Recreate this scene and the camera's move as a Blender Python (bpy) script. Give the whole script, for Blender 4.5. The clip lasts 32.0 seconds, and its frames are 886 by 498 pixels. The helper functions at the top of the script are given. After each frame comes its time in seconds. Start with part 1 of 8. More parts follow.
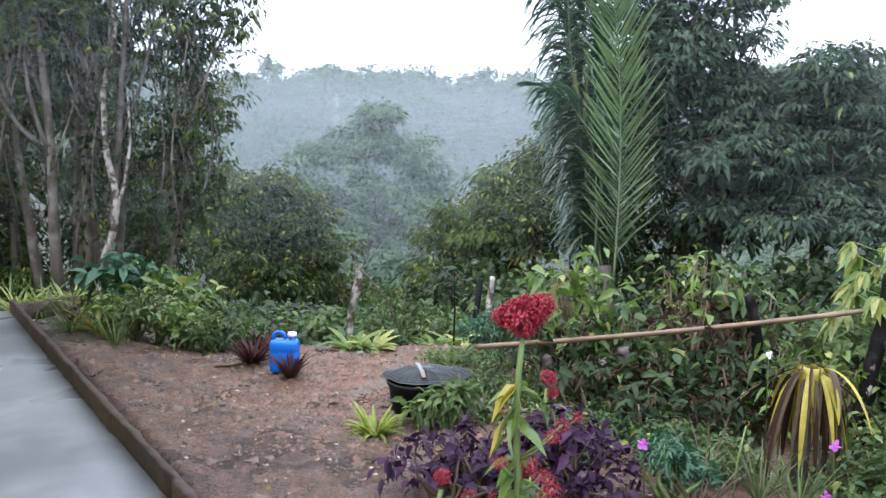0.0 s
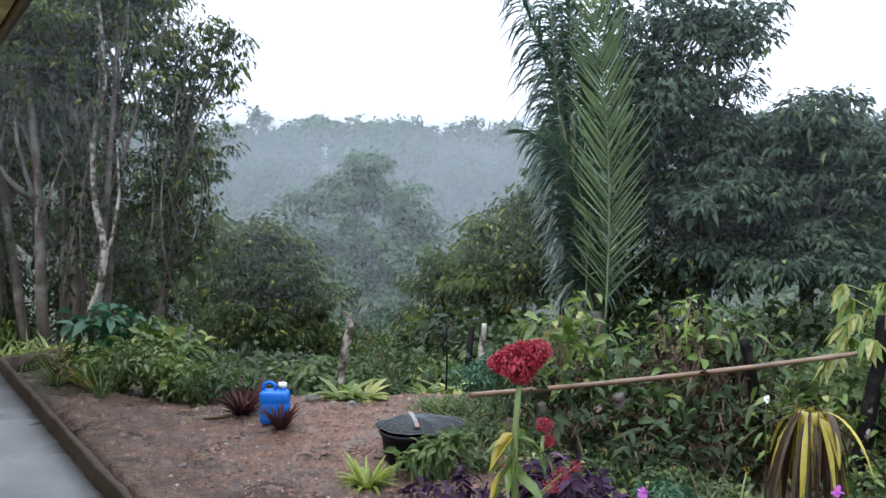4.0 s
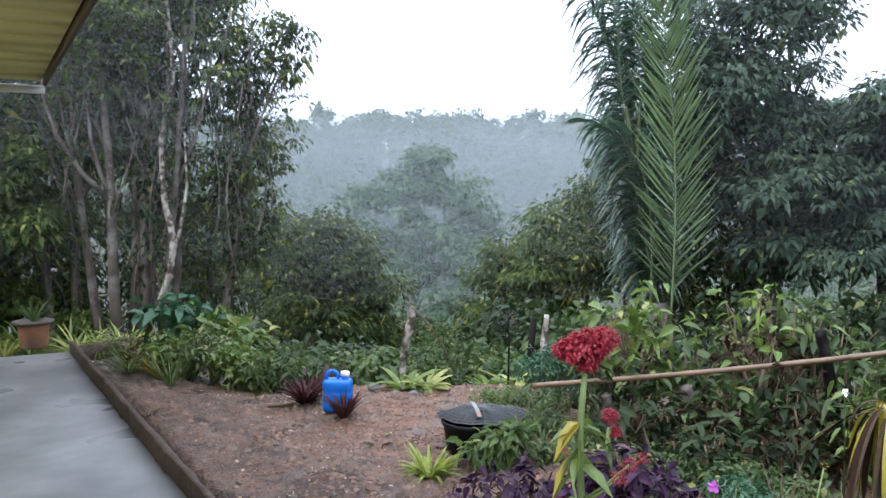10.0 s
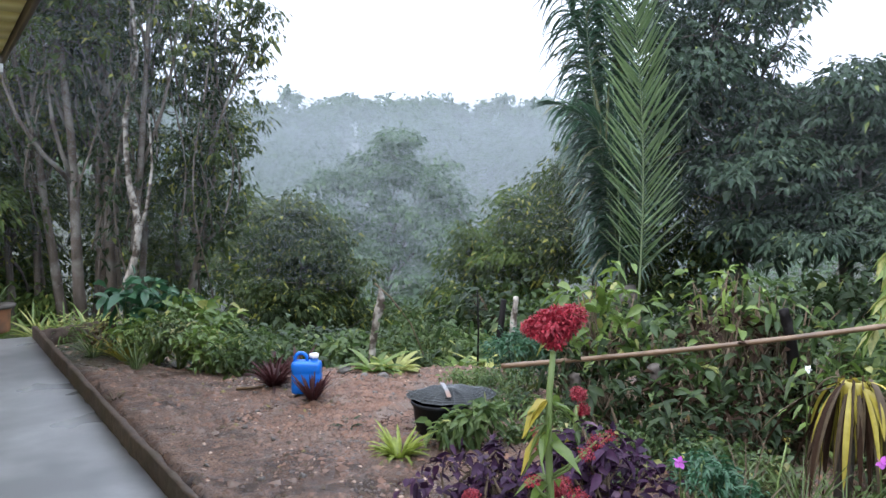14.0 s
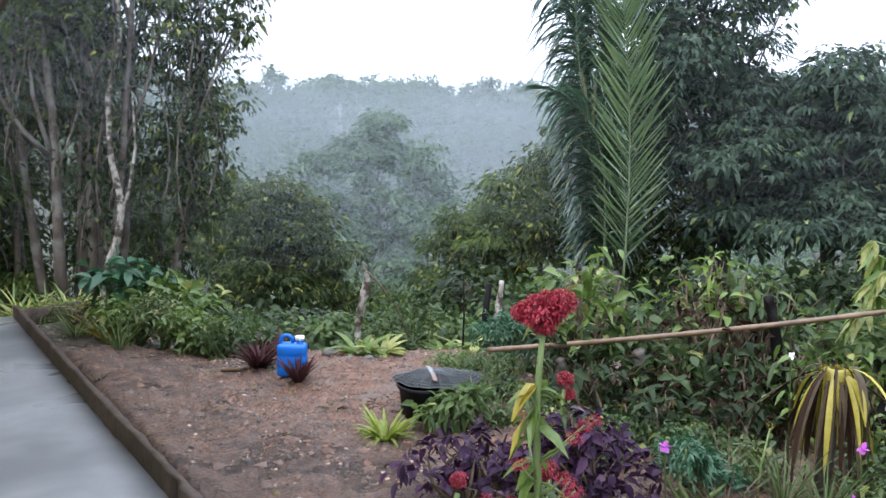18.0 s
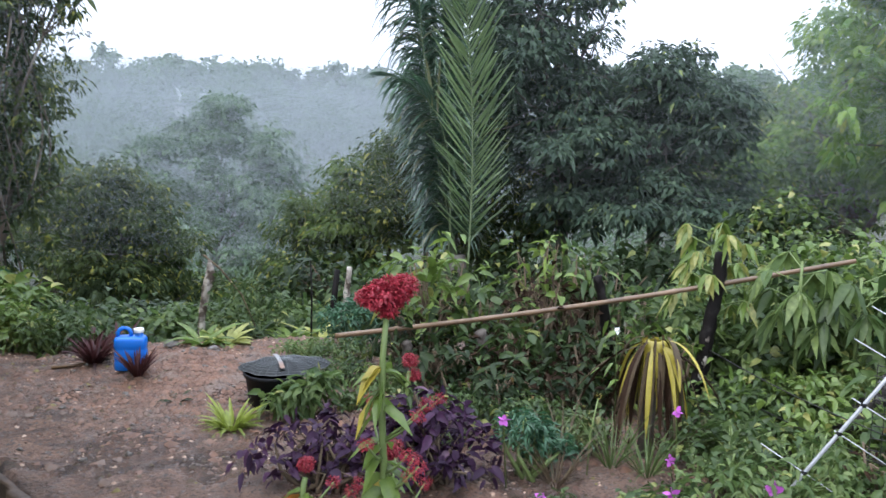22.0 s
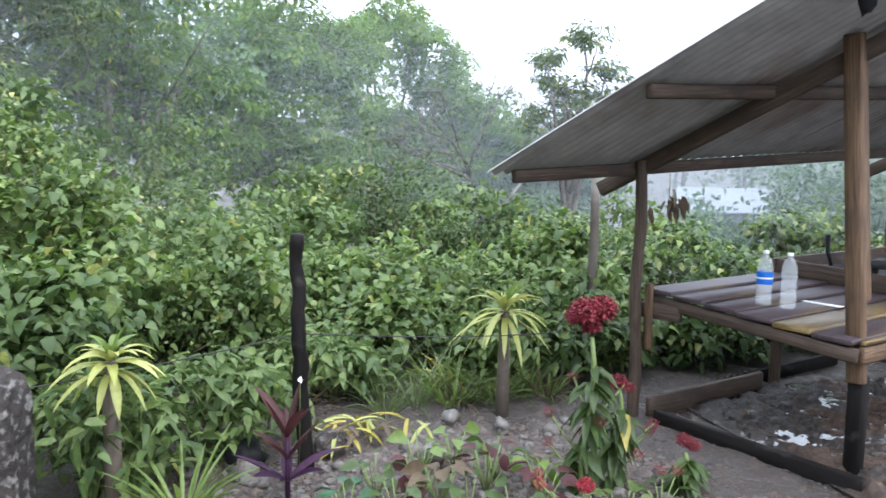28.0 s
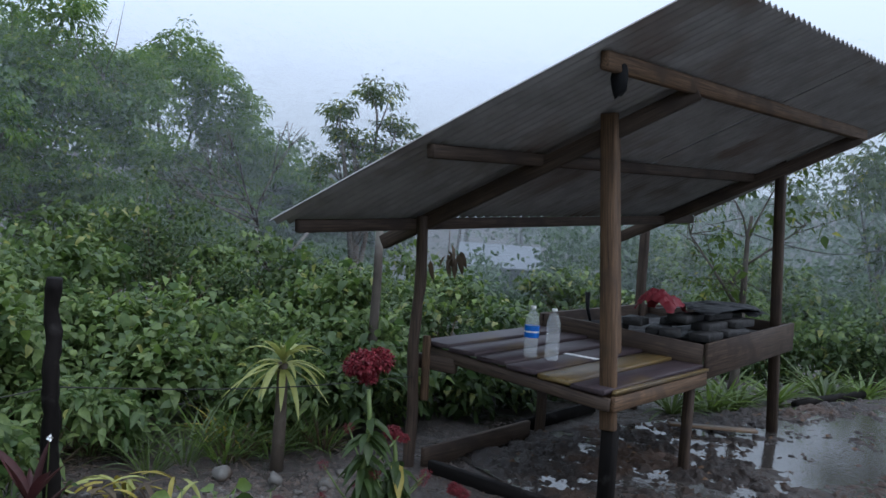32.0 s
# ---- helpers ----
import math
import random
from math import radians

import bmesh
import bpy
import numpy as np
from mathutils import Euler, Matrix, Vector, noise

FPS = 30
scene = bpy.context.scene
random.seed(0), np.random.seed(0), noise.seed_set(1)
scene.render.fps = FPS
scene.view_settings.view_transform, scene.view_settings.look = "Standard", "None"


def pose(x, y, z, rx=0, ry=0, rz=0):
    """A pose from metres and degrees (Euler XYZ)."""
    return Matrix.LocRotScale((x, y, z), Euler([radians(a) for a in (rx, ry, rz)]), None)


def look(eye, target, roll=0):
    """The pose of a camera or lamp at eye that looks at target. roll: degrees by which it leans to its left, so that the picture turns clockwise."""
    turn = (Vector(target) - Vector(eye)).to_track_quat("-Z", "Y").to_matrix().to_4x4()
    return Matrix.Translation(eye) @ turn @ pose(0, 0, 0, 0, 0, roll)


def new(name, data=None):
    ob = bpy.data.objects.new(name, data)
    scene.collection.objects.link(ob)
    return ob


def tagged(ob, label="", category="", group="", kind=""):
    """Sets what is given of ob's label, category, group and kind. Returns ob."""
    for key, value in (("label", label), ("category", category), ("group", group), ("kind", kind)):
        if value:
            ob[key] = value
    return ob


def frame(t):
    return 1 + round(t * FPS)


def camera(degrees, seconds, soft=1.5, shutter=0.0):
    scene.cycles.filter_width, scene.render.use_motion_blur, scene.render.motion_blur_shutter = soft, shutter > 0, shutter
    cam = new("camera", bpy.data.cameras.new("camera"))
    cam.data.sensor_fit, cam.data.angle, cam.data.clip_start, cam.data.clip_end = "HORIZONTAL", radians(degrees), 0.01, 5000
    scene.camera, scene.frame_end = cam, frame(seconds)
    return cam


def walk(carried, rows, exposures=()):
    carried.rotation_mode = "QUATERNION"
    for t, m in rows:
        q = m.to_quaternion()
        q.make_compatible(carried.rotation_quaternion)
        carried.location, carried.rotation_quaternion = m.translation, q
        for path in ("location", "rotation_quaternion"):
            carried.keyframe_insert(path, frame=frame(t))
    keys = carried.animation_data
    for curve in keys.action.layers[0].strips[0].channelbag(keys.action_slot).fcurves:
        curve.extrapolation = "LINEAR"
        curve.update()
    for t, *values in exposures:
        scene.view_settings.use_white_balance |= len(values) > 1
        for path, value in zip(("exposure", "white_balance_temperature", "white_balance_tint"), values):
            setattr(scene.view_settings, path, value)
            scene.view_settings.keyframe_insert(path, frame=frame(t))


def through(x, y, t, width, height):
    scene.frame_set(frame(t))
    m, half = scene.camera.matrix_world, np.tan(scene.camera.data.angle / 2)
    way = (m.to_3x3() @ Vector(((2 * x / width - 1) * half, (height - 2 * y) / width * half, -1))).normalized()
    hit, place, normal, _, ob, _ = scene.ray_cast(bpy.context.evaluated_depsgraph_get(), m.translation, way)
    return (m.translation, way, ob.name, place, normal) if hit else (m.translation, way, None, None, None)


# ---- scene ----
# eye x, y, z in metres; heading to the left, pitch and lean in degrees
PATH = [
    (0, -0.016, -0.022, 1.648, -6.20, -7.53, 0.85),
    (0.5, -0.024, -0.026, 1.655, -6.73, -6.92, 0.66),
    (1, -0.023, -0.025, 1.653, -6.30, -6.24, 0.67),
    (1.5, -0.023, -0.024, 1.657, -6.73, -5.79, 0.77),
    (2, -0.020, -0.017, 1.656, -7.22, -5.61, 0.59),
    (2.5, -0.027, -0.024, 1.654, -7.53, -5.60, 0.55),
    (4.5, -0.032, 0.017, 1.634, -6.24, -3.83, 0.04),
    (5, -0.025, 0.033, 1.627, -3.88, -4.25, -0.49),
    (5.5, -0.023, 0.037, 1.621, -3.18, -4.67, -0.59),
    (6, -0.024, 0.038, 1.620, -2.45, -5.13, -0.46),
    (6.5, -0.034, 0.041, 1.617, -1.01, -5.36, -0.65),
    (7, -0.038, 0.045, 1.614, 0.01, -5.64, -0.53),
    (7.5, -0.038, 0.051, 1.608, -0.31, -5.52, -0.32),
    (8, -0.037, 0.047, 1.611, -0.64, -5.29, -0.39),
    (8.5, -0.035, 0.053, 1.608, -1.30, -5.22, -0.04),
    (9, -0.034, 0.053, 1.610, -1.87, -4.46, -0.18),
    (9.5, -0.035, 0.044, 1.612, -2.16, -4.09, -0.28),
    (10, -0.036, 0.041, 1.608, -2.61, -4.54, -0.14),
    (10.5, -0.030, 0.045, 1.594, -3.20, -5.34, -0.28),
    (11, -0.030, 0.043, 1.588, -2.97, -5.42, -1.00),
    (11.5, -0.024, 0.053, 1.582, -3.36, -5.08, -0.64),
    (12, -0.023, 0.049, 1.584, -3.52, -5.23, -0.67),
    (12.5, -0.024, 0.050, 1.585, -3.72, -5.18, -0.50),
    (13, -0.024, 0.048, 1.586, -3.94, -5.15, -0.54),
    (13.5, -0.027, 0.054, 1.584, -4.51, -5.58, -0.39),
    (15.5, -0.044, 0.053, 1.586, -4.98, -5.72, 0.63),
    (16, -0.050, 0.055, 1.585, -5.39, -6.07, 0.55),
    (16.5, -0.050, 0.058, 1.587, -5.43, -6.17, 0.68),
    (17, -0.049, 0.060, 1.585, -4.94, -6.52, 0.58),
    (17.5, -0.052, 0.061, 1.583, -5.09, -6.50, 0.60),
    (18, -0.055, 0.062, 1.585, -5.99, -6.83, 0.75),
    (18.5, -0.053, 0.065, 1.582, -6.64, -6.42, 0.73),
    (19, -0.051, 0.063, 1.579, -7.99, -6.64, 0.97),
    (19.5, -0.045, 0.063, 1.583, -9.38, -6.81, 0.78),
    (20, -0.042, 0.058, 1.581, -10.52, -6.94, 0.64),
    (20.5, -0.041, 0.054, 1.587, -11.97, -6.85, 1.19),
    (21, -0.047, 0.034, 1.592, -13.16, -6.78, 0.80),
    (21.5, -0.044, 0.021, 1.591, -15.35, -7.33, 1.08),
    (22, -0.044, -0.003, 1.595, -16.85, -7.67, 1.29),
    (22.5, -0.051, -0.011, 1.596, -21.07, -8.42, 2.53),
    (23, -0.074, 0.017, 1.602, -26.89, -7.80, 1.77),
    (23.5, -0.077, 0.049, 1.600, -31.86, -8.02, 1.43),
    (24, -0.070, 0.047, 1.599, -39.13, -7.99, 2.66),
    (24.5, -0.054, 0.032, 1.593, -45.77, -7.68, 2.92),
    (25, 0.011, -0.027, 1.598, -55.38, -7.57, 2.80),
    (25.5, 0.053, -0.070, 1.596, -64.03, -7.49, 2.06),
    (26, 0.101, -0.111, 1.602, -74.91, -7.99, 2.01),
    (26.5, 0.117, -0.141, 1.591, -85.78, -7.98, 1.30),
    (28.5, 0.187, -0.031, 1.545, -109.84, -5.87, 1.24),
    (29, 0.188, -0.033, 1.550, -112.49, -5.84, 1.43),
    (29.5, 0.193, -0.046, 1.558, -115.59, -5.45, 2.28),
    (30, 0.181, -0.061, 1.558, -118.64, -4.76, 3.06),
    (30.5, 0.163, -0.075, 1.552, -120.85, -3.89, 3.81),
    (31, 0.164, -0.076, 1.554, -121.83, -2.63, 4.29),
    (31.5, 0.152, -0.082, 1.552, -121.80, -1.77, 4.38),
    (32, 0.151, -0.078, 1.561, -121.28, -2.04, 4.02),
]


def row(t, x, y, z, yaw, pitch, lean):
    a, b = radians(yaw), radians(pitch)
    way = Vector((-math.sin(a) * math.cos(b), math.cos(a) * math.cos(b), math.sin(b)))
    eye = Vector((x, y, z))
    return t, look(eye, eye + way, lean)


cam = camera(58.18, 32.0, soft=1.5, shutter=0.3)
EXPOSURES = [(0.0, 1.2, 5880, 18), (2.0, 1.15, 5880, 18), (4.7, 0.75, 5880, 18), (5.3, 0.78, 5880, 18), (7.0, 1.0, 5880, 18), (20.0, 1.03, 5880, 18), (22.0, 0.95, 5880, 18), (23.0, 0.9, 5880, 19), (24.2, 1.3, 5810, 16), (25.0, 1.5, 5910, 16), (26.5, 1.38, 6010, 15), (28.5, 1.26, 5950, 16), (30.0, 0.8, 5950, 16), (31.0, 0.37, 5800, 15), (32.0, -0.23, 5610, 14)]
walk(cam, [row(*r) for r in PATH], EXPOSURES)

# ---- sky, sun ----
world = bpy.data.worlds.new("overcast_sky")
scene.world = world
world.use_nodes = True
wn, wl = world.node_tree.nodes, world.node_tree.links
wn.clear()
sky = wn.new("ShaderNodeTexSky")
sky.sky_type = "NISHITA"
sky.sun_disc = False
sky.sun_elevation, sky.sun_rotation = radians(55), radians(-120)
sky.air_density, sky.dust_density, sky.ozone_density = 1.0, 4.0, 1.0
cloud = wn.new("ShaderNodeMix")
cloud.data_type = "RGBA"
cloud.inputs["Factor"].default_value = 0.82
cloud.inputs["B"].default_value = (13.2, 14.6, 15.6, 1)
# an overcast sky is three times as bright overhead as at the horizon
way_up = wn.new("ShaderNodeTexCoord")
split = wn.new("ShaderNodeSeparateXYZ")
grade = wn.new("ShaderNodeMapRange")
grade.inputs["From Min"].default_value, grade.inputs["From Max"].default_value = 0.0, 1.0
grade.inputs["To Min"].default_value, grade.inputs["To Max"].default_value = 0.065, 0.155
bg = wn.new("ShaderNodeBackground")
wl.new(way_up.outputs["Generated"], split.inputs["Vector"])
wl.new(split.outputs["Z"], grade.inputs["Value"])
wl.new(grade.outputs["Result"], bg.inputs["Strength"])
wout = wn.new("ShaderNodeOutputWorld")
wl.new(sky.outputs["Color"], cloud.inputs["A"])
wl.new(cloud.outputs["Result"], bg.inputs["Color"])
wl.new(bg.outputs["Background"], wout.inputs["Surface"])

sun_data = bpy.data.lights.new("sun", "SUN")
sun_data.energy, sun_data.angle, sun_data.color = 1.4, radians(60), (1.0, 0.98, 0.95)
sun = new("sun", sun_data)
sun.matrix_world = look((-24, -14, 40), (0, 0, 0))


# ---- materials ----
def nodes_of(name):
    m = bpy.data.materials.new(name)
    m.use_nodes = True
    n = m.node_tree.nodes
    n.clear()
    out = n.new("ShaderNodeOutputMaterial")
    p = n.new("ShaderNodeBsdfPrincipled")
    m.node_tree.links.new(p.outputs["BSDF"], out.inputs["Surface"])
    return m, n, m.node_tree.links, p, out


def mixed(n, l, fac, a, b):
    mx = n.new("ShaderNodeMix")
    mx.data_type = "RGBA"
    for sock, v in ((mx.inputs["Factor"], fac), (mx.inputs["A"], a), (mx.inputs["B"], b)):
        if isinstance(v, (int, float)):
            sock.default_value = v
        elif isinstance(v, tuple):
            sock.default_value = (*v, 1)
        else:
            l.new(v, sock)
    return mx.outputs["Result"]


def noise_of(n, l, scale, detail=4.0, rough=0.55, stretch=None, coord="Object"):
    tc = n.new("ShaderNodeTexCoord")
    tex = n.new("ShaderNodeTexNoise")
    tex.inputs["Scale"].default_value, tex.inputs["Detail"].default_value, tex.inputs["Roughness"].default_value = scale, detail, rough
    if stretch:
        mp = n.new("ShaderNodeMapping")
        mp.inputs["Scale"].default_value = stretch
        l.new(tc.outputs[coord], mp.inputs["Vector"])
        l.new(mp.outputs["Vector"], tex.inputs["Vector"])
    else:
        l.new(tc.outputs[coord], tex.inputs["Vector"])
    return tex.outputs["Fac"]


def ramp(n, l, fac, lo, hi):
    r = n.new("ShaderNodeMapRange")
    r.inputs["From Min"].default_value, r.inputs["From Max"].default_value = lo, hi
    l.new(fac, r.inputs["Value"])
    return r.outputs["Result"]


def bump(n, l, p, height, strength, distance):
    b = n.new("ShaderNodeBump")
    b.inputs["Strength"].default_value, b.inputs["Distance"].default_value = strength, distance
    l.new(height, b.inputs["Height"])
    l.new(b.outputs["Normal"], p.inputs["Normal"])


def surface(name, a, b, scale=6.0, rough=(0.5, 0.8), relief=0.4, depth=0.01, stretch=None, c=None, cscale=1.2, cut=(0.5, 0.65), metal=0.0, spec=0.5):
    """Two colours by fine noise, a third in large stains; roughness follows the stains."""
    m, n, l, p, out = nodes_of(name)
    fine = noise_of(n, l, scale, 6.0, 0.65, stretch)
    col = mixed(n, l, ramp(n, l, fine, 0.35, 0.68), a, b)
    large = noise_of(n, l, cscale, 3.0)
    spot = ramp(n, l, large, *cut)
    if c:
        col = mixed(n, l, spot, col, c)
    l.new(col, p.inputs["Base Color"])
    mr = n.new("ShaderNodeMapRange")
    mr.inputs["To Min"].default_value, mr.inputs["To Max"].default_value = rough
    l.new(large, mr.inputs["Value"])
    l.new(mr.outputs["Result"], p.inputs["Roughness"])
    p.inputs["Metallic"].default_value = metal
    p.inputs["Specular IOR Level"].default_value = spec
    bump(n, l, p, fine, relief, depth)
    return m


def foliage(name, dark, light, rare=None, rough=0.38, through=0.3, share=0.06, spec=0.5):
    """Leaves that differ one from another, wet, and let some light through."""
    m, n, l, p, out = nodes_of(name)
    geo = n.new("ShaderNodeNewGeometry")
    col = mixed(n, l, geo.outputs["Random Per Island"], dark, light)
    patch = noise_of(n, l, 1.6, 3.0)
    col = mixed(n, l, ramp(n, l, patch, 0.35, 0.7), col, tuple(0.55 * v for v in dark))
    if rare:
        pick = n.new("ShaderNodeMath")
        pick.operation = "GREATER_THAN"
        pick.inputs[1].default_value = 1 - share
        wn2 = n.new("ShaderNodeTexWhiteNoise")
        wn2.noise_dimensions = "1D"
        l.new(geo.outputs["Random Per Island"], wn2.inputs["W"])
        l.new(wn2.outputs["Value"], pick.inputs[0])
        col = mixed(n, l, pick.outputs[0], col, rare)
    mottle = noise_of(n, l, 35.0, 3.0)
    col = mixed(n, l, ramp(n, l, mottle, 0.3, 0.9), col, tuple(0.7 * v for v in dark))
    l.new(col, p.inputs["Base Color"])
    p.inputs["Roughness"].default_value = rough
    p.inputs["Specular IOR Level"].default_value = spec
    tr = n.new("ShaderNodeBsdfTranslucent")
    l.new(col, tr.inputs["Color"])
    mx = n.new("ShaderNodeMixShader")
    mx.inputs[0].default_value = through
    l.new(p.outputs["BSDF"], mx.inputs[1])
    l.new(tr.outputs["BSDF"], mx.inputs[2])
    l.new(mx.outputs[0], out.inputs["Surface"])
    return m


def plain(name, col, rough=0.5, metal=0.0, var=0.25, scale=20.0):
    return surface(name, col, tuple(v * (1 - var) for v in col), scale, (rough, min(1, rough + 0.2)), 0.15, 0.003, metal=metal)


M = {}
m, n, l, p, out = nodes_of("wet_red_soil")
s_big, s_mid, s_fine = noise_of(n, l, 0.8, 3.0), noise_of(n, l, 7.0, 6.0, 0.7), noise_of(n, l, 55.0, 5.0, 0.7)
s_col = mixed(n, l, ramp(n, l, s_mid, 0.35, 0.65), (0.048, 0.026, 0.017), (0.25, 0.138, 0.085))
s_wet = noise_of(n, l, 1.7, 5.0, 0.6)
s_col = mixed(n, l, ramp(n, l, s_big, 0.42, 0.62), s_col, (0.185, 0.115, 0.08))
s_col = mixed(n, l, ramp(n, l, s_wet, 0.47, 0.58), s_col, mixed(n, l, ramp(n, l, s_mid, 0.4, 0.6), (0.05, 0.03, 0.021), (0.15, 0.086, 0.058)))
s_col = mixed(n, l, ramp(n, l, s_fine, 0.48, 0.64), s_col, (0.035, 0.019, 0.012))
# beyond the garden the ground is dark leaf litter and moss
s_tc, s_len = n.new("ShaderNodeTexCoord"), n.new("ShaderNodeVectorMath")
s_len.operation = "LENGTH"
l.new(s_tc.outputs["Object"], s_len.inputs[0])
s_col = mixed(n, l, ramp(n, l, s_len.outputs["Value"], 6.3, 7.6), s_col, mixed(n, l, ramp(n, l, s_mid, 0.35, 0.65), (0.02, 0.022, 0.012), (0.05, 0.055, 0.022)))
# the yard by the shed is grey gravelly mud
s_xyz, s_y = n.new("ShaderNodeSeparateXYZ"), n.new("ShaderNodeMapRange")
l.new(s_tc.outputs["Object"], s_xyz.inputs[0])
s_y.inputs["From Min"].default_value, s_y.inputs["From Max"].default_value = 2.8, 2.0
l.new(s_xyz.outputs["Y"], s_y.inputs["Value"])
s_col = mixed(n, l, s_y.outputs["Result"], s_col, mixed(n, l, ramp(n, l, s_fine, 0.35, 0.65), (0.085, 0.07, 0.06), (0.025, 0.02, 0.017)))
l.new(s_col, p.inputs["Base Color"])
s_r = n.new("ShaderNodeMapRange")
s_r.inputs["From Min"].default_value, s_r.inputs["From Max"].default_value = 0.45, 0.58
s_r.inputs["To Min"].default_value, s_r.inputs["To Max"].default_value = 0.75, 0.16
p.inputs["Specular IOR Level"].default_value = 0.45
l.new(s_wet, s_r.inputs["Value"])
l.new(s_r.outputs["Result"], p.inputs["Roughness"])
s_h = n.new("ShaderNodeMath")
s_h.operation = "ADD"
l.new(s_mid, s_h.inputs[0])
l.new(s_fine, s_h.inputs[1])
bump(n, l, p, s_h.outputs[0], 0.8, 0.04)
M["soil"] = m
M["mud"] = surface("lumpy_wet_mud", (0.045, 0.034, 0.028), (0.016, 0.013, 0.011), 24.0, (0.3, 0.65), 0.9, 0.03, c=(0.06, 0.038, 0.026), cscale=1.6, cut=(0.5, 0.6), spec=0.28)
M["concrete"] = surface("wet_concrete", (0.43, 0.425, 0.41), (0.33, 0.327, 0.315), 7.0, (0.08, 0.55), 0.12, 0.004, c=(0.21, 0.208, 0.2), cscale=0.9, cut=(0.44, 0.62))
M["kerb"] = surface("mossy_concrete", (0.085, 0.058, 0.042), (0.04, 0.028, 0.021), 14.0, (0.5, 0.85), 0.8, 0.012, c=(0.06, 0.045, 0.03), cscale=3.0, spec=0.2)
M["yellow_paint"] = surface("yellow_wall_paint", (0.72, 0.62, 0.26), (0.66, 0.57, 0.24), 3.0, (0.5, 0.7), 0.1, 0.002, c=(0.6, 0.53, 0.24), cscale=0.8)
M["soffit"] = surface("yellow_soffit_board", (0.66, 0.58, 0.24), (0.6, 0.53, 0.22), 3.0, (0.5, 0.7), 0.1, 0.002, c=(0.45, 0.37, 0.16), cscale=1.1)
M["white_paint"] = surface("white_paint", (0.75, 0.76, 0.74), (0.68, 0.69, 0.66), 4.0, (0.4, 0.6), 0.1, 0.002, c=(0.55, 0.55, 0.5), cscale=2.0, cut=(0.55, 0.75))
M["fascia"] = plain("brown_fascia", (0.05, 0.026, 0.02), 0.5)
M["pole_bark"] = surface("pole_bark", (0.14, 0.105, 0.085), (0.07, 0.053, 0.043), 11.0, (0.7, 0.95), 0.7, 0.01, stretch=(1, 1, 0.3), c=(0.24, 0.22, 0.19), cscale=4.0, spec=0.2)
M["bark"] = surface("grey_bark", (0.13, 0.105, 0.083), (0.055, 0.044, 0.035), 9.0, (0.7, 0.95), 0.8, 0.02, stretch=(1, 1, 0.25), c=(0.2, 0.185, 0.16), cscale=3.0, spec=0.2)
M["dark_bark"] = surface("dark_bark", (0.10, 0.085, 0.07), (0.05, 0.042, 0.035), 10.0, (0.6, 0.9), 0.8, 0.02, stretch=(1, 1, 0.3), c=(0.15, 0.14, 0.12), cscale=2.5, spec=0.2)
M["leaf_dark"] = foliage("dark_wet_leaves", (0.019, 0.036, 0.013), (0.062, 0.09, 0.031), (0.17, 0.185, 0.05), 0.48, 0.36, 0.05, 0.2)
M["leaf_grey"] = foliage("grey_green_leaves", (0.042, 0.063, 0.049), (0.098, 0.133, 0.095), (0.140, 0.175, 0.063), 0.42, 0.36, 0.05, 0.4)
M["leaf_mid"] = foliage("green_leaves", (0.045, 0.083, 0.024), (0.13, 0.185, 0.05), (0.294, 0.308, 0.084), 0.42, 0.45, 0.06, 0.35)
M["leaf_bright"] = foliage("bright_green_leaves", (0.08, 0.14, 0.042), (0.285, 0.36, 0.11), (0.40, 0.40, 0.112), 0.42, 0.5, 0.015, 0.35)
M["leaf_lime"] = foliage("lime_leaves", (0.104, 0.177, 0.032), (0.241, 0.322, 0.064), (0.350, 0.336, 0.098), 0.4, 0.4, 0.1)
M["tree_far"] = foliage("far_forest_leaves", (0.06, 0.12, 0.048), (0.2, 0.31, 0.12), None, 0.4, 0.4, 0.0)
M["tree_dark"] = foliage("forest_dark_wet_leaves", (0.036, 0.06, 0.02), (0.155, 0.195, 0.055), (0.36, 0.36, 0.07), 0.5, 0.42, 0.08, 0.12)
M["tree_grey"] = foliage("forest_grey_green_leaves", (0.045, 0.077, 0.05), (0.14, 0.198, 0.118), (0.26, 0.32, 0.1), 0.5, 0.36, 0.025, 0.15)
M["tree_mid"] = foliage("forest_green_leaves", (0.065, 0.11, 0.028), (0.22, 0.29, 0.065), (0.45, 0.44, 0.1), 0.5, 0.45, 0.06, 0.15)
M["tree_bright"] = foliage("forest_bright_green_leaves", (0.1, 0.2, 0.04), (0.37, 0.5, 0.12), (0.5, 0.52, 0.14), 0.5, 0.5, 0.03, 0.15)
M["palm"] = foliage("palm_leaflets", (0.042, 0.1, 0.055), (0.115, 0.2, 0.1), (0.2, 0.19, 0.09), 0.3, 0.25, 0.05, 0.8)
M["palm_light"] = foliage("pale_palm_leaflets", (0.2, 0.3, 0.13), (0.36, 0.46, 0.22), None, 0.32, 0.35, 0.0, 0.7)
M["palm_rib"] = plain("palm_rib", (0.13, 0.17, 0.08), 0.6)
M["laterite"] = surface("laterite_chips", (0.19, 0.1, 0.06), (0.06, 0.031, 0.02), 14.0, (0.35, 0.7), 0.4, 0.006, c=(0.14, 0.1, 0.075), cscale=5.0, spec=0.3)
M["crumb"] = surface("soil_crumbs", (0.11, 0.08, 0.062), (0.05, 0.039, 0.032), 30.0, (0.3, 0.7), 0.4, 0.004, spec=0.3)
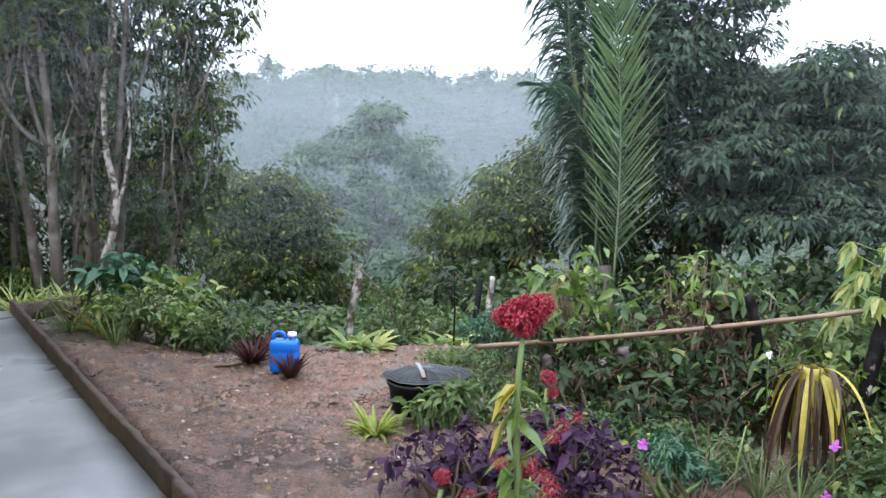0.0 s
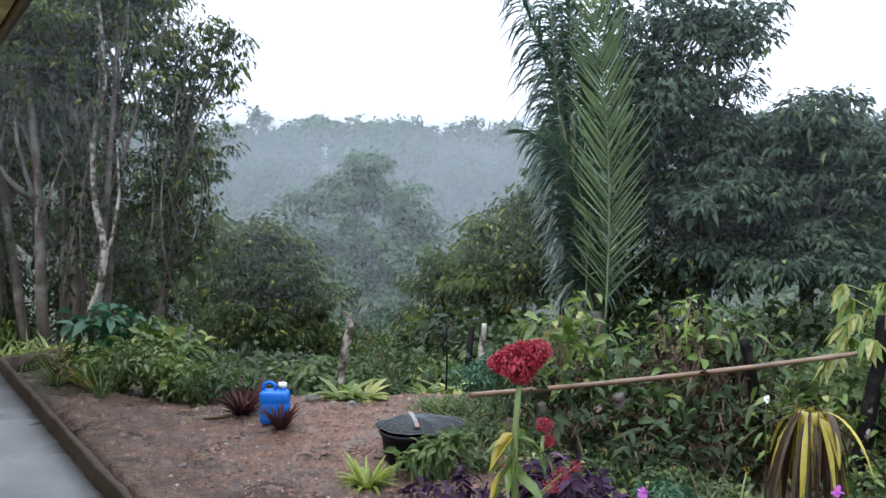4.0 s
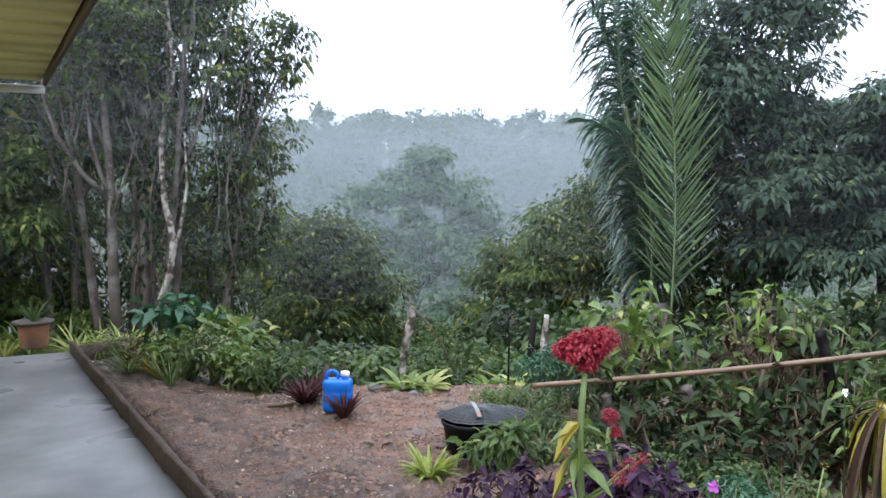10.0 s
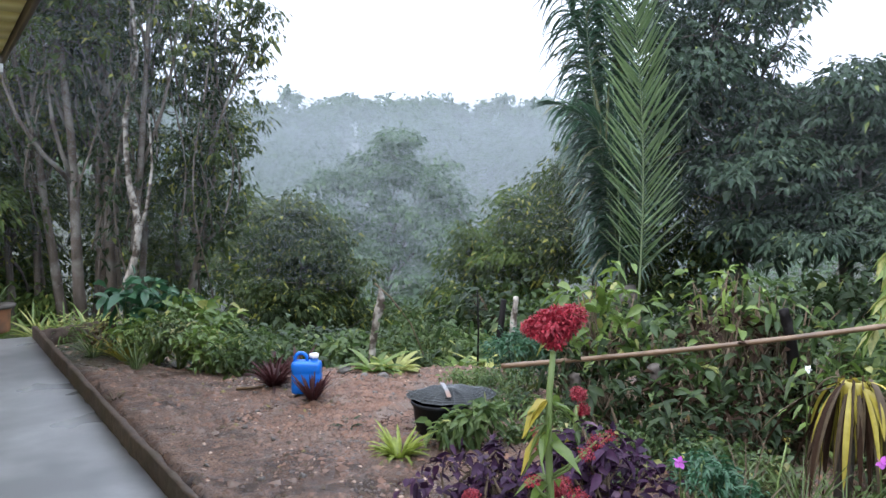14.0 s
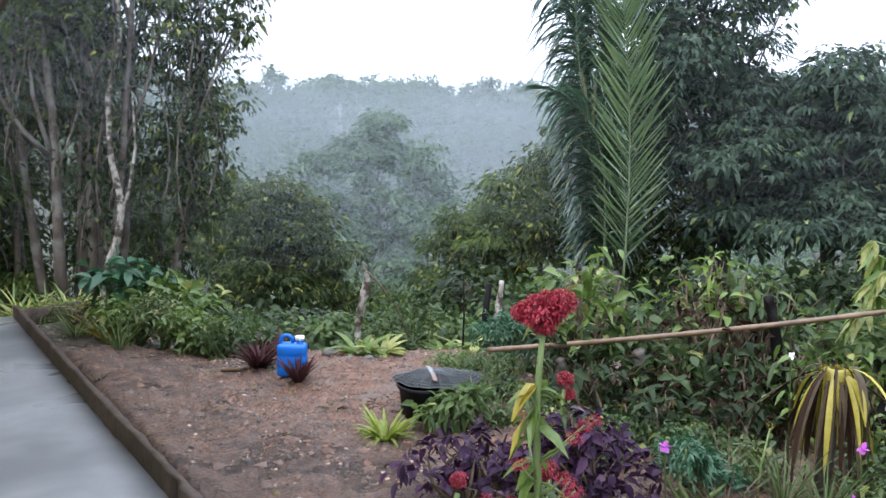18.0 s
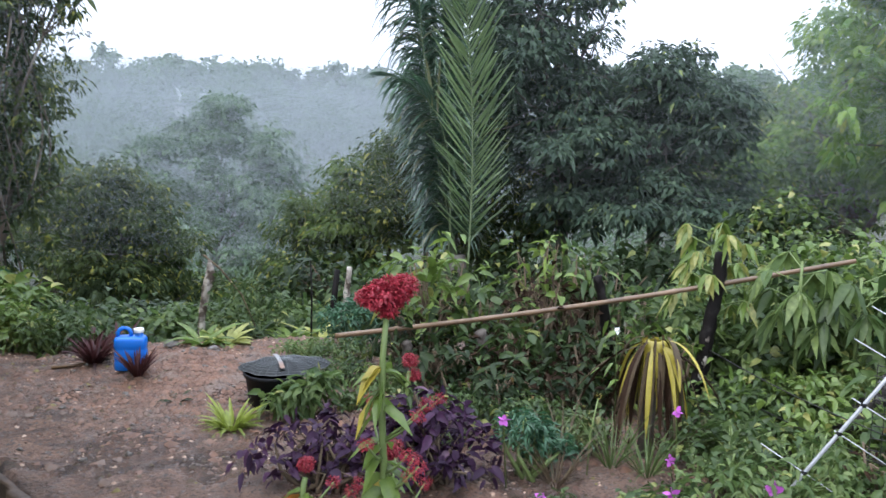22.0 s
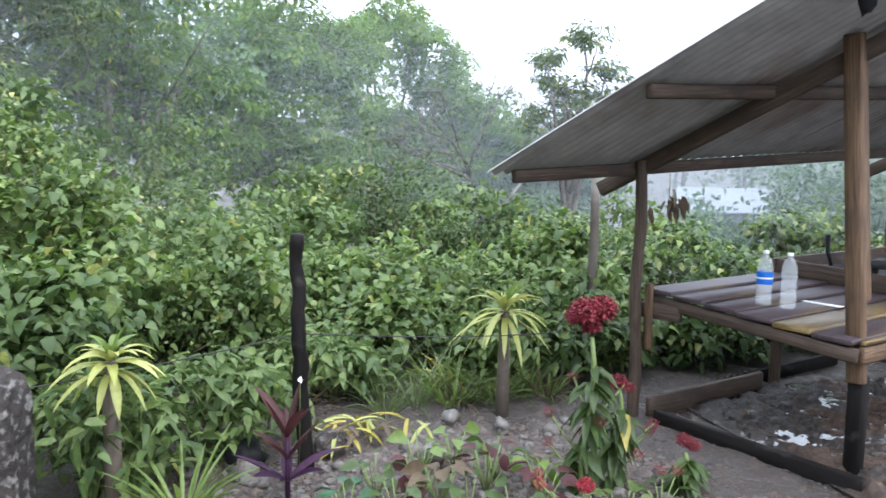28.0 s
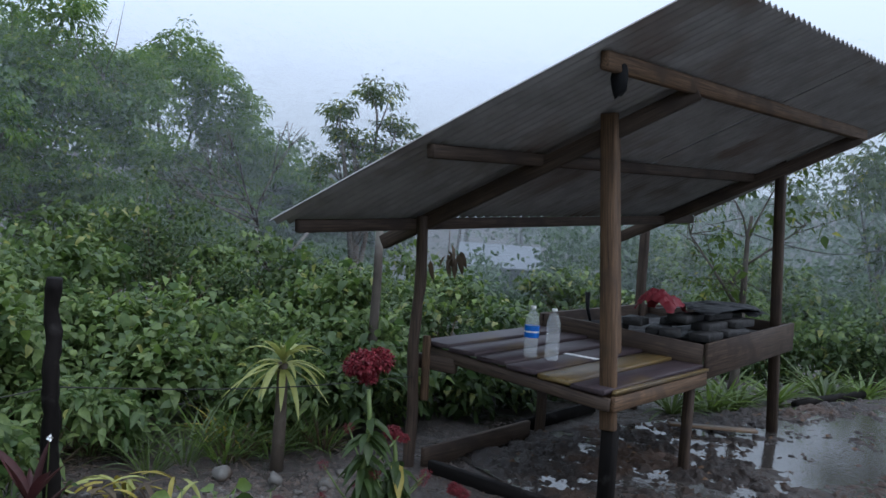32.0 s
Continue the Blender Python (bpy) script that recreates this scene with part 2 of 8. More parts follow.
M["purple"] = foliage("purple_leaves", (0.03, 0.013, 0.033), (0.092, 0.037, 0.08), (0.15, 0.09, 0.12), 0.5, 0.2, 0.05, 0.15)
M["maroon"] = foliage("maroon_leaves", (0.045, 0.016, 0.016), (0.125, 0.042, 0.04), (0.2, 0.12, 0.06), 0.45, 0.3, 0.05, 0.25)
M["red"] = foliage("red_bloom", (0.22, 0.006, 0.018), (0.48, 0.02, 0.04), (0.55, 0.08, 0.09), 0.6, 0.2, 0.05)
M["dark_red"] = foliage("dark_red_bloom", (0.12, 0.006, 0.012), (0.28, 0.015, 0.03), (0.35, 0.05, 0.05), 0.6, 0.2, 0.05)
M["pink"] = foliage("magenta_petals", (0.55, 0.1, 0.55), (0.68, 0.2, 0.65), None, 0.5, 0.3, 0.0)
M["yellow_leaf"] = foliage("yellow_leaves", (0.34, 0.28, 0.03), (0.52, 0.43, 0.07), (0.36, 0.17, 0.03), 0.45, 0.3, 0.15)
M["cream_leaf"] = foliage("cream_edged_leaves", (0.34, 0.37, 0.08), (0.54, 0.54, 0.19), (0.17, 0.26, 0.045), 0.42, 0.35, 0.25)
M["dry_leaf"] = foliage("dry_leaves", (0.060, 0.037, 0.018), (0.150, 0.110, 0.050), (0.225, 0.190, 0.050), 0.7, 0.2, 0.1)
M["dead_leaf"] = foliage("dead_brown_leaves", (0.02, 0.011, 0.006), (0.055, 0.03, 0.017), (0.13, 0.09, 0.03), 0.8, 0.15, 0.1, 0.1)
M["grass"] = foliage("grass_blades", (0.059, 0.101, 0.025), (0.168, 0.218, 0.059), (0.280, 0.252, 0.084), 0.45, 0.35, 0.12)
M["fern"] = foliage("fern_green", (0.029, 0.101, 0.042), (0.076, 0.176, 0.084), None, 0.45, 0.3, 0.0)
M["spider_leaf"] = foliage("yellow_green_straps", (0.2, 0.26, 0.03), (0.42, 0.47, 0.08), (0.2, 0.28, 0.04), 0.45, 0.35, 0.2)
M["orange_leaf"] = foliage("orange_leaves", (0.3, 0.11, 0.015), (0.48, 0.22, 0.04), (0.3, 0.3, 0.05), 0.5, 0.35, 0.2)
M["stem"] = plain("green_stem", (0.13, 0.18, 0.05), 0.5)
M["twig"] = plain("brown_twig", (0.12, 0.085, 0.05), 0.75)
M["wet_wood"] = surface("wet_grey_wood", (0.085, 0.059, 0.042), (0.024, 0.017, 0.013), 110.0, (0.45, 0.8), 0.7, 0.003, stretch=(1, 1, 0.035), c=(0.04, 0.029, 0.023), cscale=4.0, spec=0.2)
M["new_wood"] = surface("sawn_wood", (0.17, 0.105, 0.06), (0.045, 0.028, 0.018), 110.0, (0.5, 0.8), 0.6, 0.003, stretch=(1, 1, 0.035), c=(0.075, 0.05, 0.034), cscale=4.0, spec=0.2)
M["black_wood"] = surface("black_tarred_wood", (0.012, 0.01, 0.009), (0.004, 0.0036, 0.0033), 9.0, (0.5, 0.8), 0.6, 0.006, stretch=(1, 1, 0.2), c=(0.035, 0.032, 0.03), cscale=9.0, cut=(0.58, 0.75), spec=0.08)
M["white_wood"] = surface("pale_weathered_wood", (0.42, 0.39, 0.34), (0.17, 0.145, 0.115), 22.0, (0.6, 0.9), 0.8, 0.01, stretch=(1, 1, 0.3), c=(0.06, 0.047, 0.035), cscale=11.0, cut=(0.44, 0.56), spec=0.2)
M["bamboo"] = surface("dry_bamboo", (0.135, 0.08, 0.038), (0.07, 0.042, 0.022), 7.0, (0.3, 0.55), 0.2, 0.003, c=(0.16, 0.1, 0.055), cscale=6.0)
M["plank"] = surface("wet_table_plank", (0.062, 0.043, 0.046), (0.025, 0.018, 0.02), 90.0, (0.42, 0.65), 0.25, 0.003, stretch=(1, 1, 0.035), c=(0.085, 0.058, 0.03), cscale=2.2, cut=(0.58, 0.72), spec=0.3)
M["yellow_plank"] = surface("mossy_yellow_plank", (0.17, 0.11, 0.025), (0.07, 0.047, 0.022), 90.0, (0.3, 0.6), 0.25, 0.003, stretch=(1, 1, 0.12), c=(0.1, 0.075, 0.05), cscale=1.8)
M["tin"] = surface("dull_tin", (0.3, 0.285, 0.275), (0.19, 0.18, 0.172), 5.0, (0.35, 0.6), 0.15, 0.002, c=(0.14, 0.105, 0.085), cscale=1.4, metal=0.2)
M["rust"] = surface("rusty_iron", (0.046, 0.018, 0.012), (0.019, 0.009, 0.007), 6.0, (0.5, 0.85), 0.4, 0.003, stretch=(1, 1, 0.25), c=(0.09, 0.035, 0.02), cscale=2.0, spec=0.2)
M["zinc"] = surface("grey_zinc", (0.26, 0.26, 0.25), (0.17, 0.165, 0.16), 8.0, (0.4, 0.7), 0.2, 0.002, stretch=(1, 1, 0.3), c=(0.22, 0.14, 0.1), cscale=2.5, metal=0.4)
M["aluminium"] = plain("weathered_aluminium", (0.42, 0.43, 0.44), 0.5, 0.25, 0.2)
M["blue_plastic"] = plain("blue_plastic", (0.004, 0.135, 0.56), 0.3, 0, 0.2, 6.0)
M["white_plastic"] = plain("white_plastic", (0.78, 0.78, 0.76), 0.35, 0, 0.1)
M["yellow_plastic"] = surface("yellow_plastic", (0.62, 0.335, 0.016), (0.55, 0.3, 0.016), 5.0, (0.35, 0.6), 0.1, 0.002, c=(0.6, 0.4, 0.08), cscale=4.0)
M["black_plastic"] = surface("black_plastic", (0.012, 0.012, 0.013), (0.006, 0.006, 0.007), 9.0, (0.4, 0.6), 0.3, 0.01, spec=0.12)
M["net"] = plain("dark_shade_net", (0.02, 0.023, 0.023), 0.6)
M["wet_net"] = plain("wet_net_threads", (0.07, 0.076, 0.076), 0.4)
M["wire"] = plain("dark_wire", (0.03, 0.028, 0.026), 0.5, 0.5)
M["red_plastic"] = plain("red_plastic_bag", (0.2, 0.008, 0.018), 0.5)
M["terracotta"] = surface("terracotta", (0.36, 0.16, 0.08), (0.26, 0.12, 0.065), 9.0, (0.6, 0.85), 0.3, 0.004, c=(0.18, 0.11, 0.07), cscale=4.0)
M["stone"] = surface("grey_stone", (0.17, 0.16, 0.145), (0.09, 0.083, 0.075), 12.0, (0.35, 0.8), 0.6, 0.01, c=(0.13, 0.095, 0.07), cscale=5.0, spec=0.2)
M["stump"] = surface("charred_palm_stump", (0.045, 0.038, 0.033), (0.012, 0.01, 0.009), 16.0, (0.6, 0.9), 0.9, 0.03, c=(0.17, 0.163, 0.15), cscale=24.0, cut=(0.53, 0.7), spec=0.2)
M["ash"] = surface("wet_ash", (0.028, 0.026, 0.025), (0.01, 0.0095, 0.009), 12.0, (0.5, 0.9), 0.8, 0.02)
M["far_wall"] = plain("grey_blue_wall", (0.09, 0.1, 0.12), 0.7)
M["far_tin"] = plain("pale_tin_roof", (0.19, 0.21, 0.235), 0.45, 0.3, 0.15, 2.0)


def liquid(name, tint, rough=0.02):
    m, n, l, p, out = nodes_of(name)
    p.inputs["Base Color"].default_value = (*tint, 1)
    p.inputs["Roughness"].default_value = rough
    p.inputs["Transmission Weight"].default_value = 0.95
    p.inputs["IOR"].default_value = 1.12
    return m


M["glass"] = liquid("clear_plastic", (0.92, 0.96, 0.97), 0.12)
g_n, g_l = M["glass"].node_tree.nodes, M["glass"].node_tree.links
g_out = [q for q in g_n if q.type == "OUTPUT_MATERIAL"][0]
g_p = [q for q in g_n if q.type == "BSDF_PRINCIPLED"][0]
g_p.inputs["Transmission Weight"].default_value = 0.35
g_t, g_m = g_n.new("ShaderNodeBsdfTransparent"), g_n.new("ShaderNodeMixShader")
g_m.inputs[0].default_value = 0.3
g_l.new(g_t.outputs[0], g_m.inputs[1])
g_l.new(g_p.outputs[0], g_m.inputs[2])
g_l.new(g_m.outputs[0], g_out.inputs["Surface"])
m, n, l, p, out = nodes_of("puddle_water")
p.inputs["Base Color"].default_value = (0.05, 0.045, 0.04, 1)
p.inputs["Roughness"].default_value = 0.04
p.inputs["Specular IOR Level"].default_value = 1.0
bump(n, l, p, noise_of(n, l, 24.0, 3.0), 0.15, 0.01)
M["water"] = m
# even grey for the threads that stand in for haze in the air
m, n, l, p, out = nodes_of("haze_threads")
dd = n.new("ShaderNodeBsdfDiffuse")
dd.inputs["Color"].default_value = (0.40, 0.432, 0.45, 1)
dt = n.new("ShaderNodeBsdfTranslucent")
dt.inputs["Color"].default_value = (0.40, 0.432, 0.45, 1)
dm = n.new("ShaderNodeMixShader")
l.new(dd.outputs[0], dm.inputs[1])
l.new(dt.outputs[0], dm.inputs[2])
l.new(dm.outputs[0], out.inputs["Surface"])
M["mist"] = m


# ---- mesh tools ----
def mesh_of(name, verts, tris, smooth=False):
    verts = np.asarray(verts, np.float32).reshape(-1, 3)
    tris = np.asarray(tris, np.int32).reshape(-1, 3)
    me = bpy.data.meshes.new(name)
    me.vertices.add(len(verts))
    me.vertices.foreach_set("co", verts.ravel())
    me.loops.add(tris.size)
    me.loops.foreach_set("vertex_index", tris.ravel())
    me.polygons.add(len(tris))
    me.polygons.foreach_set("loop_start", np.arange(0, tris.size, 3, dtype=np.int32))
    me.update(calc_edges=True)
    if smooth:
        me.polygons.foreach_set("use_smooth", np.ones(len(tris), bool))
    return me


class Build:
    """Gathers triangles."""

    def __init__(self):
        self.v, self.t, self.k = [], [], 0

    def add(self, v, t):
        v = np.asarray(v, float).reshape(-1, 3)
        self.v.append(v)
        self.t.append(np.asarray(t, int).reshape(-1, 3) + self.k)
        self.k += len(v)
        return self

    def tube(self, pts, radii, n=7, cap=True):
        pts = np.asarray(pts, float)
        radii = np.broadcast_to(np.asarray(radii, float), (len(pts),))
        tang = np.gradient(pts, axis=0)
        tang /= np.linalg.norm(tang, axis=1)[:, None] + 1e-9
        ref = np.array([1.0, 0, 0]) if abs(tang[0][0]) < 0.8 else np.array([0, 1.0, 0])
        a = np.cross(tang, ref)
        a /= np.linalg.norm(a, axis=1)[:, None] + 1e-9
        b = np.cross(tang, a)
        ang = np.linspace(0, 2 * np.pi, n, endpoint=False)
        ring = pts[:, None] + radii[:, None, None] * (np.cos(ang)[None, :, None] * a[:, None] + np.sin(ang)[None, :, None] * b[:, None])
        m = len(pts)
        i, j = np.meshgrid(np.arange(m - 1), np.arange(n), indexing="ij")
        p0, p1 = i * n + j, i * n + (j + 1) % n
        tr = np.concatenate([np.stack([p0, p0 + n, p1], -1).reshape(-1, 3), np.stack([p1, p0 + n, p1 + n], -1).reshape(-1, 3)])
        v = ring.reshape(-1, 3)
        if cap:
            v = np.concatenate([v, pts[:1], pts[-1:]])
            k = np.arange(n)
            tr = np.concatenate([tr, np.stack([(k + 1) % n, np.full(n, m * n), k], -1), np.stack([(m - 1) * n + k, np.full(n, m * n + 1), (m - 1) * n + (k + 1) % n], -1)])
        return self.add(v, tr)

    def box(self, centre, size, axes=None, worn=0.0, seed=0):
        """A box with chamfered edges; axes: three unit vectors."""
        c, s = np.asarray(centre, float), np.asarray(size, float) / 2
        ax = np.eye(3) if axes is None else np.asarray(axes, float)
        ch = min(0.006, 0.3 * s.min())
        rs = np.random.RandomState(seed)
        pts, idx = [], {}
        for sx in (-1, 1):
            for sy in (-1, 1):
                for sz in (-1, 1):
                    for k in range(3):
                        q = np.array([sx, sy, sz]) * (s - ch)
                        q[k] = (sx, sy, sz)[k] * s[k]
                        idx[sx, sy, sz, k] = len(pts)
                        pts.append(q + worn * rs.uniform(-1, 1, 3))
        tr = []

        def quad(a, b, c_, d):
            tr.extend([(a, b, c_), (a, c_, d)])

        for k in range(3):
            u, w = (k + 1) % 3, (k + 2) % 3
            for sg in (-1, 1):
                ring = []
                for du, dw in ((-1, -1), (1, -1), (1, 1), (-1, 1)):
                    q = [0, 0, 0]
                    q[k], q[u], q[w] = sg, du, dw
                    ring.append(idx[q[0], q[1], q[2], k])
                quad(*(ring if sg > 0 else ring[::-1]))
            for su in (-1, 1):
                for sw in (-1, 1):
                    q0, q1 = [0, 0, 0], [0, 0, 0]
                    q0[u] = q1[u] = su
                    q0[w] = q1[w] = sw
                    q0[k], q1[k] = -1, 1
                    ring = [idx[(*q0, u)], idx[(*q1, u)], idx[(*q1, w)], idx[(*q0, w)]]
                    quad(*(ring if su * sw < 0 else ring[::-1]))
        for sx in (-1, 1):
            for sy in (-1, 1):
                for sz in (-1, 1):
                    f = [idx[sx, sy, sz, k] for k in range(3)]
                    tr.append(f if sx * sy * sz > 0 else f[::-1])
        v = c + np.asarray(pts) @ ax
        return self.add(v, tr)

    def turned(self, profile, base, n=24, axis=None):
        """A lathe: rows of radius, height."""
        ax = Vector(axis or (0, 0, 1)).to_track_quat("Z", "Y").to_matrix()
        ang = np.linspace(0, 2 * np.pi, n, endpoint=False)
        pr = np.asarray(profile, float)
        v = np.stack([pr[:, 0][:, None] * np.cos(ang), pr[:, 0][:, None] * np.sin(ang), np.repeat(pr[:, 1][:, None], n, 1)], -1).reshape(-1, 3)
        v = v @ np.array(ax).T + np.asarray(base, float)
        m = len(pr)
        i, j = np.meshgrid(np.arange(m - 1), np.arange(n), indexing="ij")
        p0, p1 = i * n + j, i * n + (j + 1) % n
        return self.add(v, np.concatenate([np.stack([p0, p1, p0 + n], -1).reshape(-1, 3), np.stack([p1, p1 + n, p0 + n], -1).reshape(-1, 3)]))

    def grid(self, pts):
        """A sheet from an m x n array of places."""
        pts = np.asarray(pts, float)
        m, n = pts.shape[:2]
        i, j = np.meshgrid(np.arange(m - 1), np.arange(n - 1), indexing="ij")
        p = i * n + j
        return self.add(pts.reshape(-1, 3), np.concatenate([np.stack([p, p + n, p + 1], -1).reshape(-1, 3), np.stack([p + 1, p + n, p + n + 1], -1).reshape(-1, 3)]))

    def leaves(self, P, D, L, W, fold=0.15, droop=0.15, fine=False, rs=None, up=None):
        """Pointed leaves at P towards D."""
        P, D = np.asarray(P, float), np.asarray(D, float)
        N = len(P)
        if not N:
            return self
        rs = rs or np.random.RandomState(1)
        D = D / (np.linalg.norm(D, axis=1)[:, None] + 1e-9)
        up = (np.array([0, 0, 1.0]) if up is None else up) + 0.45 * rs.normal(size=(N, 3))
        S = np.cross(D, up)
        S /= np.linalg.norm(S, axis=1)[:, None] + 1e-9
        U = np.cross(S, D)
        L = (np.broadcast_to(L, (N,)) * rs.uniform(0.7, 1.2, N))[:, None]
        W = (np.broadcast_to(W, (N,)) * rs.uniform(0.75, 1.15, N))[:, None]
        z = np.array([0, 0, 1.0])
        if fine == "mid":
            sag_ = z * droop * 0.3 * L
            v = np.stack([P, P + D * L * 0.28 - S * W / 2 + U * fold * W, P + D * L * 0.66 - S * W * 0.37 + U * fold * 0.6 * W - sag_, P + D * L - z * droop * L,
                          P + D * L * 0.66 + S * W * 0.37 + U * fold * 0.6 * W - sag_, P + D * L * 0.28 + S * W / 2 + U * fold * W], 1)
            t = np.array([[0, 5, 1], [1, 5, 4], [1, 4, 2], [2, 4, 3]])
            k = 6
        elif not fine:
            v = np.stack([P, P + D * L * 0.42 - S * W / 2 + U * fold * W, P + D * L - z * droop * L, P + D * L * 0.42 + S * W / 2 + U * fold * W], 1)
            t = np.array([[0, 3, 2], [0, 2, 1]])
            k = 4
        else:
            mid = P + D * L * 0.5 - z * droop * 0.2 * L
            v = np.stack([P, mid, P + D * L - z * droop * L,
                          P + D * L * 0.25 - S * W * 0.42 + U * fold * W, P + D * L * 0.62 - S * W * 0.4 + U * fold * W - z * droop * 0.3 * L,
                          P + D * L * 0.25 + S * W * 0.42 + U * fold * W, P + D * L * 0.62 + S * W * 0.4 + U * fold * W - z * droop * 0.3 * L], 1)
            t = np.array([[0, 5, 1], [5, 6, 1], [6, 2, 1], [0, 1, 3], [3, 1, 4], [4, 1, 2]])
            k = 7
        return self.add(v.reshape(-1, 3), (t[None] + k * np.arange(N)[:, None, None]).reshape(-1, 3))

    def blades(self, P, D, L, W, bend=0.6, seg=5, fold=0.25, rs=None, power=1.0):
        """Long arching straps."""
        P, D = np.asarray(P, float), np.asarray(D, float)
        N = len(P)
        rs = rs or np.random.RandomState(2)
        D = D / (np.linalg.norm(D, axis=1)[:, None] + 1e-9)
        L = np.broadcast_to(L, (N,)) * rs.uniform(0.75, 1.15, N)
        W = np.broadcast_to(W, (N,)) * rs.uniform(0.8, 1.15, N)
        bend = np.broadcast_to(bend, (N,)) * rs.uniform(0.6, 1.3, N)
        S = np.cross(D, np.array([0, 0, 1.0]) + 0.15 * rs.normal(size=(N, 3)))
        S /= np.linalg.norm(S, axis=1)[:, None] + 1e-9
        p, d, cols = P.copy(), D.copy(), []
        for i in range(seg + 1):
            f = i / seg
            w = W * (np.sin(np.pi * (0.12 + 0.88 * f) ** power) * 0.9 + 0.1) * (1 if i < seg else 0.05)
            U = np.cross(S, d)
            cols.append(np.stack([p - S * w[:, None] / 2, p - U * (fold * w)[:, None], p + S * w[:, None] / 2], 1))
            d = d - np.array([0, 0, 1.0]) * (bend * 1.6 / seg)[:, None]
            d /= np.linalg.norm(d, axis=1)[:, None]
            p = p + d * (L / seg)[:, None]
        v = np.stack(cols, 1).reshape(N, -1, 3)
        t = []
        for i in range(seg):
            for j in range(2):
                a = i * 3 + j
                t += [[a, a + 1, a + 3], [a + 1, a + 4, a + 3]]
        t = np.array(t)
        return self.add(v.reshape(-1, 3), (t[None] + v.shape[1] * np.arange(N)[:, None, None]).reshape(-1, 3))

    def mesh(self, name, smooth=False):
        return mesh_of(name, np.concatenate(self.v), np.concatenate(self.t), smooth)


def part(name, b, mat, parent=None, label="", smooth=False, kind=""):
    """Links what was built as one mesh object under its thing."""
    me = b.mesh(name, smooth) if isinstance(b, Build) else b
    if not me.materials:
        me.materials.append(M[mat] if isinstance(mat, str) else mat)
    ob = new(name, me)
    if parent is not None:
        ob.parent = parent
    if label:
        ob["label"] = label
    if kind:
        ob["kind"] = kind
    return ob


def thing(name, label, category, group="", at=(0, 0, 0), kind=""):
    ob = new(name)
    ob.location = at
    return tagged(ob, label, category, group, kind)


def bearing(az, dist):
    a = radians(az)
    return dist * math.sin(a), dist * math.cos(a)


def unit(v):
    v = np.asarray(v, float)
    return v / (np.linalg.norm(v, axis=-1, keepdims=True) + 1e-9)


def step(a, b, x):
    t = np.clip((x - a) / (b - a), 0, 1)
    return t * t * (3 - 2 * t)


# ---- lie of the land ----
KERB = np.array([-1.05, 3.88])
KDIR = np.array([-0.4972, 0.8676])
KOUT = np.array([0.8676, 0.4972])


def lattice(x, y, s, k):
    """Smooth random relief with bumps about 1/s metres apart."""
    x, y = x * s + 17.3 * k, y * s + 9.1 * k
    i, j = np.floor(x), np.floor(y)
    u, v = x - i, y - j
    u, v = u * u * (3 - 2 * u), v * v * (3 - 2 * v)

    def at(a, c):
        h = np.sin(a * 127.1 + c * 311.7 + k * 74.7) * 43758.5453
        return h - np.floor(h)

    return (at(i, j) * (1 - u) + at(i + 1, j) * u) * (1 - v) + (at(i, j + 1) * (1 - u) + at(i + 1, j + 1) * u) * v - 0.5


def height(x, y):
    x, y = np.asarray(x, float), np.asarray(y, float)
    r, az = np.hypot(x, y), np.degrees(np.arctan2(x, y))
    valley = step(-20, -8, az) * (1 - 0.72 * step(28, 55, az))
    z = 0.1 - 0.06 * step(25, 45, az) - valley * (0.5 * step(5.6, 8, r) + 4.6 * step(7.5, 22, r)) - 0.8 * step(5, 16, r) * (1 - valley)
    z = z + 9.0 * step(32, 120, r) + 14 * step(110, 420, r)
    z = z + np.clip(r / 12, 0.15, 3.0) * 0.06 * lattice(x, y, 0.7, 1) + 0.05 * lattice(x, y, 2.3, 2) + 0.03 * lattice(x, y, 6.0, 3) + 0.02 * lattice(x, y, 13.0, 4)
    z = z + (0.07 + 0.03 * lattice(x, y, 9.0, 8)) * np.exp(-(((x + 0.05) / 0.6) ** 2 + ((y - 5.1) / 0.55) ** 2))
    flat = step(90, 112, az) * (1 - step(10, 14, r))
    z = z * (1 - 0.75 * flat) + flat * (0.02 + 0.03 * lattice(x, y, 1.6, 5) + 0.022 * lattice(x, y, 5.0, 6) + 0.016 * lattice(x, y, 12.0, 7))
    d = (x - KERB[0]) * KOUT[0] + (y - KERB[1]) * KOUT[1]
    s = (x - KERB[0]) * KDIR[0] + (y - KERB[1]) * KDIR[1]
    inner = (1 - step(0.0, 0.07, d)) * (1 - step(4.45, 4.6, s)) * step(-8.2, -7.9, s)
    z = np.where((d < 0.05) & (s > 4.4), np.minimum(z, 0.0 + 0.0 * z), z)
    return z * (1 - inner) - 0.16 * inner


def ground_z(x, y):
    return float(height(x, y))


def spot(az, dist, dz=0.0):
    x, y = bearing(az, dist)
    return np.array([x, y, ground_z(x, y) + dz])


rr = np.concatenate([np.linspace(0.4, 9, 150), 9 * (420 / 9) ** (np.linspace(0, 1, 70)[1:] ** 0.9)])
aa = np.radians(np.concatenate([np.arange(-180, -45, 5.0), np.arange(-45, 155, 0.7), np.arange(155, 180.1, 5.0)]))
gx, gy = rr[:, None] * np.sin(aa), rr[:, None] * np.cos(aa)
ground = part("ground", Build().grid(np.stack([gx, gy, height(gx, gy)], -1)), "soil", smooth=True)
tagged(ground, "wet reddish garden soil falling into a wooded valley", "ground", kind="structure")

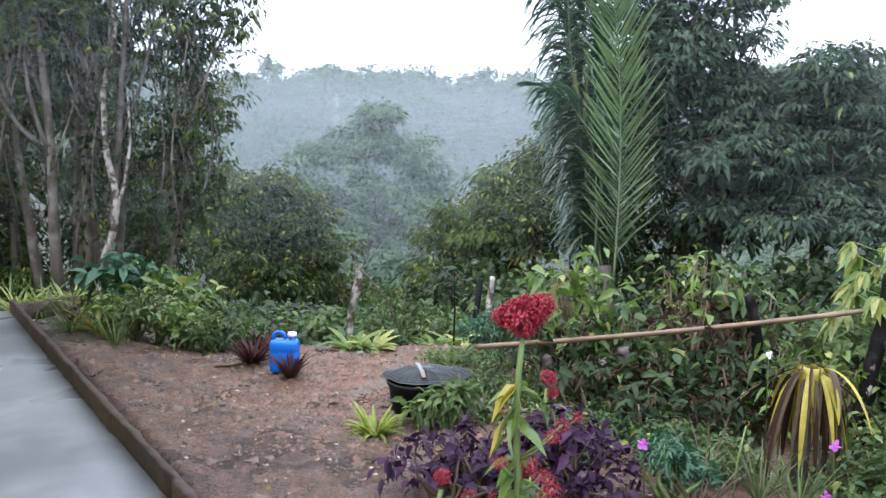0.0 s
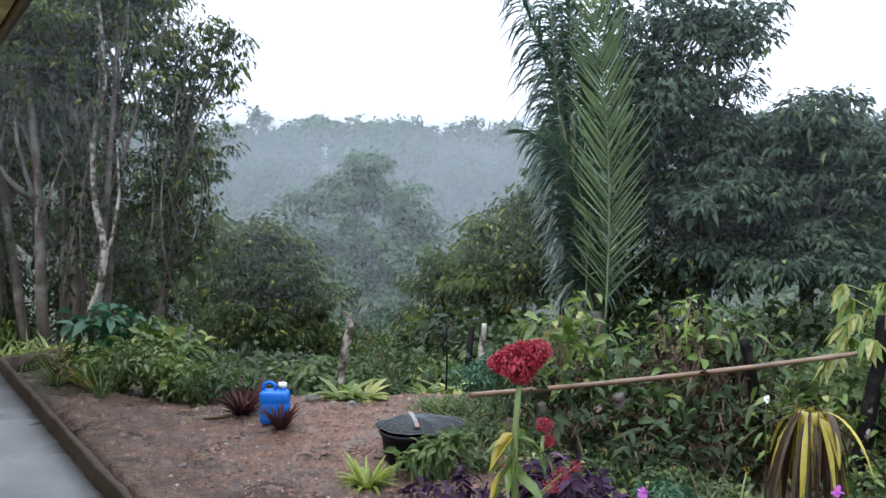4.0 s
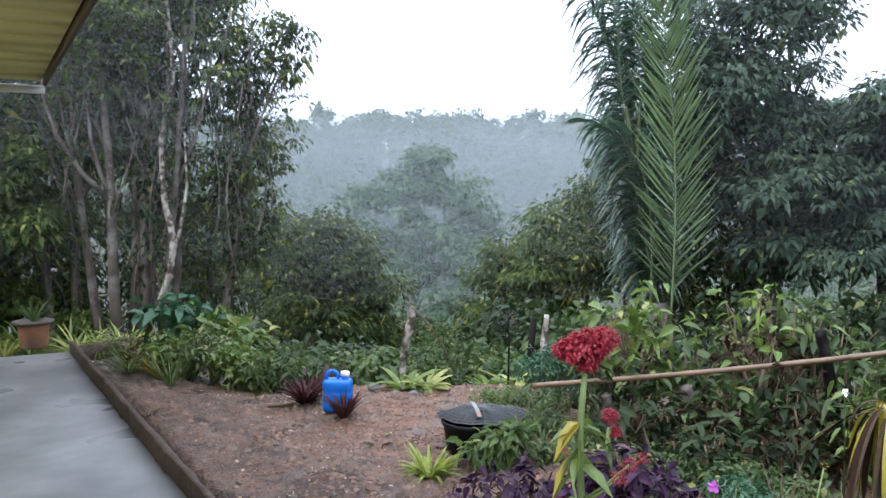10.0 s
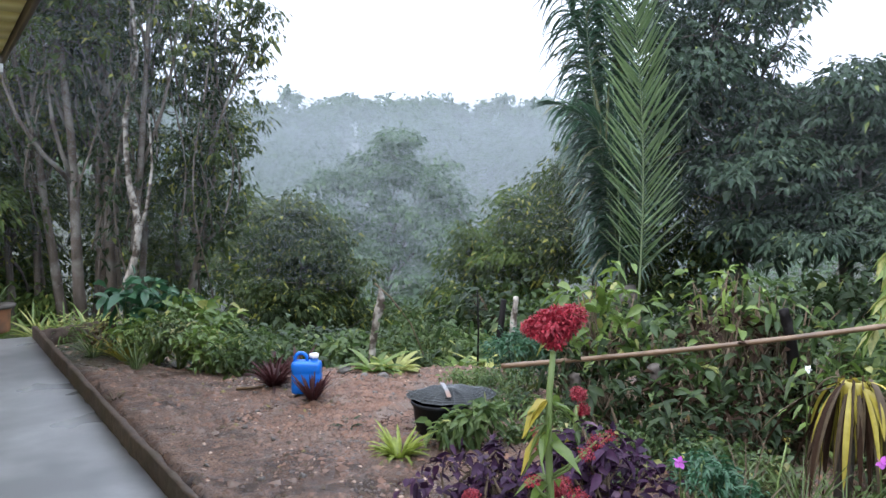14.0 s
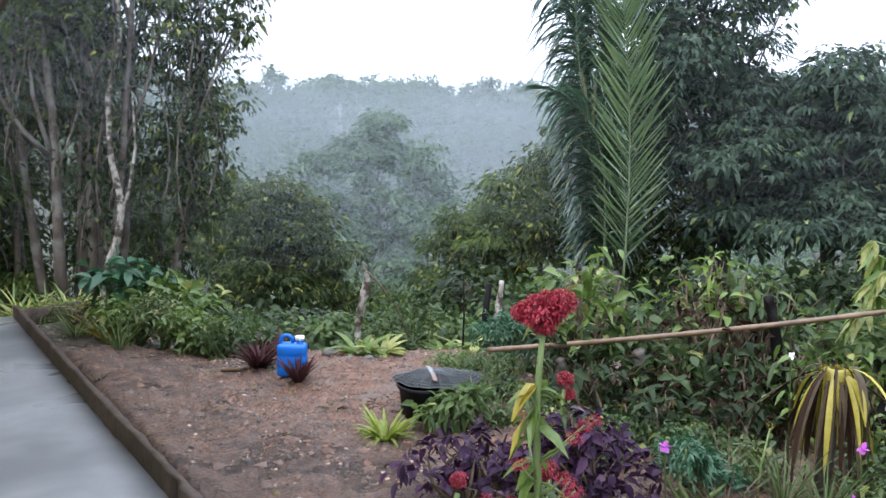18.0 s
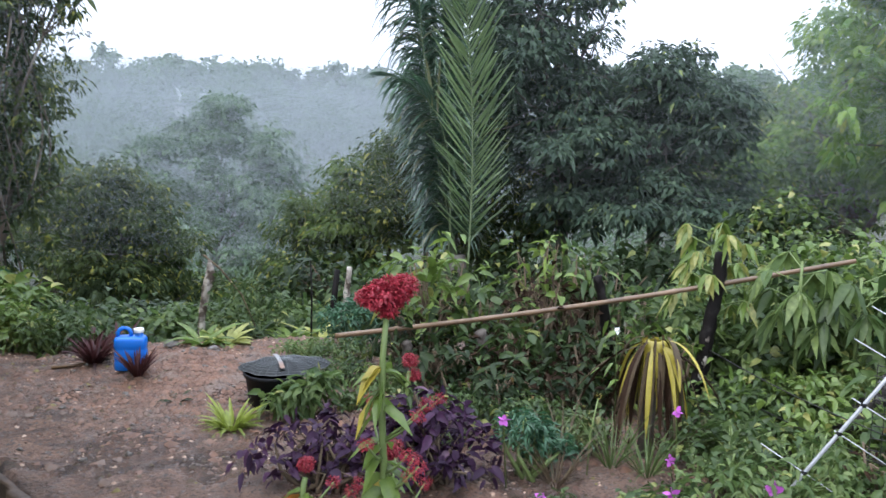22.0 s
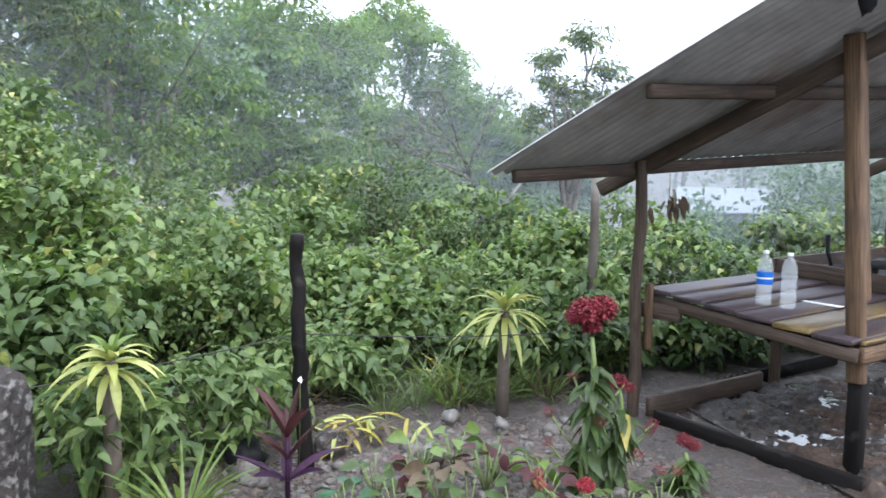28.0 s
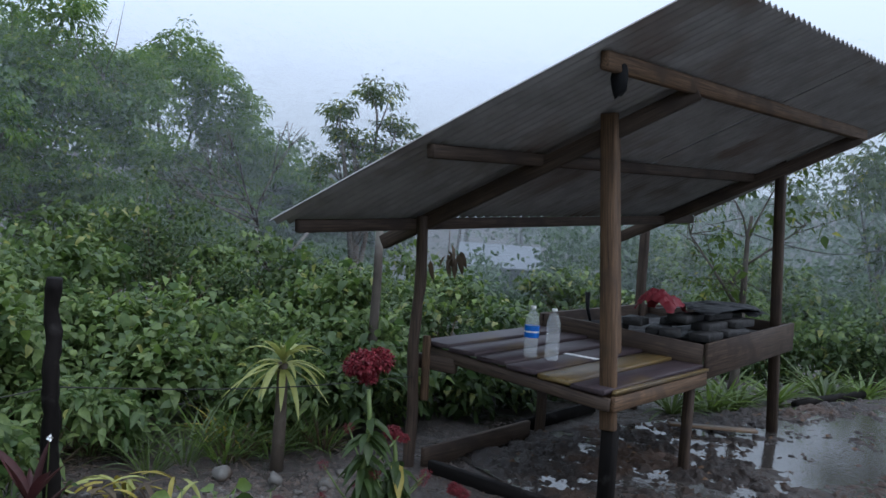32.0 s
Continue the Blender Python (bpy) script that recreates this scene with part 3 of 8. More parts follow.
# ---- slab, kerb, house ----
def kp(s, d, z):
    """A place s metres along the kerb from its near point and d metres out of its inner face."""
    q = KERB + s * KDIR + d * KOUT
    return [q[0], q[1], z]


def prism(b, base, z0, z1):
    """An upright block on a convex outline."""
    n = len(base)
    v = [[p[0], p[1], z0] for p in base] + [[p[0], p[1], z1] for p in base]
    t = []
    for i in range(n):
        j = (i + 1) % n
        t += [(i, j, n + j), (i, n + j, n + i)]
    for i in range(1, n - 1):
        t += [(n, n + i, n + i + 1), (0, i + 1, i)]
    return b.add(v, t)


AX = np.array([[KDIR[0], KDIR[1], 0], [KOUT[0], KOUT[1], 0], [0, 0, 1]])
slab = part("floor_slab", prism(Build(), [kp(-8, 0, 0), kp(4.6, 0, 0), kp(4.9, -2.2, 0), kp(-8, -2.2, 0)], -0.14, 0.0), "concrete")
tagged(slab, "wet grey concrete porch slab with dark damp patches", "slab", kind="structure")
kb = Build()
rsk = np.random.RandomState(4)
sec = []
for s in np.linspace(-8, 4.5, 120):
    w = 0.006 * rsk.normal(size=4)
    sec.append([kp(s, 0.0 + w[0], -0.13), kp(s, 0.0 + w[0], 0.112 + w[1] * 0.4), kp(s, 0.008, 0.117 + w[1] * 0.4), kp(s, 0.034 + w[2], 0.117 + w[3] * 0.5), kp(s, 0.05, 0.095), kp(s, 0.08, -0.13)])
kerb = part("kerb", kb.grid(sec), "kerb")
tagged(kerb, "raised brown concrete kerb along the porch", "kerb", kind="structure")
ek = Build()
ec = []
for s in np.linspace(0.0, 0.62, 14):
    w = 0.005 * rsk.normal(size=3)
    ec.append([kp(4.49 + s * 0.35, 0.02 + s, -0.1), kp(4.49 + s * 0.35, 0.02 + s, 0.055 + w[0]), kp(4.56 + s * 0.35, 0.02 + s, 0.06 + w[1]), kp(4.56 + s * 0.35, 0.02 + s, -0.1)])
tagged(part("kerb_end", ek.grid(ec), "kerb"), "short cross piece of kerb at the bed's end", "kerb", kind="structure")

WDIR = unit(np.array([-4.03 + 2.19, 7.46 - 3.91]))
WOUT = np.array([WDIR[1], -WDIR[0]])
W0 = np.array([-4.03, 7.46])


def wp(s, d):
    """A place s metres back from the far house corner and d metres out of the wall."""
    q = W0 - s * WDIR + d * WOUT
    return [q[0], q[1]]


wall = part("wall_house", prism(Build(), [wp(0.0, 0.0), wp(0.0, -0.15), wp(6.1, -0.15), wp(6.1, 0.0)], 0.0, 2.46), "yellow_paint")
tagged(wall, "pale yellow plastered house wall", "wall", kind="structure")
tagged(part("wall_house_end", prism(Build(), [wp(0.0, -0.153), wp(0.0, -3.5), wp(0.15, -3.5), wp(0.15, -0.153)], 0.0, 2.46), "yellow_paint"), "yellow end wall of the house", "wall", kind="structure")
tagged(part("wall_house_near", prism(Build(), [wp(5.95, -0.153), wp(5.95, -3.5), wp(6.1, -3.5), wp(6.1, -0.153)], 0.0, 2.46), "yellow_paint"), "yellow near wall of the house", "wall", kind="structure")
post = thing("porch_post", "white painted corner post of the house", "post", at=(*wp(-0.06, 0.04), 0))
pb = Build()
PAX = np.array([[WDIR[0], WDIR[1], 0], [WOUT[0], WOUT[1], 0], [0, 0, 1]])
pb.box((0, 0, 1.19), (0.10, 0.10, 2.36), PAX)
part("shaft", pb, "white_paint", post)
part("foot", Build().box((0, 0, 0.03), (0.13, 0.13, 0.06), PAX), "white_paint", post)
# soffit, fascia and end beam, by the eave line
E0, E1 = np.array([-3.0, 6.81]), np.array([-1.53, 3.95])
EDIR = unit(E1 - E0)
EIN = np.array([-EDIR[1], EDIR[0]])
if EIN @ (W0 - E0) < 0:
    EIN = -EIN


def ep(s, d):
    q = E0 + s * EDIR + d * EIN
    return [q[0], q[1]]


cb_ = Build()
for i in range(15):
    s0, s1 = 0.02 + 0.365 * i, 0.02 + 0.365 * (i + 1) - 0.002
    prism(cb_, [ep(s0, 0.03), ep(s0, 1.5), ep(s1, 1.5), ep(s1, 0.03)], 2.47 + 0.0006 * (i % 2), 2.50)
prism(cb_, [ep(0.02, 0.04), ep(0.02, 1.49), ep(5.49, 1.49), ep(5.49, 0.04)], 2.504, 2.512)
tagged(part("ceiling", cb_, "soffit"), "yellow painted soffit under the eaves", "ceiling", kind="structure")
roofh = thing("eave", "brown fascia and thin roof edge of the house", "eave", kind="structure")
fb = Build()
FAX = np.array([[EDIR[0], EDIR[1], 0], [EIN[0], EIN[1], 0], [0, 0, 1]])
q = ep(2.75, 0.0)
part("fascia", fb.box((q[0], q[1], 2.50), (5.5, 0.03, 0.13), FAX), "fascia", roofh)
part("roof_sheet", prism(Build(), [ep(-0.08, -0.06), ep(-0.08, 2.2), ep(5.6, 2.2), ep(5.6, -0.06)], 2.566, 2.58), "tin", roofh)
q0, q1 = ep(-0.02, -0.0), ep(-0.02, 1.3)
part("end_beam", Build().tube([[q0[0], q0[1], 2.405], [q1[0], q1[1], 2.405]], 0.035, 12), "white_paint", roofh, "white round gutter pipe")


# ---- greenery ----
def rough_pole(pts, radii, seed, amount=0.16, n=10, rings=26):
    """A crooked pole with a knotty, worn skin."""
    rs = np.random.RandomState(seed)
    pts, radii = np.asarray(pts, float), np.asarray(radii, float)
    g0, g = np.linspace(0, 1, len(pts)), np.linspace(0, 1, rings)
    line = np.stack([np.interp(g, g0, pts[:, i]) for i in range(3)], -1)
    b = Build().tube(line, np.interp(g, g0, radii) * (1 + 0.03 * rs.normal(size=rings)), n)
    v = b.v[0]
    mid = np.concatenate([np.repeat(line, n, 0), line[:1], line[-1:]])
    a = np.tile(np.arange(n), rings)
    k = np.concatenate([amount * (np.sin(2 * a * 2 * np.pi / n + seed) * 0.5 + rs.normal(size=n * rings) * 0.45), [0, 0]])
    b.v[0] = mid + (v - mid) * (1 + k)[:, None] + np.concatenate([np.zeros((len(v) - 1, 3)), [[0, 0, radii[-1] * 0.15]]])
    return b


def crown_points(rs, lobes, count):
    """Places near the skin of several rounded masses, and the way out."""
    vol = np.array([np.prod(l[1]) ** 0.67 for l in lobes])
    n = rs.multinomial(count, vol / vol.sum())
    P, O = [], []
    for (c, r), k in zip(lobes, n):
        d = unit(rs.normal(size=(k, 3)))
        d[:, 2] = np.where((d[:, 2] < -0.05) & (rs.uniform(0, 1, k) < 0.85), -d[:, 2], d[:, 2])
        rad = rs.uniform(0.45, 1.0, k) ** 0.4 * (1 + 0.22 * np.sin(5 * d[:, 0] + 3 * d[:, 2]) * np.cos(4 * d[:, 1]))
        P.append(np.asarray(c) + d * np.asarray(r) * rad[:, None])
        O.append(d)
    return np.concatenate(P), np.concatenate(O)


def leafy(rs, lobes, clusters, per, size, wide=0.4, spread=0.25, droop=0.3, fine=False, sag=0.12, core=0.0, tuft_=0.0):
    """Clusters of leaves over rounded masses; tuft_ gathers each cluster into a drooping rosette."""
    C, O = crown_points(rs, lobes, clusters)
    K = len(C)
    P = np.repeat(C, per, 0) + rs.normal(size=(K * per, 3)) * spread * np.array([1, 1, 0.6])
    out = np.repeat(O, per, 0)
    if tuft_:
        ray = unit(rs.normal(size=(K * per, 3)) * [1, 1, 0.35] + out * 0.5)
        P = np.repeat(C, per, 0) + ray * (tuft_ * rs.uniform(0.05, 1.0, (K * per, 1)))
        D = ray * 0.8 - np.array([0, 0, sag + 0.35])
        up = ray * 0.3 + out * 0.4 + np.array([0, 0, 0.8])
        big = np.repeat(rs.uniform(0.7, 1.3, K), per)
    else:
        D = out * 0.4 + rs.normal(size=(K * per, 3)) * [0.75, 0.75, 0.45] - np.array([0, 0, sag + 0.12])
        up = out * np.array([0.5, 0.5, 0.3]) + np.array([0, 0, 0.9])
        big = 1.0
    sz = size * rs.uniform(0.6, 1.3, K * per) * big
    b = Build().leaves(P, D, sz, sz * wide, 0.18, droop, fine, rs, up)
    if core:
        # big filler leaves added deep inside, to keep sky from showing through
        n = int(clusters * core)
        pick = rs.randint(len(lobes), size=n)
        Q = np.array([np.asarray(lobes[i][0]) + unit(rs.normal(size=3)) * np.asarray(lobes[i][1]) * 0.5 * rs.uniform(0, 1) ** 0.4 for i in pick])
        b.leaves(Q, rs.normal(size=(n, 3)) * [1, 1, 0.8], size * 2.0, size * 1.3, 0.1, 0.2, False, rs)
    return b, C


def limbs(rs, base, lobes, r0, trunk_top=None, twigs=None, wob=0.05, n=8):
    """A tapered trunk with limbs into each mass and a few twigs."""
    b = Build()
    base = np.asarray(base, float)
    cs = np.array([l[0] for l in lobes])
    top = np.asarray(trunk_top, float) if trunk_top is not None else cs.mean(0) + [0, 0, 0.3]
    f = np.linspace(0, 1, 9)[:, None]
    ln = np.linalg.norm(top - base)
    trunk = base + (top - base) * f + np.cumsum(rs.normal(size=(9, 3)), 0) * wob * ln / 9 * [1, 1, 0.2]
    b.tube(trunk, r0 * (1 - 0.68 * f[:, 0]) + 0.25 * r0 * np.exp(-f[:, 0] * 14), n)
    for c, r in lobes:
        c = np.asarray(c, float)
        k = rs.randint(3, 8)
        s = trunk[k]
        g = np.linspace(0, 1, 6)[:, None]
        mid = (s + c) / 2 + rs.normal(size=3) * 0.12 * np.linalg.norm(c - s) + [0, 0, 0.1 * np.linalg.norm(c - s)]
        arc = (1 - g) ** 2 * s + 2 * g * (1 - g) * mid + g * g * c
        rr0 = r0 * (1 - 0.68 * k / 8) * 0.6
        b.tube(arc, rr0 * (1 - 0.75 * g[:, 0]), 6)
        for _ in range(5):
            e = c + rs.normal(size=3) * np.asarray(r) * 0.55
            st = arc[rs.randint(2, 6)]
            b.tube([st, (st + e) / 2 + rs.normal(size=3) * 0.08, e], [rr0 * 0.3, rr0 * 0.18, rr0 * 0.06], 5)
    if twigs is not None:
        for c in twigs:
            near = cs[np.argmin(np.linalg.norm(cs - c, axis=1))]
            b.tube([near, (near + c) / 2 + rs.normal(size=3) * 0.05, c], [0.012 * r0 / 0.1, 0.008 * r0 / 0.1, 0.003], 4)
    return b


def puffs(rs, lobes, n=5, k=0.5):
    """Each mass broken into several smaller heads."""
    out = []
    for c, r in lobes:
        r = np.asarray(r, float)
        for _ in range(n):
            d = unit(rs.normal(size=3) * [1, 1, 0.9])
            out.append((np.asarray(c) + d * r * rs.uniform(0.45, 0.8), tuple(r * k * rs.uniform(0.75, 1.2))))
    return out


def tree(name, label, base, lobes, mat, r0, seed, clusters=300, per=9, size=0.14, wide=0.4, spread=0.22, bark="bark", top=None, droop=0.3, group="", sag=0.15, core=0.9, shape=False):
    rs = np.random.RandomState(seed)
    base = np.asarray(base, float)
    t = thing(name, label, "tree", group, base)
    rel = [(np.asarray(c, float) - base, r) for c, r in lobes]
    cb, C = leafy(rs, puffs(rs, rel, 7, 0.44), int(clusters * 0.95), int(per * 1.7), size * 0.66, wide, spread * 0.72, droop, shape, sag=sag, core=core, tuft_=spread * 0.95)
    part("trunk", limbs(rs, (0, 0, -0.1), rel, r0, None if top is None else np.asarray(top) - base, C[:: max(1, len(C) // 40)]), bark, t, smooth=True)
    part("crown", cb, mat.replace("leaf_", "tree_"), t, kind="stuff")
    return t


def shrub(name, label, base, lobes, mat, seed, clusters=120, per=8, size=0.12, wide=0.45, spread=0.12, stems=5, fine=False, group="", droop=0.35, category="shrub", stem="twig", sag=0.12, tips=""):
    """A bush of several stems; lobes are given from its base."""
    rs = np.random.RandomState(seed)
    base = np.asarray(base, float)
    t = thing(name, label, category, group, base)
    cb, C = leafy(rs, lobes, clusters, per, size, wide, spread, droop, fine, sag)
    if tips:
        # a second leaf colour on the highest clusters
        T = C[C[:, 2] > np.percentile(C[:, 2], 72)]
        P = np.repeat(T, 5, 0) + rs.normal(size=(len(T) * 5, 3)) * spread * 0.8 + [0, 0, spread * 0.5]
        part("top_foliage", Build().leaves(P, rs.normal(size=P.shape) * [0.8, 0.8, 0.4] - [0, 0, 0.15], size * 0.9, size * 0.9 * wide, 0.18, droop, fine, rs), tips, t, kind="stuff")
    sb = Build()
    for i in range(stems):
        c = C[rs.randint(len(C))]
        s = np.array([rs.normal() * 0.06, rs.normal() * 0.06, -0.05])
        sb.tube([s, s * 0.5 + c * 0.5 + rs.normal(size=3) * 0.04, c], [0.014, 0.010, 0.004], 5)
        for _ in range(3):
            e = C[np.argsort(np.linalg.norm(C - c, axis=1))[rs.randint(1, min(30, len(C)))]]
            sb.tube([(s + c) / 2, e], [0.006, 0.002], 4)
    part("stem", sb, stem, t, kind="stuff")
    part("foliage", cb, mat, t, kind="stuff")
    return t


def ball(az, dist, el, w, h, d=None):
    """A leafy mass seen at a bearing, distance and elevation from the porch."""
    x, y = bearing(az, dist)
    return ((x, y, 1.6 + dist * math.tan(radians(el))), (w, d or w, h))


# tall clump of thin trunks, hung with climbers, beyond the porch's end
rs0 = np.random.RandomState(11)
for k, (az, di, lean, r0, sd) in enumerate([(-20.6, 10.4, -0.25, 0.075, 1), (-19.6, 10.2, -0.1, 0.085, 2), (-18.9, 10.6, 0.05, 0.06, 3), (-18.2, 10.3, 0.0, 0.08, 4), (-17.3, 10.0, 0.35, 0.07, 5), (-16.4, 10.9, 0.2, 0.06, 6), (-21.8, 11.0, -0.3, 0.07, 7), (-20.1, 10.8, -0.1, 0.05, 8), (-19.2, 10.3, 0.1, 0.045, 9), (-17.8, 10.7, 0.1, 0.05, 10), (-22.6, 10.7, -0.2, 0.05, 11)]):
    b0 = spot(az, di)
    tp = b0 + [lean, 0.2, 4.2 + 0.5 * math.sin(k)]
    lob = [ball(az + rs0.uniform(-4, 4.5), di + rs0.uniform(-0.4, 0.9), rs0.uniform(7, 16), 0.75, 0.6) for _ in range(4)] + [ball(az + rs0.uniform(-4, 4), di + 0.7, rs0.uniform(2.5, 7), 0.5, 0.4) for _ in range(2)]
    tree("tree", "tall thin grey-trunked tree hung with climbers", b0, lob, "leaf_mid" if k % 3 else "leaf_dark", r0 * 0.85, 20 + sd, 118, 9, 0.125, 0.42, 0.17, "bark", tp, group="trunks of the tall clump")
b0 = spot(-13.5, 10.6)
tree("tree", "slender tree with drooping leafy branches against the sky", b0, [ball(-13, 10.4, 11, 0.7, 0.8), ball(-11, 10.2, 9, 0.6, 0.6), ball(-9.3, 10.0, 10.5, 0.5, 0.35), ball(-8.4, 10.0, 8.6, 0.35, 0.3), ball(-12, 10.5, 4, 0.5, 0.9), ball(-11.0, 10.4, 0, 0.42, 0.9), ball(-13.2, 10.6, -1, 0.5, 0.8), ball(-10.3, 10.4, -4, 0.4, 0.7), ball(-14, 10.5, 14, 0.9, 0.6)], "leaf_dark", 0.07, 41, 420, 9, 0.12, 0.42, 0.16, "bark", b0 + [0.5, 0, 3.6], sag=0.5)
# pale crooked trunk in front of the clump
b0 = spot(-17.4, 9.75)
wt = thing("tree", "pale crooked slender trunk leaning out of the clump", "tree", at=b0)
part("trunk", rough_pole([(-0.05, 0, -0.1), (0.0, 0, 0.45), (0.17, 0, 0.95), (0.2, 0, 1.3), (0.09, 0.05, 1.75), (0.06, 0.1, 2.4), (0.2, 0.2, 3.2), (0.1, 0.3, 4.2)], [0.05, 0.046, 0.042, 0.042, 0.034, 0.03, 0.026, 0.018], 51, 0.1), "white_wood", wt, smooth=True)
part("branch", rough_pole([(0.19, 0, 1.1), (0.3, 0, 1.45), (0.36, 0.05, 1.9), (0.33, 0.1, 2.5)], [0.024, 0.02, 0.016, 0.008], 52, 0.1), "white_wood", wt, smooth=True)
# hanging creepers
for k in range(20):
    az = rs0.uniform(-23, -9.5)
    x, y = bearing(az, rs0.uniform(9.9, 10.5))
    z0, ln = rs0.uniform(2.6, 4.0), rs0.uniform(1.2, 3.0)
    g = np.linspace(0, 1, 9)
    line = np.stack([0.12 * np.sin(g * 5 + k) + 0.0 * g, 0.1 * np.cos(g * 4 + k), -ln * g], -1)
    cr = thing("creeper", "hanging woody creeper with sparse leaves", "creeper", "creepers of the tall clump", (x, y, z0))
    part("stem", Build().tube(line, 0.012, 5), "bark", cr)
    rsx = np.random.RandomState(60 + k)
    n_ = 90
    at_ = rsx.uniform(0, 1, n_)
    part("leaves", Build().leaves(np.stack([np.interp(at_, g, line[:, i]) for i in range(3)], -1) + rsx.normal(size=(n_, 3)) * 0.06, rsx.normal(size=(n_, 3)) - [0, 0, 0.8], 0.11, 0.05, rs=rsx), "leaf_dark", cr, kind="stuff")
# thicket behind and beside them
for k, (az, di, el, w, h, mt) in enumerate([(-30, 11.6, 2, 1.3, 1.6, "leaf_dark"), (-26, 12.2, 0, 1.3, 1.5, "leaf_mid"), (-31, 11.2, 4, 1.5, 1.2, "leaf_mid"), (-26.5, 11.4, 3, 1.4, 1.5, "leaf_dark"), (-22.5, 12.4, 1, 1.2, 2.0, "leaf_dark"), (-18, 12.6, -1, 1.3, 1.8, "leaf_dark"), (-14, 12.6, -1, 1.2, 1.8, "leaf_dark"), (-24, 10.6, -3, 0.55, 0.45, "leaf_mid"), (-24.5, 11.6, -2, 0.9, 0.9, "leaf_mid"), (-35, 10.5, 4, 1.3, 1.6, "leaf_dark"), (-29, 10.4, -4, 0.6, 0.6, "leaf_mid")]):
    b0 = spot(az, di)
    tree("tree", "dark leafy understorey tree at the forest edge", b0, [ball(az + dx, di + dd, el + de, w * 0.75, h * 0.7) for dx, dd, de in ((0, 0, 0), (3, 0.4, 5), (-3, 0.3, -4), (1, 0.3, -6))], mt, 0.07, 80 + k, 340, 10, 0.14, 0.42, 0.24, "dark_bark", group="forest edge beyond the porch")

# trees down in the valley
for k, (az, di, lob, mt, sz, cl) in enumerate([
    (-5, 16, [(-7, 16, -5.0, 0.9, 0.9), (-4.9, 16, -4.0, 0.7, 0.6), (-5.5, 15.6, -8, 1.3, 1.0), (-3.4, 16.3, -7, 0.7, 0.9), (-8.5, 16, -6, 1.0, 1.0), (-4.5, 15.5, -11, 1.3, 0.8)], "leaf_dark", 0.2, 520),
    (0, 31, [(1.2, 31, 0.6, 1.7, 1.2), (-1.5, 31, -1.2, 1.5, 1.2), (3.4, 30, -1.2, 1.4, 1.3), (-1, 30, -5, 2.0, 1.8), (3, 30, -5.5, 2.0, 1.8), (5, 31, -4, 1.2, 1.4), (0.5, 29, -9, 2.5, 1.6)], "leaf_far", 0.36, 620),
    (8.6, 13, [(7.0, 13, -5.2, 0.4, 0.35), (9.6, 12.5, -3.6, 0.5, 0.45), (11.5, 12.6, -5.5, 0.6, 0.7), (9.3, 12.6, -7.5, 0.7, 0.6), (6.4, 13, -6.5, 0.4, 0.3), (12.8, 12.8, -2.5, 0.5, 0.6), (8.5, 12.5, -10, 0.9, 0.6)], "leaf_mid", 0.17, 420),
    (-10, 20, [(-11, 20, -2, 1.3, 1.1), (-9, 19.5, -6, 1.7, 1.3), (-13, 20, -5, 2.0, 1.5), (-6, 20, -9, 1.6, 1.0)], "leaf_dark", 0.24, 420),
    (2.6, 17, [(1.2, 17, -11.5, 1.0, 0.6), (4, 17.5, -12.5, 1.2, 0.6), (-1, 17, -11.5, 1.0, 0.6), (6, 16, -10.5, 0.9, 0.7)], "leaf_dark", 0.2, 420),
]):
    b0 = spot(az, di, -0.2)
    tree("tree", "round-headed forest tree down in the misty valley", b0, [ball(*q) for q in lob], mt, 0.14, 120 + k, int(cl * 1.9), 11, sz * 0.85, 0.5, 0.3, "dark_bark", group="trees in the valley")

# far wooded hillside
rsf = np.random.RandomState(5)


def far_wood(name, rows, seed):
    rs = np.random.RandomState(seed)
    cb, tb = Build(), Build()
    for az, di, tall in rows:
        b0 = spot(az, di)
        n_ = rs.randint(4, 7)
        w_ = 1.0 if di > 25 else 0.55
        lob = [(b0 + [np.clip(rs.normal(), -1.5, 1.5) * 1.7 * w_, rs.normal() * 1.5 * w_, tall * rs.uniform(0.5, 0.94)], (rs.uniform(1.3, 2.4) * w_, 1.8 * w_, rs.uniform(0.9, 1.8) * w_)) for _ in range(n_)]
        C, O = crown_points(rs, puffs(rs, lob, 4), 140 if di > 25 else 330)
        P = np.repeat(C, 5, 0) + rs.normal(size=(len(C) * 5, 3)) * 0.35 * w_
        lf = max(0.17, di * 0.0085)
        o5 = np.repeat(O, 5, 0)
        cb.leaves(P, o5 * 0.2 + rs.normal(size=P.shape) * 0.7 - [0, 0, 0.3], lf, lf * 0.55, rs=rs, up=o5 * [0.9, 0.9, 0.5] + [0, 0, 0.6])
        f = np.linspace(0, 1, 5)[:, None]
        tb.tube(b0 + f * np.array([rs.normal() * 0.8, 0, tall * 0.8]), (0.16 if di > 25 else 0.07) * (1.2 - f[:, 0]), 6)
    t = thing(name, "rubber-like forest trees fading into mist on the far hillside", "forest", kind="stuff")
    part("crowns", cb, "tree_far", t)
    part("trunks", tb, "bark", t)
    return t


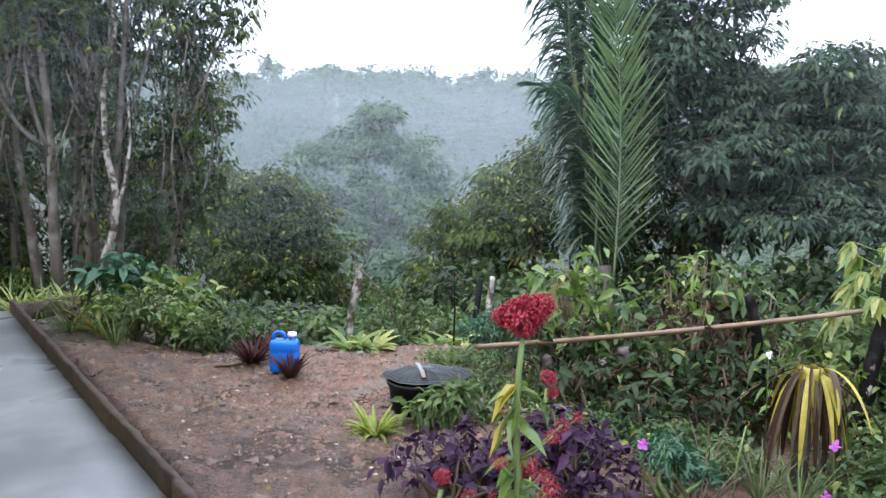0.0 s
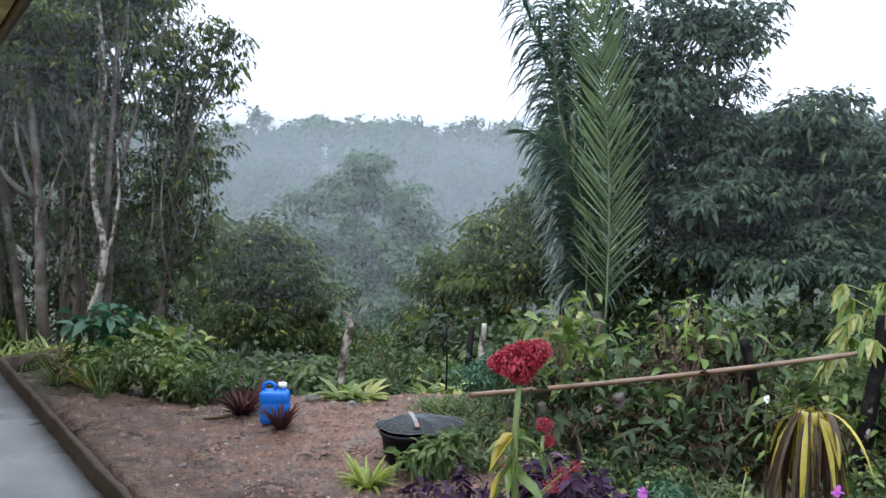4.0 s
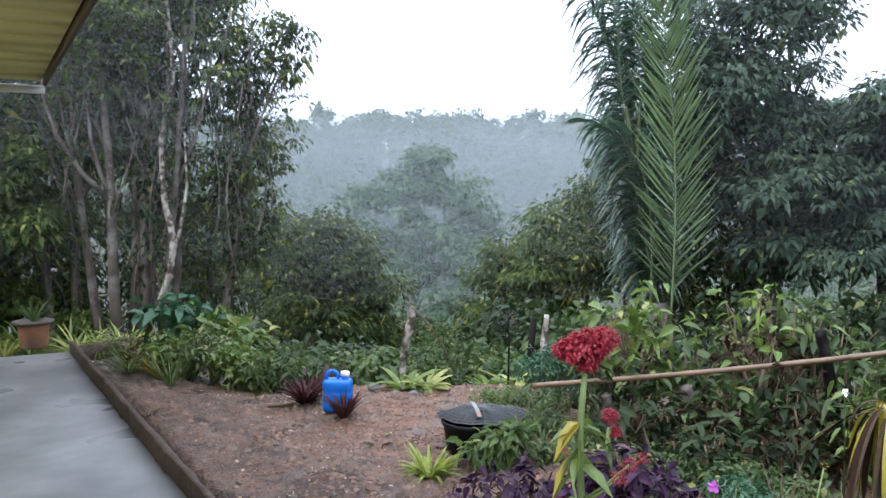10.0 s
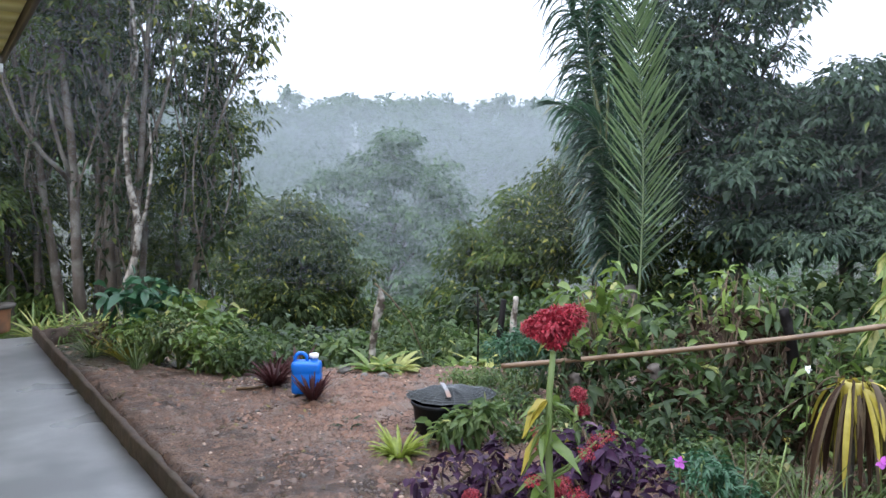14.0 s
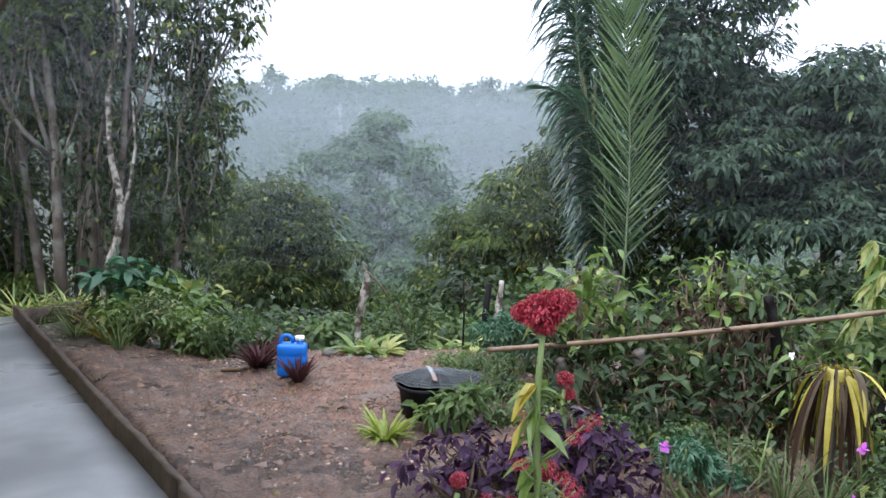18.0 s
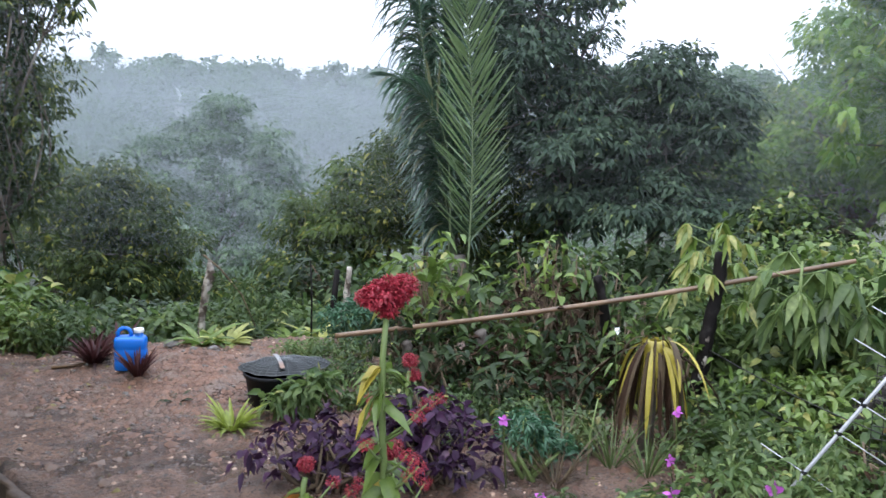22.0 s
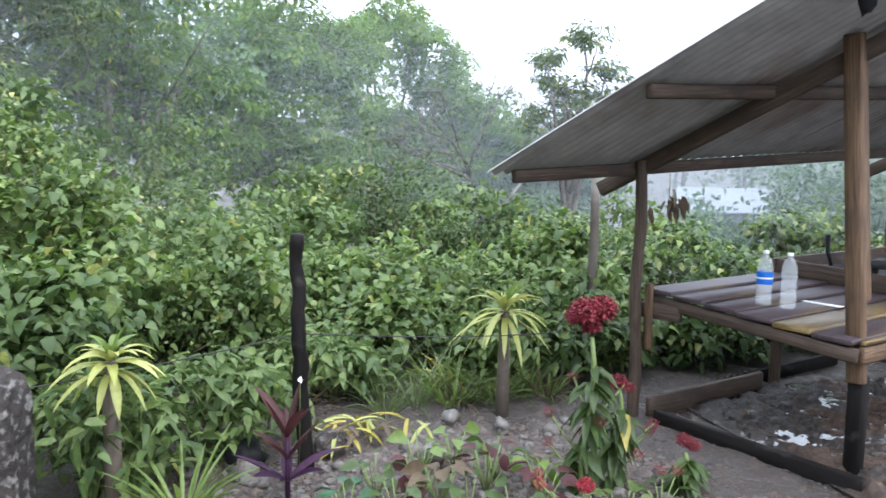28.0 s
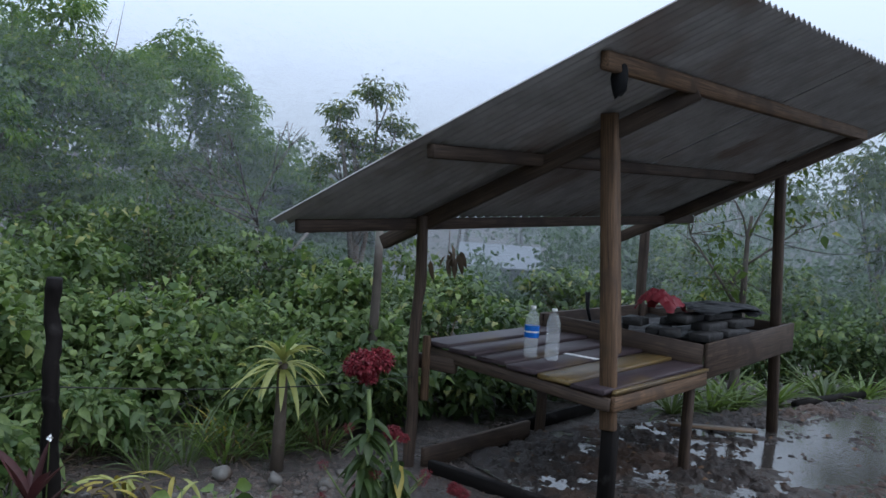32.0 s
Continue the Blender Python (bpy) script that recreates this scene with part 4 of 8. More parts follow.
rows = []
for di, el in ((50, -0.5), (60, 1.2), (72, 2.6), (88, 3.7), (108, 4.6)):
    for az in np.arange(-24, 46, 230 / di * 0.9):
        zt = 1.6 + di * math.tan(radians(el + 0.5 * math.sin(az * 0.21 + 1.2)))
        rows.append((az + rsf.uniform(-1, 1), di + rsf.uniform(-3, 3), max(5.0, zt - ground_z(*bearing(az, di)) + rsf.uniform(-0.8, 0.8))))
far_wood("far_forest", rows, 6)
far_wood("far_forest", [(az + rsf.uniform(-1, 1), 34 + rsf.uniform(-3, 3), rsf.uniform(2.6, 4)) for az in np.concatenate([np.arange(-24, -3, 4.5), np.arange(8, 34, 4.5)])], 7)
far_wood("far_forest", [(az + rsf.uniform(-1, 1), di + rsf.uniform(-3, 3), rsf.uniform(4.2, 6) + 0.05 * (di - 30)) for di in (32, 46) for az in np.arange(108, 172, 5.0)], 8)

far_wood("far_forest", [(az + rsf.uniform(-1.5, 1.5), 19 + rsf.uniform(-1.5, 1.5), rsf.uniform(7.0, 8.6) - 4.2 * step(84, 104, az) - 2.5 * step(45, 36, az)) for az in np.arange(48, 108, 3.2)], 12)
far_wood("far_forest", [(az + rsf.uniform(-1.5, 1.5), 14.5 + rsf.uniform(-1, 1), rsf.uniform(4.6, 6.0)) for az in np.arange(50, 88, 3.4)], 13)
far_wood("far_forest", [(az + rsf.uniform(-1, 1), 19 + rsf.uniform(-1, 1), rsf.uniform(1.7, 2.3) + 1.1 * step(128, 134, az)) for az in np.concatenate([np.arange(110, 123.5, 2.6), np.arange(128.5, 168, 2.8)])], 14)

# ---- palm ----
def frond(b, rib, base, tip, bow, leaflet, n, rs, face, sag=0.5, rad=0.014, flat=0.9):
    """A feather leaf: rib from base to tip, bowed; leaflets either side in the plane across face."""
    base, tip, bow, face = (np.asarray(q, float) for q in (base, tip, bow, face))
    g = np.linspace(0, 1, 16)[:, None]
    line = base + (tip - base) * g + bow * np.sin(np.pi * g)
    rib.tube(line, rad * (1 - 0.85 * g[:, 0]), 6)
    tang = unit(np.gradient(line, axis=0))
    at_ = np.linspace(0.1, 0.995, n)
    P = np.stack([np.interp(at_, g[:, 0], line[:, i]) for i in range(3)], -1)
    T = np.stack([np.interp(at_, g[:, 0], tang[:, i]) for i in range(3)], -1)
    side = unit(np.cross(T, face))
    for sgn in (-1, 1):
        ang = 0.75 + 0.5 * at_[:, None]
        D = side * sgn * flat * 0.62 + T * ang * 0.85 + rs.normal(size=P.shape) * 0.09 + face * (1 - flat) * 0.6
        L = leaflet * (0.45 + 0.75 * np.sin(np.pi * np.clip(at_ * 0.8 + 0.16, 0, 1))) * rs.uniform(0.85, 1.1, n)
        b.blades(P, D, L, 0.042, sag, 5, 0.3, rs)


px_, py_ = bearing(17.6, 9.4)
PB = np.array([px_, py_, ground_z(px_, py_)])
palm = thing("palm", "young palm with long upright feathery fronds", "palm", at=tuple(PB))
rsp = np.random.RandomState(9)
FACE = unit(np.array([-px_, -py_, 0]))
ACR = np.array([FACE[1], -FACE[0], 0]) * -1


def pv(az, el, dist=9.4):
    x, y = bearing(az, dist)
    return np.array([x, y, 1.6 + dist * math.tan(radians(el))]) - PB


for k, (bs, tp, bow, lf, n_, sag, fc) in enumerate([
    (pv(18.4, -9.5, 8.5), pv(17.1, 14.5, 8.2), (0.1, 0, 0), 0.56, 78, 0.05, FACE),
    (pv(17.8, -9, 9.4), pv(14.2, 13.2, 9.2), (-0.12, -0.1, 0), 0.5, 130, 1.6, unit(FACE + [0.5, 0, 0])),
    (pv(17.2, -9, 9.5), pv(11.8, 14.5, 9.6), (0.22, 0, 0.1), 0.6, 130, 1.7, unit(FACE + [-0.6, 0.2, 0])),
    (pv(17.4, -9, 9.7), pv(14.8, 15.5, 10.2), (0.15, 0, 0), 0.55, 120, 1.4, unit(FACE + [-0.9, 0, 0.1])),
    (pv(17.6, -9, 9.6), pv(16.2, 12, 9.8), (-0.2, 0, 0), 0.55, 120, 1.4, unit(FACE + [0.3, 0, 0.3])),
    (pv(17.5, -9, 9.8), pv(13.4, 16.5, 10.0), (0.1, 0, 0), 0.6, 130, 1.8, unit(FACE + [0.2, 0.2, 0.2])),
    (pv(17.4, -9, 9.6), pv(15.6, 17.0, 9.5), (-0.1, 0, 0), 0.55, 120, 1.6, unit(FACE + [0.8, 0, 0.1])),
    (pv(17.0, -9, 9.3), pv(12.6, 4.5, 8.6), (0.25, 0, 0.5), 0.6, 56, 1.0, unit(FACE + [0, 0, 0.8])),
]):
    fb2, rb2 = Build(), Build()
    frond(fb2, rb2, bs, tp, bow, lf, n_, rsp, fc, sag)
    fr = part("rib", rb2, "palm_rib", palm, smooth=True)
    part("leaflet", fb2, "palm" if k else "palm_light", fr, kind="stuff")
part("base_stem", Build().tube([(0, 0, -0.3), (0, 0, 0.4), (0, 0, 0.9)], [0.25, 0.22, 0.1], 10), "dark_bark", palm, smooth=True)

for k, (az, di, el) in enumerate([(12.5, 12.5, -4), (15.5, 11.6, -3), (19.5, 11.2, -4), (22.5, 11.4, -5), (17.5, 11.8, 2)]):
    b0 = spot(az, di)
    tree("tree", "dark leafy understorey tree behind the palm", b0, [ball(az + dx, di + dd, el + de, 0.9, 0.7) for dx, dd, de in ((0, 0, 0), (2, 0.3, 3), (-2, 0.2, -3))], "leaf_dark", 0.06, 150 + k, 260, 10, 0.15, 0.42, 0.22, "dark_bark", group="forest edge behind the palm")

# ---- dark trees to the right of the palm ----
for k, (az, di, lob, mt, sz, cl, bk) in enumerate([
    (25, 10.8, [(23, 10.5, 9, 1.0, 0.9), (26, 10.8, 6, 1.1, 1.0), (24, 10.5, 2, 1.1, 1.1), (21.5, 10.8, 6, 0.8, 1.2), (28, 10.5, 2, 1.0, 1.0), (25, 10.4, -3, 1.2, 0.9), (21.5, 11, 12, 0.9, 0.8), (25.5, 11, 11, 0.9, 0.5)], "leaf_grey", 0.2, 700, "dark_bark"),
    (32, 11, [(30.5, 10.8, 3.4, 0.9, 0.6), (34, 10.8, 1.6, 0.8, 0.6), (32, 10.6, 0, 1.3, 0.9), (35, 10.8, -1, 0.8, 0.8), (30, 10.4, -4, 1.2, 0.7), (34, 10.6, -5, 1.1, 0.7)], "leaf_grey", 0.21, 640, "dark_bark"),
    (39.5, 15, [(38, 15, 0.5, 1.1, 0.9), (41, 15, 1.5, 1.3, 1.0), (39.5, 14.5, -3, 1.7, 1.2), (36.5, 14.8, -3, 1.2, 1.2)], "leaf_mid", 0.2, 400, "dark_bark"),
    (44, 13, [(43, 13, 4, 1.1, 1.2), (46, 13, 6, 1.3, 1.1), (44, 12.6, 0, 1.4, 1.1), (47, 12.6, -2, 1.3, 1.1), (42, 12.8, -3, 1.2, 0.9)], "leaf_bright", 0.2, 520, "bark"),
    (47.5, 10.5, [(46.5, 10.4, 8, 0.8, 1.1), (49, 10.5, 11, 1.1, 1.0), (47.5, 10.3, 3, 1.0, 1.0), (51, 10.3, 6, 1.0, 1.1), (49, 10.2, 0, 1.1, 0.9), (52, 10.3, 12, 1.0, 0.8), (51.5, 10.2, -3, 1.0, 0.8)], "leaf_bright", 0.17, 620, "bark"),
    (56, 10, [(54.5, 10, 4, 1.0, 1.2), (57.5, 10, 8, 1.1, 1.2), (56, 9.8, 0, 1.1, 1.0), (59, 9.8, 3, 1.0, 1.1), (55, 9.8, 12, 1.1, 0.8), (60, 9.8, 11, 1.0, 1.0), (57, 9.5, -5, 1.2, 0.7)], "leaf_bright", 0.16, 680, "bark"),
    (64, 10.5, [(63, 10.5, 6, 1.1, 1.2), (66, 10.4, 9, 1.1, 1.1), (64.5, 10.2, 1, 1.1, 1.0), (68, 10.2, 4, 1.1, 1.1), (62, 10.2, 11, 1.0, 0.9), (69.5, 10.4, 11, 1.2, 0.9)], "leaf_bright", 0.15, 640, "bark"),
    (73, 11, [(72, 11, 8, 1.2, 1.2), (75.5, 11, 6, 1.1, 1.2), (73.5, 10.6, 2, 1.3, 1.0), (78, 11, 8, 1.2, 1.2), (76, 11, 11, 1.3, 0.9)], "leaf_mid", 0.18, 520, "dark_bark"),
    (84, 12.5, [(82, 12.5, 4, 1.1, 1.2), (85.5, 12.6, 7, 1.2, 1.2), (83.5, 12.2, 0, 1.2, 0.9), (88, 12.5, 4, 1.2, 1.3), (86.5, 12.4, 11, 1.3, 0.8), (81, 12.5, 10, 1.2, 1.0)], "leaf_bright", 0.18, 480, "bark"),
    (93, 16, [(91, 16, 7, 1.6, 1.4), (94.5, 16, 9, 1.5, 1.3), (93, 15.5, 3, 1.7, 1.3), (97.8, 16, 7.5, 1.5, 1.2), (97, 15.8, 1.5, 1.5, 1.2), (90, 15.5, 0, 1.4, 1.2), (94, 15, -2, 1.6, 1.0)], "leaf_bright", 0.16, 900, "bark"),
    (103, 19, [(101, 19, 8, 1.4, 1.3), (104.3, 19, 7.4, 1.2, 1.2), (102.5, 18.5, 3, 1.7, 1.4), (106.8, 19, 4.5, 1.1, 1.1), (106, 18.5, 0, 1.6, 1.2), (99.5, 18.5, 5, 1.5, 1.3), (103, 18, -2, 1.7, 1.1), (109, 19, 1, 1.2, 1.1)], "leaf_bright", 0.18, 900, "dark_bark"),
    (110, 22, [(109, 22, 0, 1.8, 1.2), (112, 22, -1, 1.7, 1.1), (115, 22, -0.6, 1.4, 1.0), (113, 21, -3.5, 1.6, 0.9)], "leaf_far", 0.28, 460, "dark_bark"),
    (115, 13.5, [(113.3, 13.5, 6.5, 0.35, 0.35), (115.5, 13.5, 8.3, 0.45, 0.4), (117.2, 13.5, 5.5, 0.35, 0.35), (114.5, 13.4, 4.5, 0.5, 0.35), (116, 13.5, 3, 0.55, 0.45), (112.2, 13.5, 3.2, 0.35, 0.3), (114.5, 13.5, 0.5, 0.7, 0.5)], "leaf_mid", 0.16, 170, "bark"),
]):
    b0 = spot(az, di, -0.1)
    tree("tree", "wet leafy forest tree at the edge of the clearing", b0, [ball(*q) for q in lob], mt, 0.09 + 0.004 * di, 160 + k, int(cl * ((0.95 if k in (4, 5, 6) else 1.45) if di < 15 else 2.1)), 11 if k in (4, 5, 6) else 12, sz * (1.2 if k in (4, 5, 6) else 0.75 if di < 15 else 0.9), 0.45, 0.24 if k in (4, 5, 6) else 0.2, bk, b0 + [0, 0, 0.75 * max(1.6 + q[1] * math.tan(radians(q[2])) - b0[2] for q in lob)], group="forest edge", shape="mid" if k in (4, 5, 6) else False)

# ---- green thicket beyond the fence ----
rst = np.random.RandomState(17)
# leaf_dark bushes near bearings 54 to 69 put the hollow's shade into leaf colour
for k, (az, di, zt, w, mt, sz, fine) in enumerate([
    (40, 6.4, 0.9, 0.8, "leaf_mid", 0.13, 0), (45, 5.6, 0.8, 0.7, "leaf_mid", 0.12, 0), (50, 6.0, 0.85, 0.8, "leaf_mid", 0.13, 0), (54, 5.4, 0.7, 0.6, "leaf_mid", 0.11, 0), (59, 6.3, 0.9, 0.8, "leaf_dark", 0.12, 0),
    (64, 6.9, 1.0, 0.8, "leaf_dark", 0.13, 0), (69, 6.9, 1.6, 0.8, "leaf_dark", 0.13, 0), (74, 6.8, 1.75, 0.85, "leaf_bright", 0.14, 0), (79, 6.7, 1.85, 0.85, "leaf_lime", 0.13, 0), (68, 5.7, 0.85, 0.7, "leaf_dark", 0.15, 0), (74, 5.5, 1.15, 0.75, "leaf_mid", 0.15, 0),
    (80, 5.6, 1.15, 0.75, "leaf_bright", 0.14, 0), (86, 5.7, 1.1, 0.75, "leaf_bright", 0.14, 0), (91, 5.9, 0.97, 0.7, "leaf_bright", 0.14, 0), (96, 6.1, 0.92, 0.7, "leaf_bright", 0.14, 0), (101, 6.3, 0.9, 0.7, "leaf_bright", 0.14, 0), (106, 6.5, 0.9, 0.7, "leaf_bright", 0.14, 0), (111, 6.7, 0.92, 0.7, "leaf_bright", 0.14, 0),
    (116, 6.8, 0.95, 0.7, "leaf_mid", 0.13, 0), (122, 7.4, 0.8, 0.8, "leaf_mid", 0.13, 0), (128, 8.4, 0.7, 0.9, "leaf_mid", 0.13, 0), (134, 11.5, 1.0, 1.1, "leaf_mid", 0.14, 0), (140, 12.4, 1.05, 1.2, "leaf_bright", 0.14, 0), (146, 12.6, 1.1, 1.2, "leaf_mid", 0.14, 0), (152, 12.4, 1.1, 1.2, "leaf_bright", 0.14, 0), (158, 12.2, 1.1, 1.2, "leaf_mid", 0.14, 0),
    (88, 8.0, 1.2, 1.1, "leaf_bright", 0.16, 0), (95, 8.2, 1.1, 1.1, "leaf_bright", 0.16, 0), (102, 8.4, 1.0, 1.1, "leaf_mid", 0.16, 0), (84, 9.3, 1.9, 1.0, "leaf_bright", 0.15, 0), (90, 9.6, 2.0, 1.1, "leaf_bright", 0.15, 0), (96, 10.4, 1.7, 1.2, "leaf_bright", 0.15, 0), (101, 10.6, 1.5, 1.1, "leaf_mid", 0.15, 0), (106, 11, 1.2, 1.1, "leaf_bright", 0.15, 0), (112, 10.5, 1.0, 1.0, "leaf_mid", 0.15, 0), (118, 10, 0.9, 0.9, "leaf_bright", 0.14, 0), (136, 15, 1.3, 1.4, "leaf_bright", 0.16, 0), (143, 15.5, 1.4, 1.5, "leaf_bright", 0.16, 0), (150, 15.5, 1.4, 1.5, "leaf_mid", 0.16, 0), (157, 15, 1.4, 1.5, "leaf_bright", 0.16, 0), (60, 8.6, 1.2, 0.9, "leaf_dark", 0.14, 0), (66, 8.8, 1.6, 0.9, "leaf_dark", 0.14, 0), (72, 8.8, 1.9, 0.9, "leaf_mid", 0.14, 0), (78, 8.8, 2.0, 0.9, "leaf_mid", 0.14, 0), (54, 8.4, 1.1, 0.9, "leaf_dark", 0.14, 0), (47, 8.2, 1.0, 0.9, "leaf_dark", 0.14, 0),
]):
    b0 = spot(az, di)
    zt = zt + rst.uniform(-0.22, 0.2) * (1 if zt < 1.5 else 1.6)
    sz = sz * (1.12 if k % 4 == 1 else 1.0 if k % 4 else 0.8)
    hgt = zt - b0[2]
    lob = [((rst.normal() * w * 0.5, rst.normal() * w * 0.4, hgt * f), (w * 0.62, w * 0.62, hgt * 0.34)) for f in (0.3, 0.45, 0.62, 0.8, 0.35)]
    lob = puffs(np.random.RandomState(500 + k), lob, 5, 0.46) + lob[:2]
    shrub("shrub", "dense wet green thicket of creepers", b0, lob, mt, 220 + k, 350 if k < 18 else 220, 11, sz * (0.43, 0.56, 0.49, 0.63)[k % 4] * (1.35 if di > 10 else 1.0), 0.7, 0.1, 6, "mid", "thicket beyond the fence", stem="twig", tips="" if 2 < k < 7 or k == 9 else "leaf_lime" if k % 2 else "leaf_bright")

# low growth at the brink of the valley and in front of the palm
for k, (az, di, zt, w, mt, sz) in enumerate([
    (-9, 8.4, 0.1, 0.6, "leaf_mid", 0.1), (-5.5, 8.2, -0.1, 0.5, "leaf_dark", 0.12), (-2, 8.6, -0.35, 0.45, "leaf_mid", 0.12), (2.5, 8.4, -0.4, 0.4, "leaf_mid", 0.13), (5, 8.6, 0.0, 0.5, "leaf_dark", 0.12), (8, 8.0, 0.25, 0.6, "leaf_mid", 0.11),
    (11, 8.4, 0.4, 0.6, "leaf_dark", 0.12), (14, 8.0, 0.4, 0.6, "leaf_mid", 0.12), (18, 8.2, 0.25, 0.6, "leaf_dark", 0.12), (22, 8.6, 0.5, 0.7, "leaf_dark", 0.13), (26.5, 8.4, 0.6, 0.7, "leaf_dark", 0.13), (31, 8.6, 0.62, 0.8, "leaf_dark", 0.13), (35.5, 8.4, 0.7, 0.8, "leaf_dark", 0.13),
    (-7, 7.2, 0.05, 0.35, "leaf_mid", 0.12), (-3.0, 7.2, -0.1, 0.3, "leaf_bright", 0.12), (1.6, 7.2, -0.05, 0.35, "leaf_mid", 0.12), (4.6, 7.2, -0.1, 0.3, "leaf_bright", 0.13), (-12.5, 9.2, 0.3, 0.6, "leaf_dark", 0.12), (-9.5, 11, 0.0, 0.9, "leaf_dark", 0.13), (-5, 11.5, -0.7, 0.8, "leaf_mid", 0.13), (2, 12, -1.3, 0.8, "leaf_mid", 0.13), (7, 11, -0.2, 0.8, "leaf_mid", 0.13),
]):
    b0 = spot(az, di)
    zt = zt - (0.3 + 0.3 * (di > 10)) * (1 - step(7, 11, az))
    hgt = max(0.28, zt - b0[2])
    lob = [((rst.normal() * w * 0.5, rst.normal() * w * 0.4, hgt * f), (w * 0.6, w * 0.6, hgt * 0.32)) for f in (0.3, 0.5, 0.72, 0.4)]
    shrub("shrub", "wet low scrub at the brink of the valley", b0, lob, mt, 300 + k, 80, 9, sz * 0.95, 0.5, 0.12, 8, "mid", "scrub at the brink")


# ---- garden ----
def sown(x, y, dz=0.0):
    return np.array([x, y, ground_z(x, y) + dz])


def ring(n, rs, lift=(0.5, 1.2), turn=0.0):
    a = np.linspace(0, 2 * np.pi, n, endpoint=False) + rs.uniform(-0.25, 0.25, n) + turn
    return np.stack([np.cos(a), np.sin(a), rs.uniform(*lift, n)], -1)


def tuft(name, label, at, mat, n, length, width, seed, lift=(0.4, 1.6), bend=0.8, category="plant", group="", z0=0.0, seg=6, spread=0.02):
    """Strap leaves from one root."""
    rs = np.random.RandomState(seed)
    t = thing(name, label, category, group, at)
    D = np.concatenate([ring(n // 3, rs, lift, i * 0.7) for i in range(3)])
    P = np.concatenate([D[:, :2] * spread, np.full((len(D), 1), z0 - 0.01)], 1)
    for i in range(len(D)):
        part("leaf", Build().blades(P[i : i + 1], D[i : i + 1], length * (1.05 - 0.15 * (i * 3 // len(D))), width, bend, seg, 0.25, rs), mat, t)
    return t


def jerrycan(at, turn):
    t = thing("jerrycan", "blue plastic jerrycan with a white cap on the soil", "jerrycan", at=at)
    c, s = math.cos(turn), math.sin(turn)
    ax = np.array([[c, s, 0], [-s, c, 0], [0, 0, 1]])
    b = Build()
    prof = [(0.0, 0.94, 0.92), (0.012, 1.0, 1.0), (0.05, 1.0, 1.0), (0.056, 0.97, 0.97), (0.064, 0.97, 0.97), (0.07, 1, 1), (0.12, 1, 1), (0.126, 0.97, 0.97), (0.134, 0.97, 0.97), (0.14, 1, 1), (0.185, 1, 1), (0.2, 0.94, 0.9), (0.208, 0.8, 0.7), (0.21, 0.02, 0.02)]
    rows = []
    for z, kx, ky in prof:
        a = np.linspace(0, 2 * np.pi, 33)
        sx = np.sign(np.cos(a)) * np.abs(np.cos(a)) ** 0.35 * 0.095 * kx
        sy = np.sign(np.sin(a)) * np.abs(np.sin(a)) ** 0.35 * 0.055 * ky
        rows.append(np.stack([sx, sy, np.full_like(a, z)], -1) @ ax)
    body = part("body", b.grid(rows), "blue_plastic", t, smooth=True)
    g = np.linspace(0, np.pi, 12)
    hd = np.stack([-0.035 - 0.04 * np.cos(g), 0 * g, 0.2 + 0.058 * np.sin(g) ** 0.6], -1) @ ax
    part("handle", Build().tube(hd, 0.012, 8), "blue_plastic", t, smooth=True)
    part("neck", Build().turned([(0.026, 0.2), (0.024, 0.232), (0.02, 0.233)], np.array([0.05, 0, 0]) @ ax), "blue_plastic", t, smooth=True)
    part("cap", Build().turned([(0.001, 0.256), (0.027, 0.255), (0.03, 0.25), (0.03, 0.232), (0.028, 0.23)], np.array([0.05, 0, 0]) @ ax), "white_plastic", t, "white screw cap", True)
    return t


jerrycan(sown(-0.49, 5.16), -0.1)
tuft("cordyline", "small dark red cordyline in front of the jerrycan", sown(-0.44, 4.97), "maroon", 54, 0.19, 0.018, 401, (1.6, 4.5), 0.45)
tuft("cordyline", "small maroon cordyline on bare soil", sown(-0.74, 5.45), "maroon", 75, 0.25, 0.02, 402, (0.9, 3.4), 0.6)
tuft("cordyline", "reddish cordyline among scrub", sown(-0.86, 6.2), "maroon", 24, 0.3, 0.035, 403, (0.6, 2.4), 0.6)
tuft("cordyline", "bronze cordyline among scrub", sown(-0.7, 6.6), "maroon", 24, 0.3, 0.035, 404, (0.6, 2.4), 0.6)
tuft("spider_plant", "lime green spider plant on bare soil", sown(0.08, 4.1), "spider_leaf", 75, 0.22, 0.02, 405, (0.6, 2.4), 0.8)
tuft("seedling", "dark little seedling tuft in muddy soil", sown(-0.2, 4.55), "leaf_dark", 18, 0.11, 0.02, 406, (0.3, 1.0), 0.7)
tuft("seedling", "tiny weed on bare soil", sown(-1.75, 5.3), "dry_leaf", 12, 0.08, 0.012, 407, (0.8, 2.0), 0.6)
for k, (x, y, ln) in enumerate([(-0.06, 5.85, 0.3), (0.1, 5.95, 0.28), (0.62, 6.3, 0.34), (0.85, 6.45, 0.34)]):
    tuft("lily_plant", "pale green broad-leaved lily plant", sown(x, y), "cream_leaf" if k % 2 else "leaf_lime", 27, ln, 0.05, 410 + k, (0.4, 1.5), 0.8, group="pale lily plants")
st = thing("stick", "short cut pipe lying on soil", "stick", at=sown(-0.86, 5.45, 0.012))
part("pipe", Build().tube([(-0.13, -0.02, 0), (0.0, 0, 0.004), (0.12, 0.03, 0.012)], 0.011, 8), "bamboo", st)

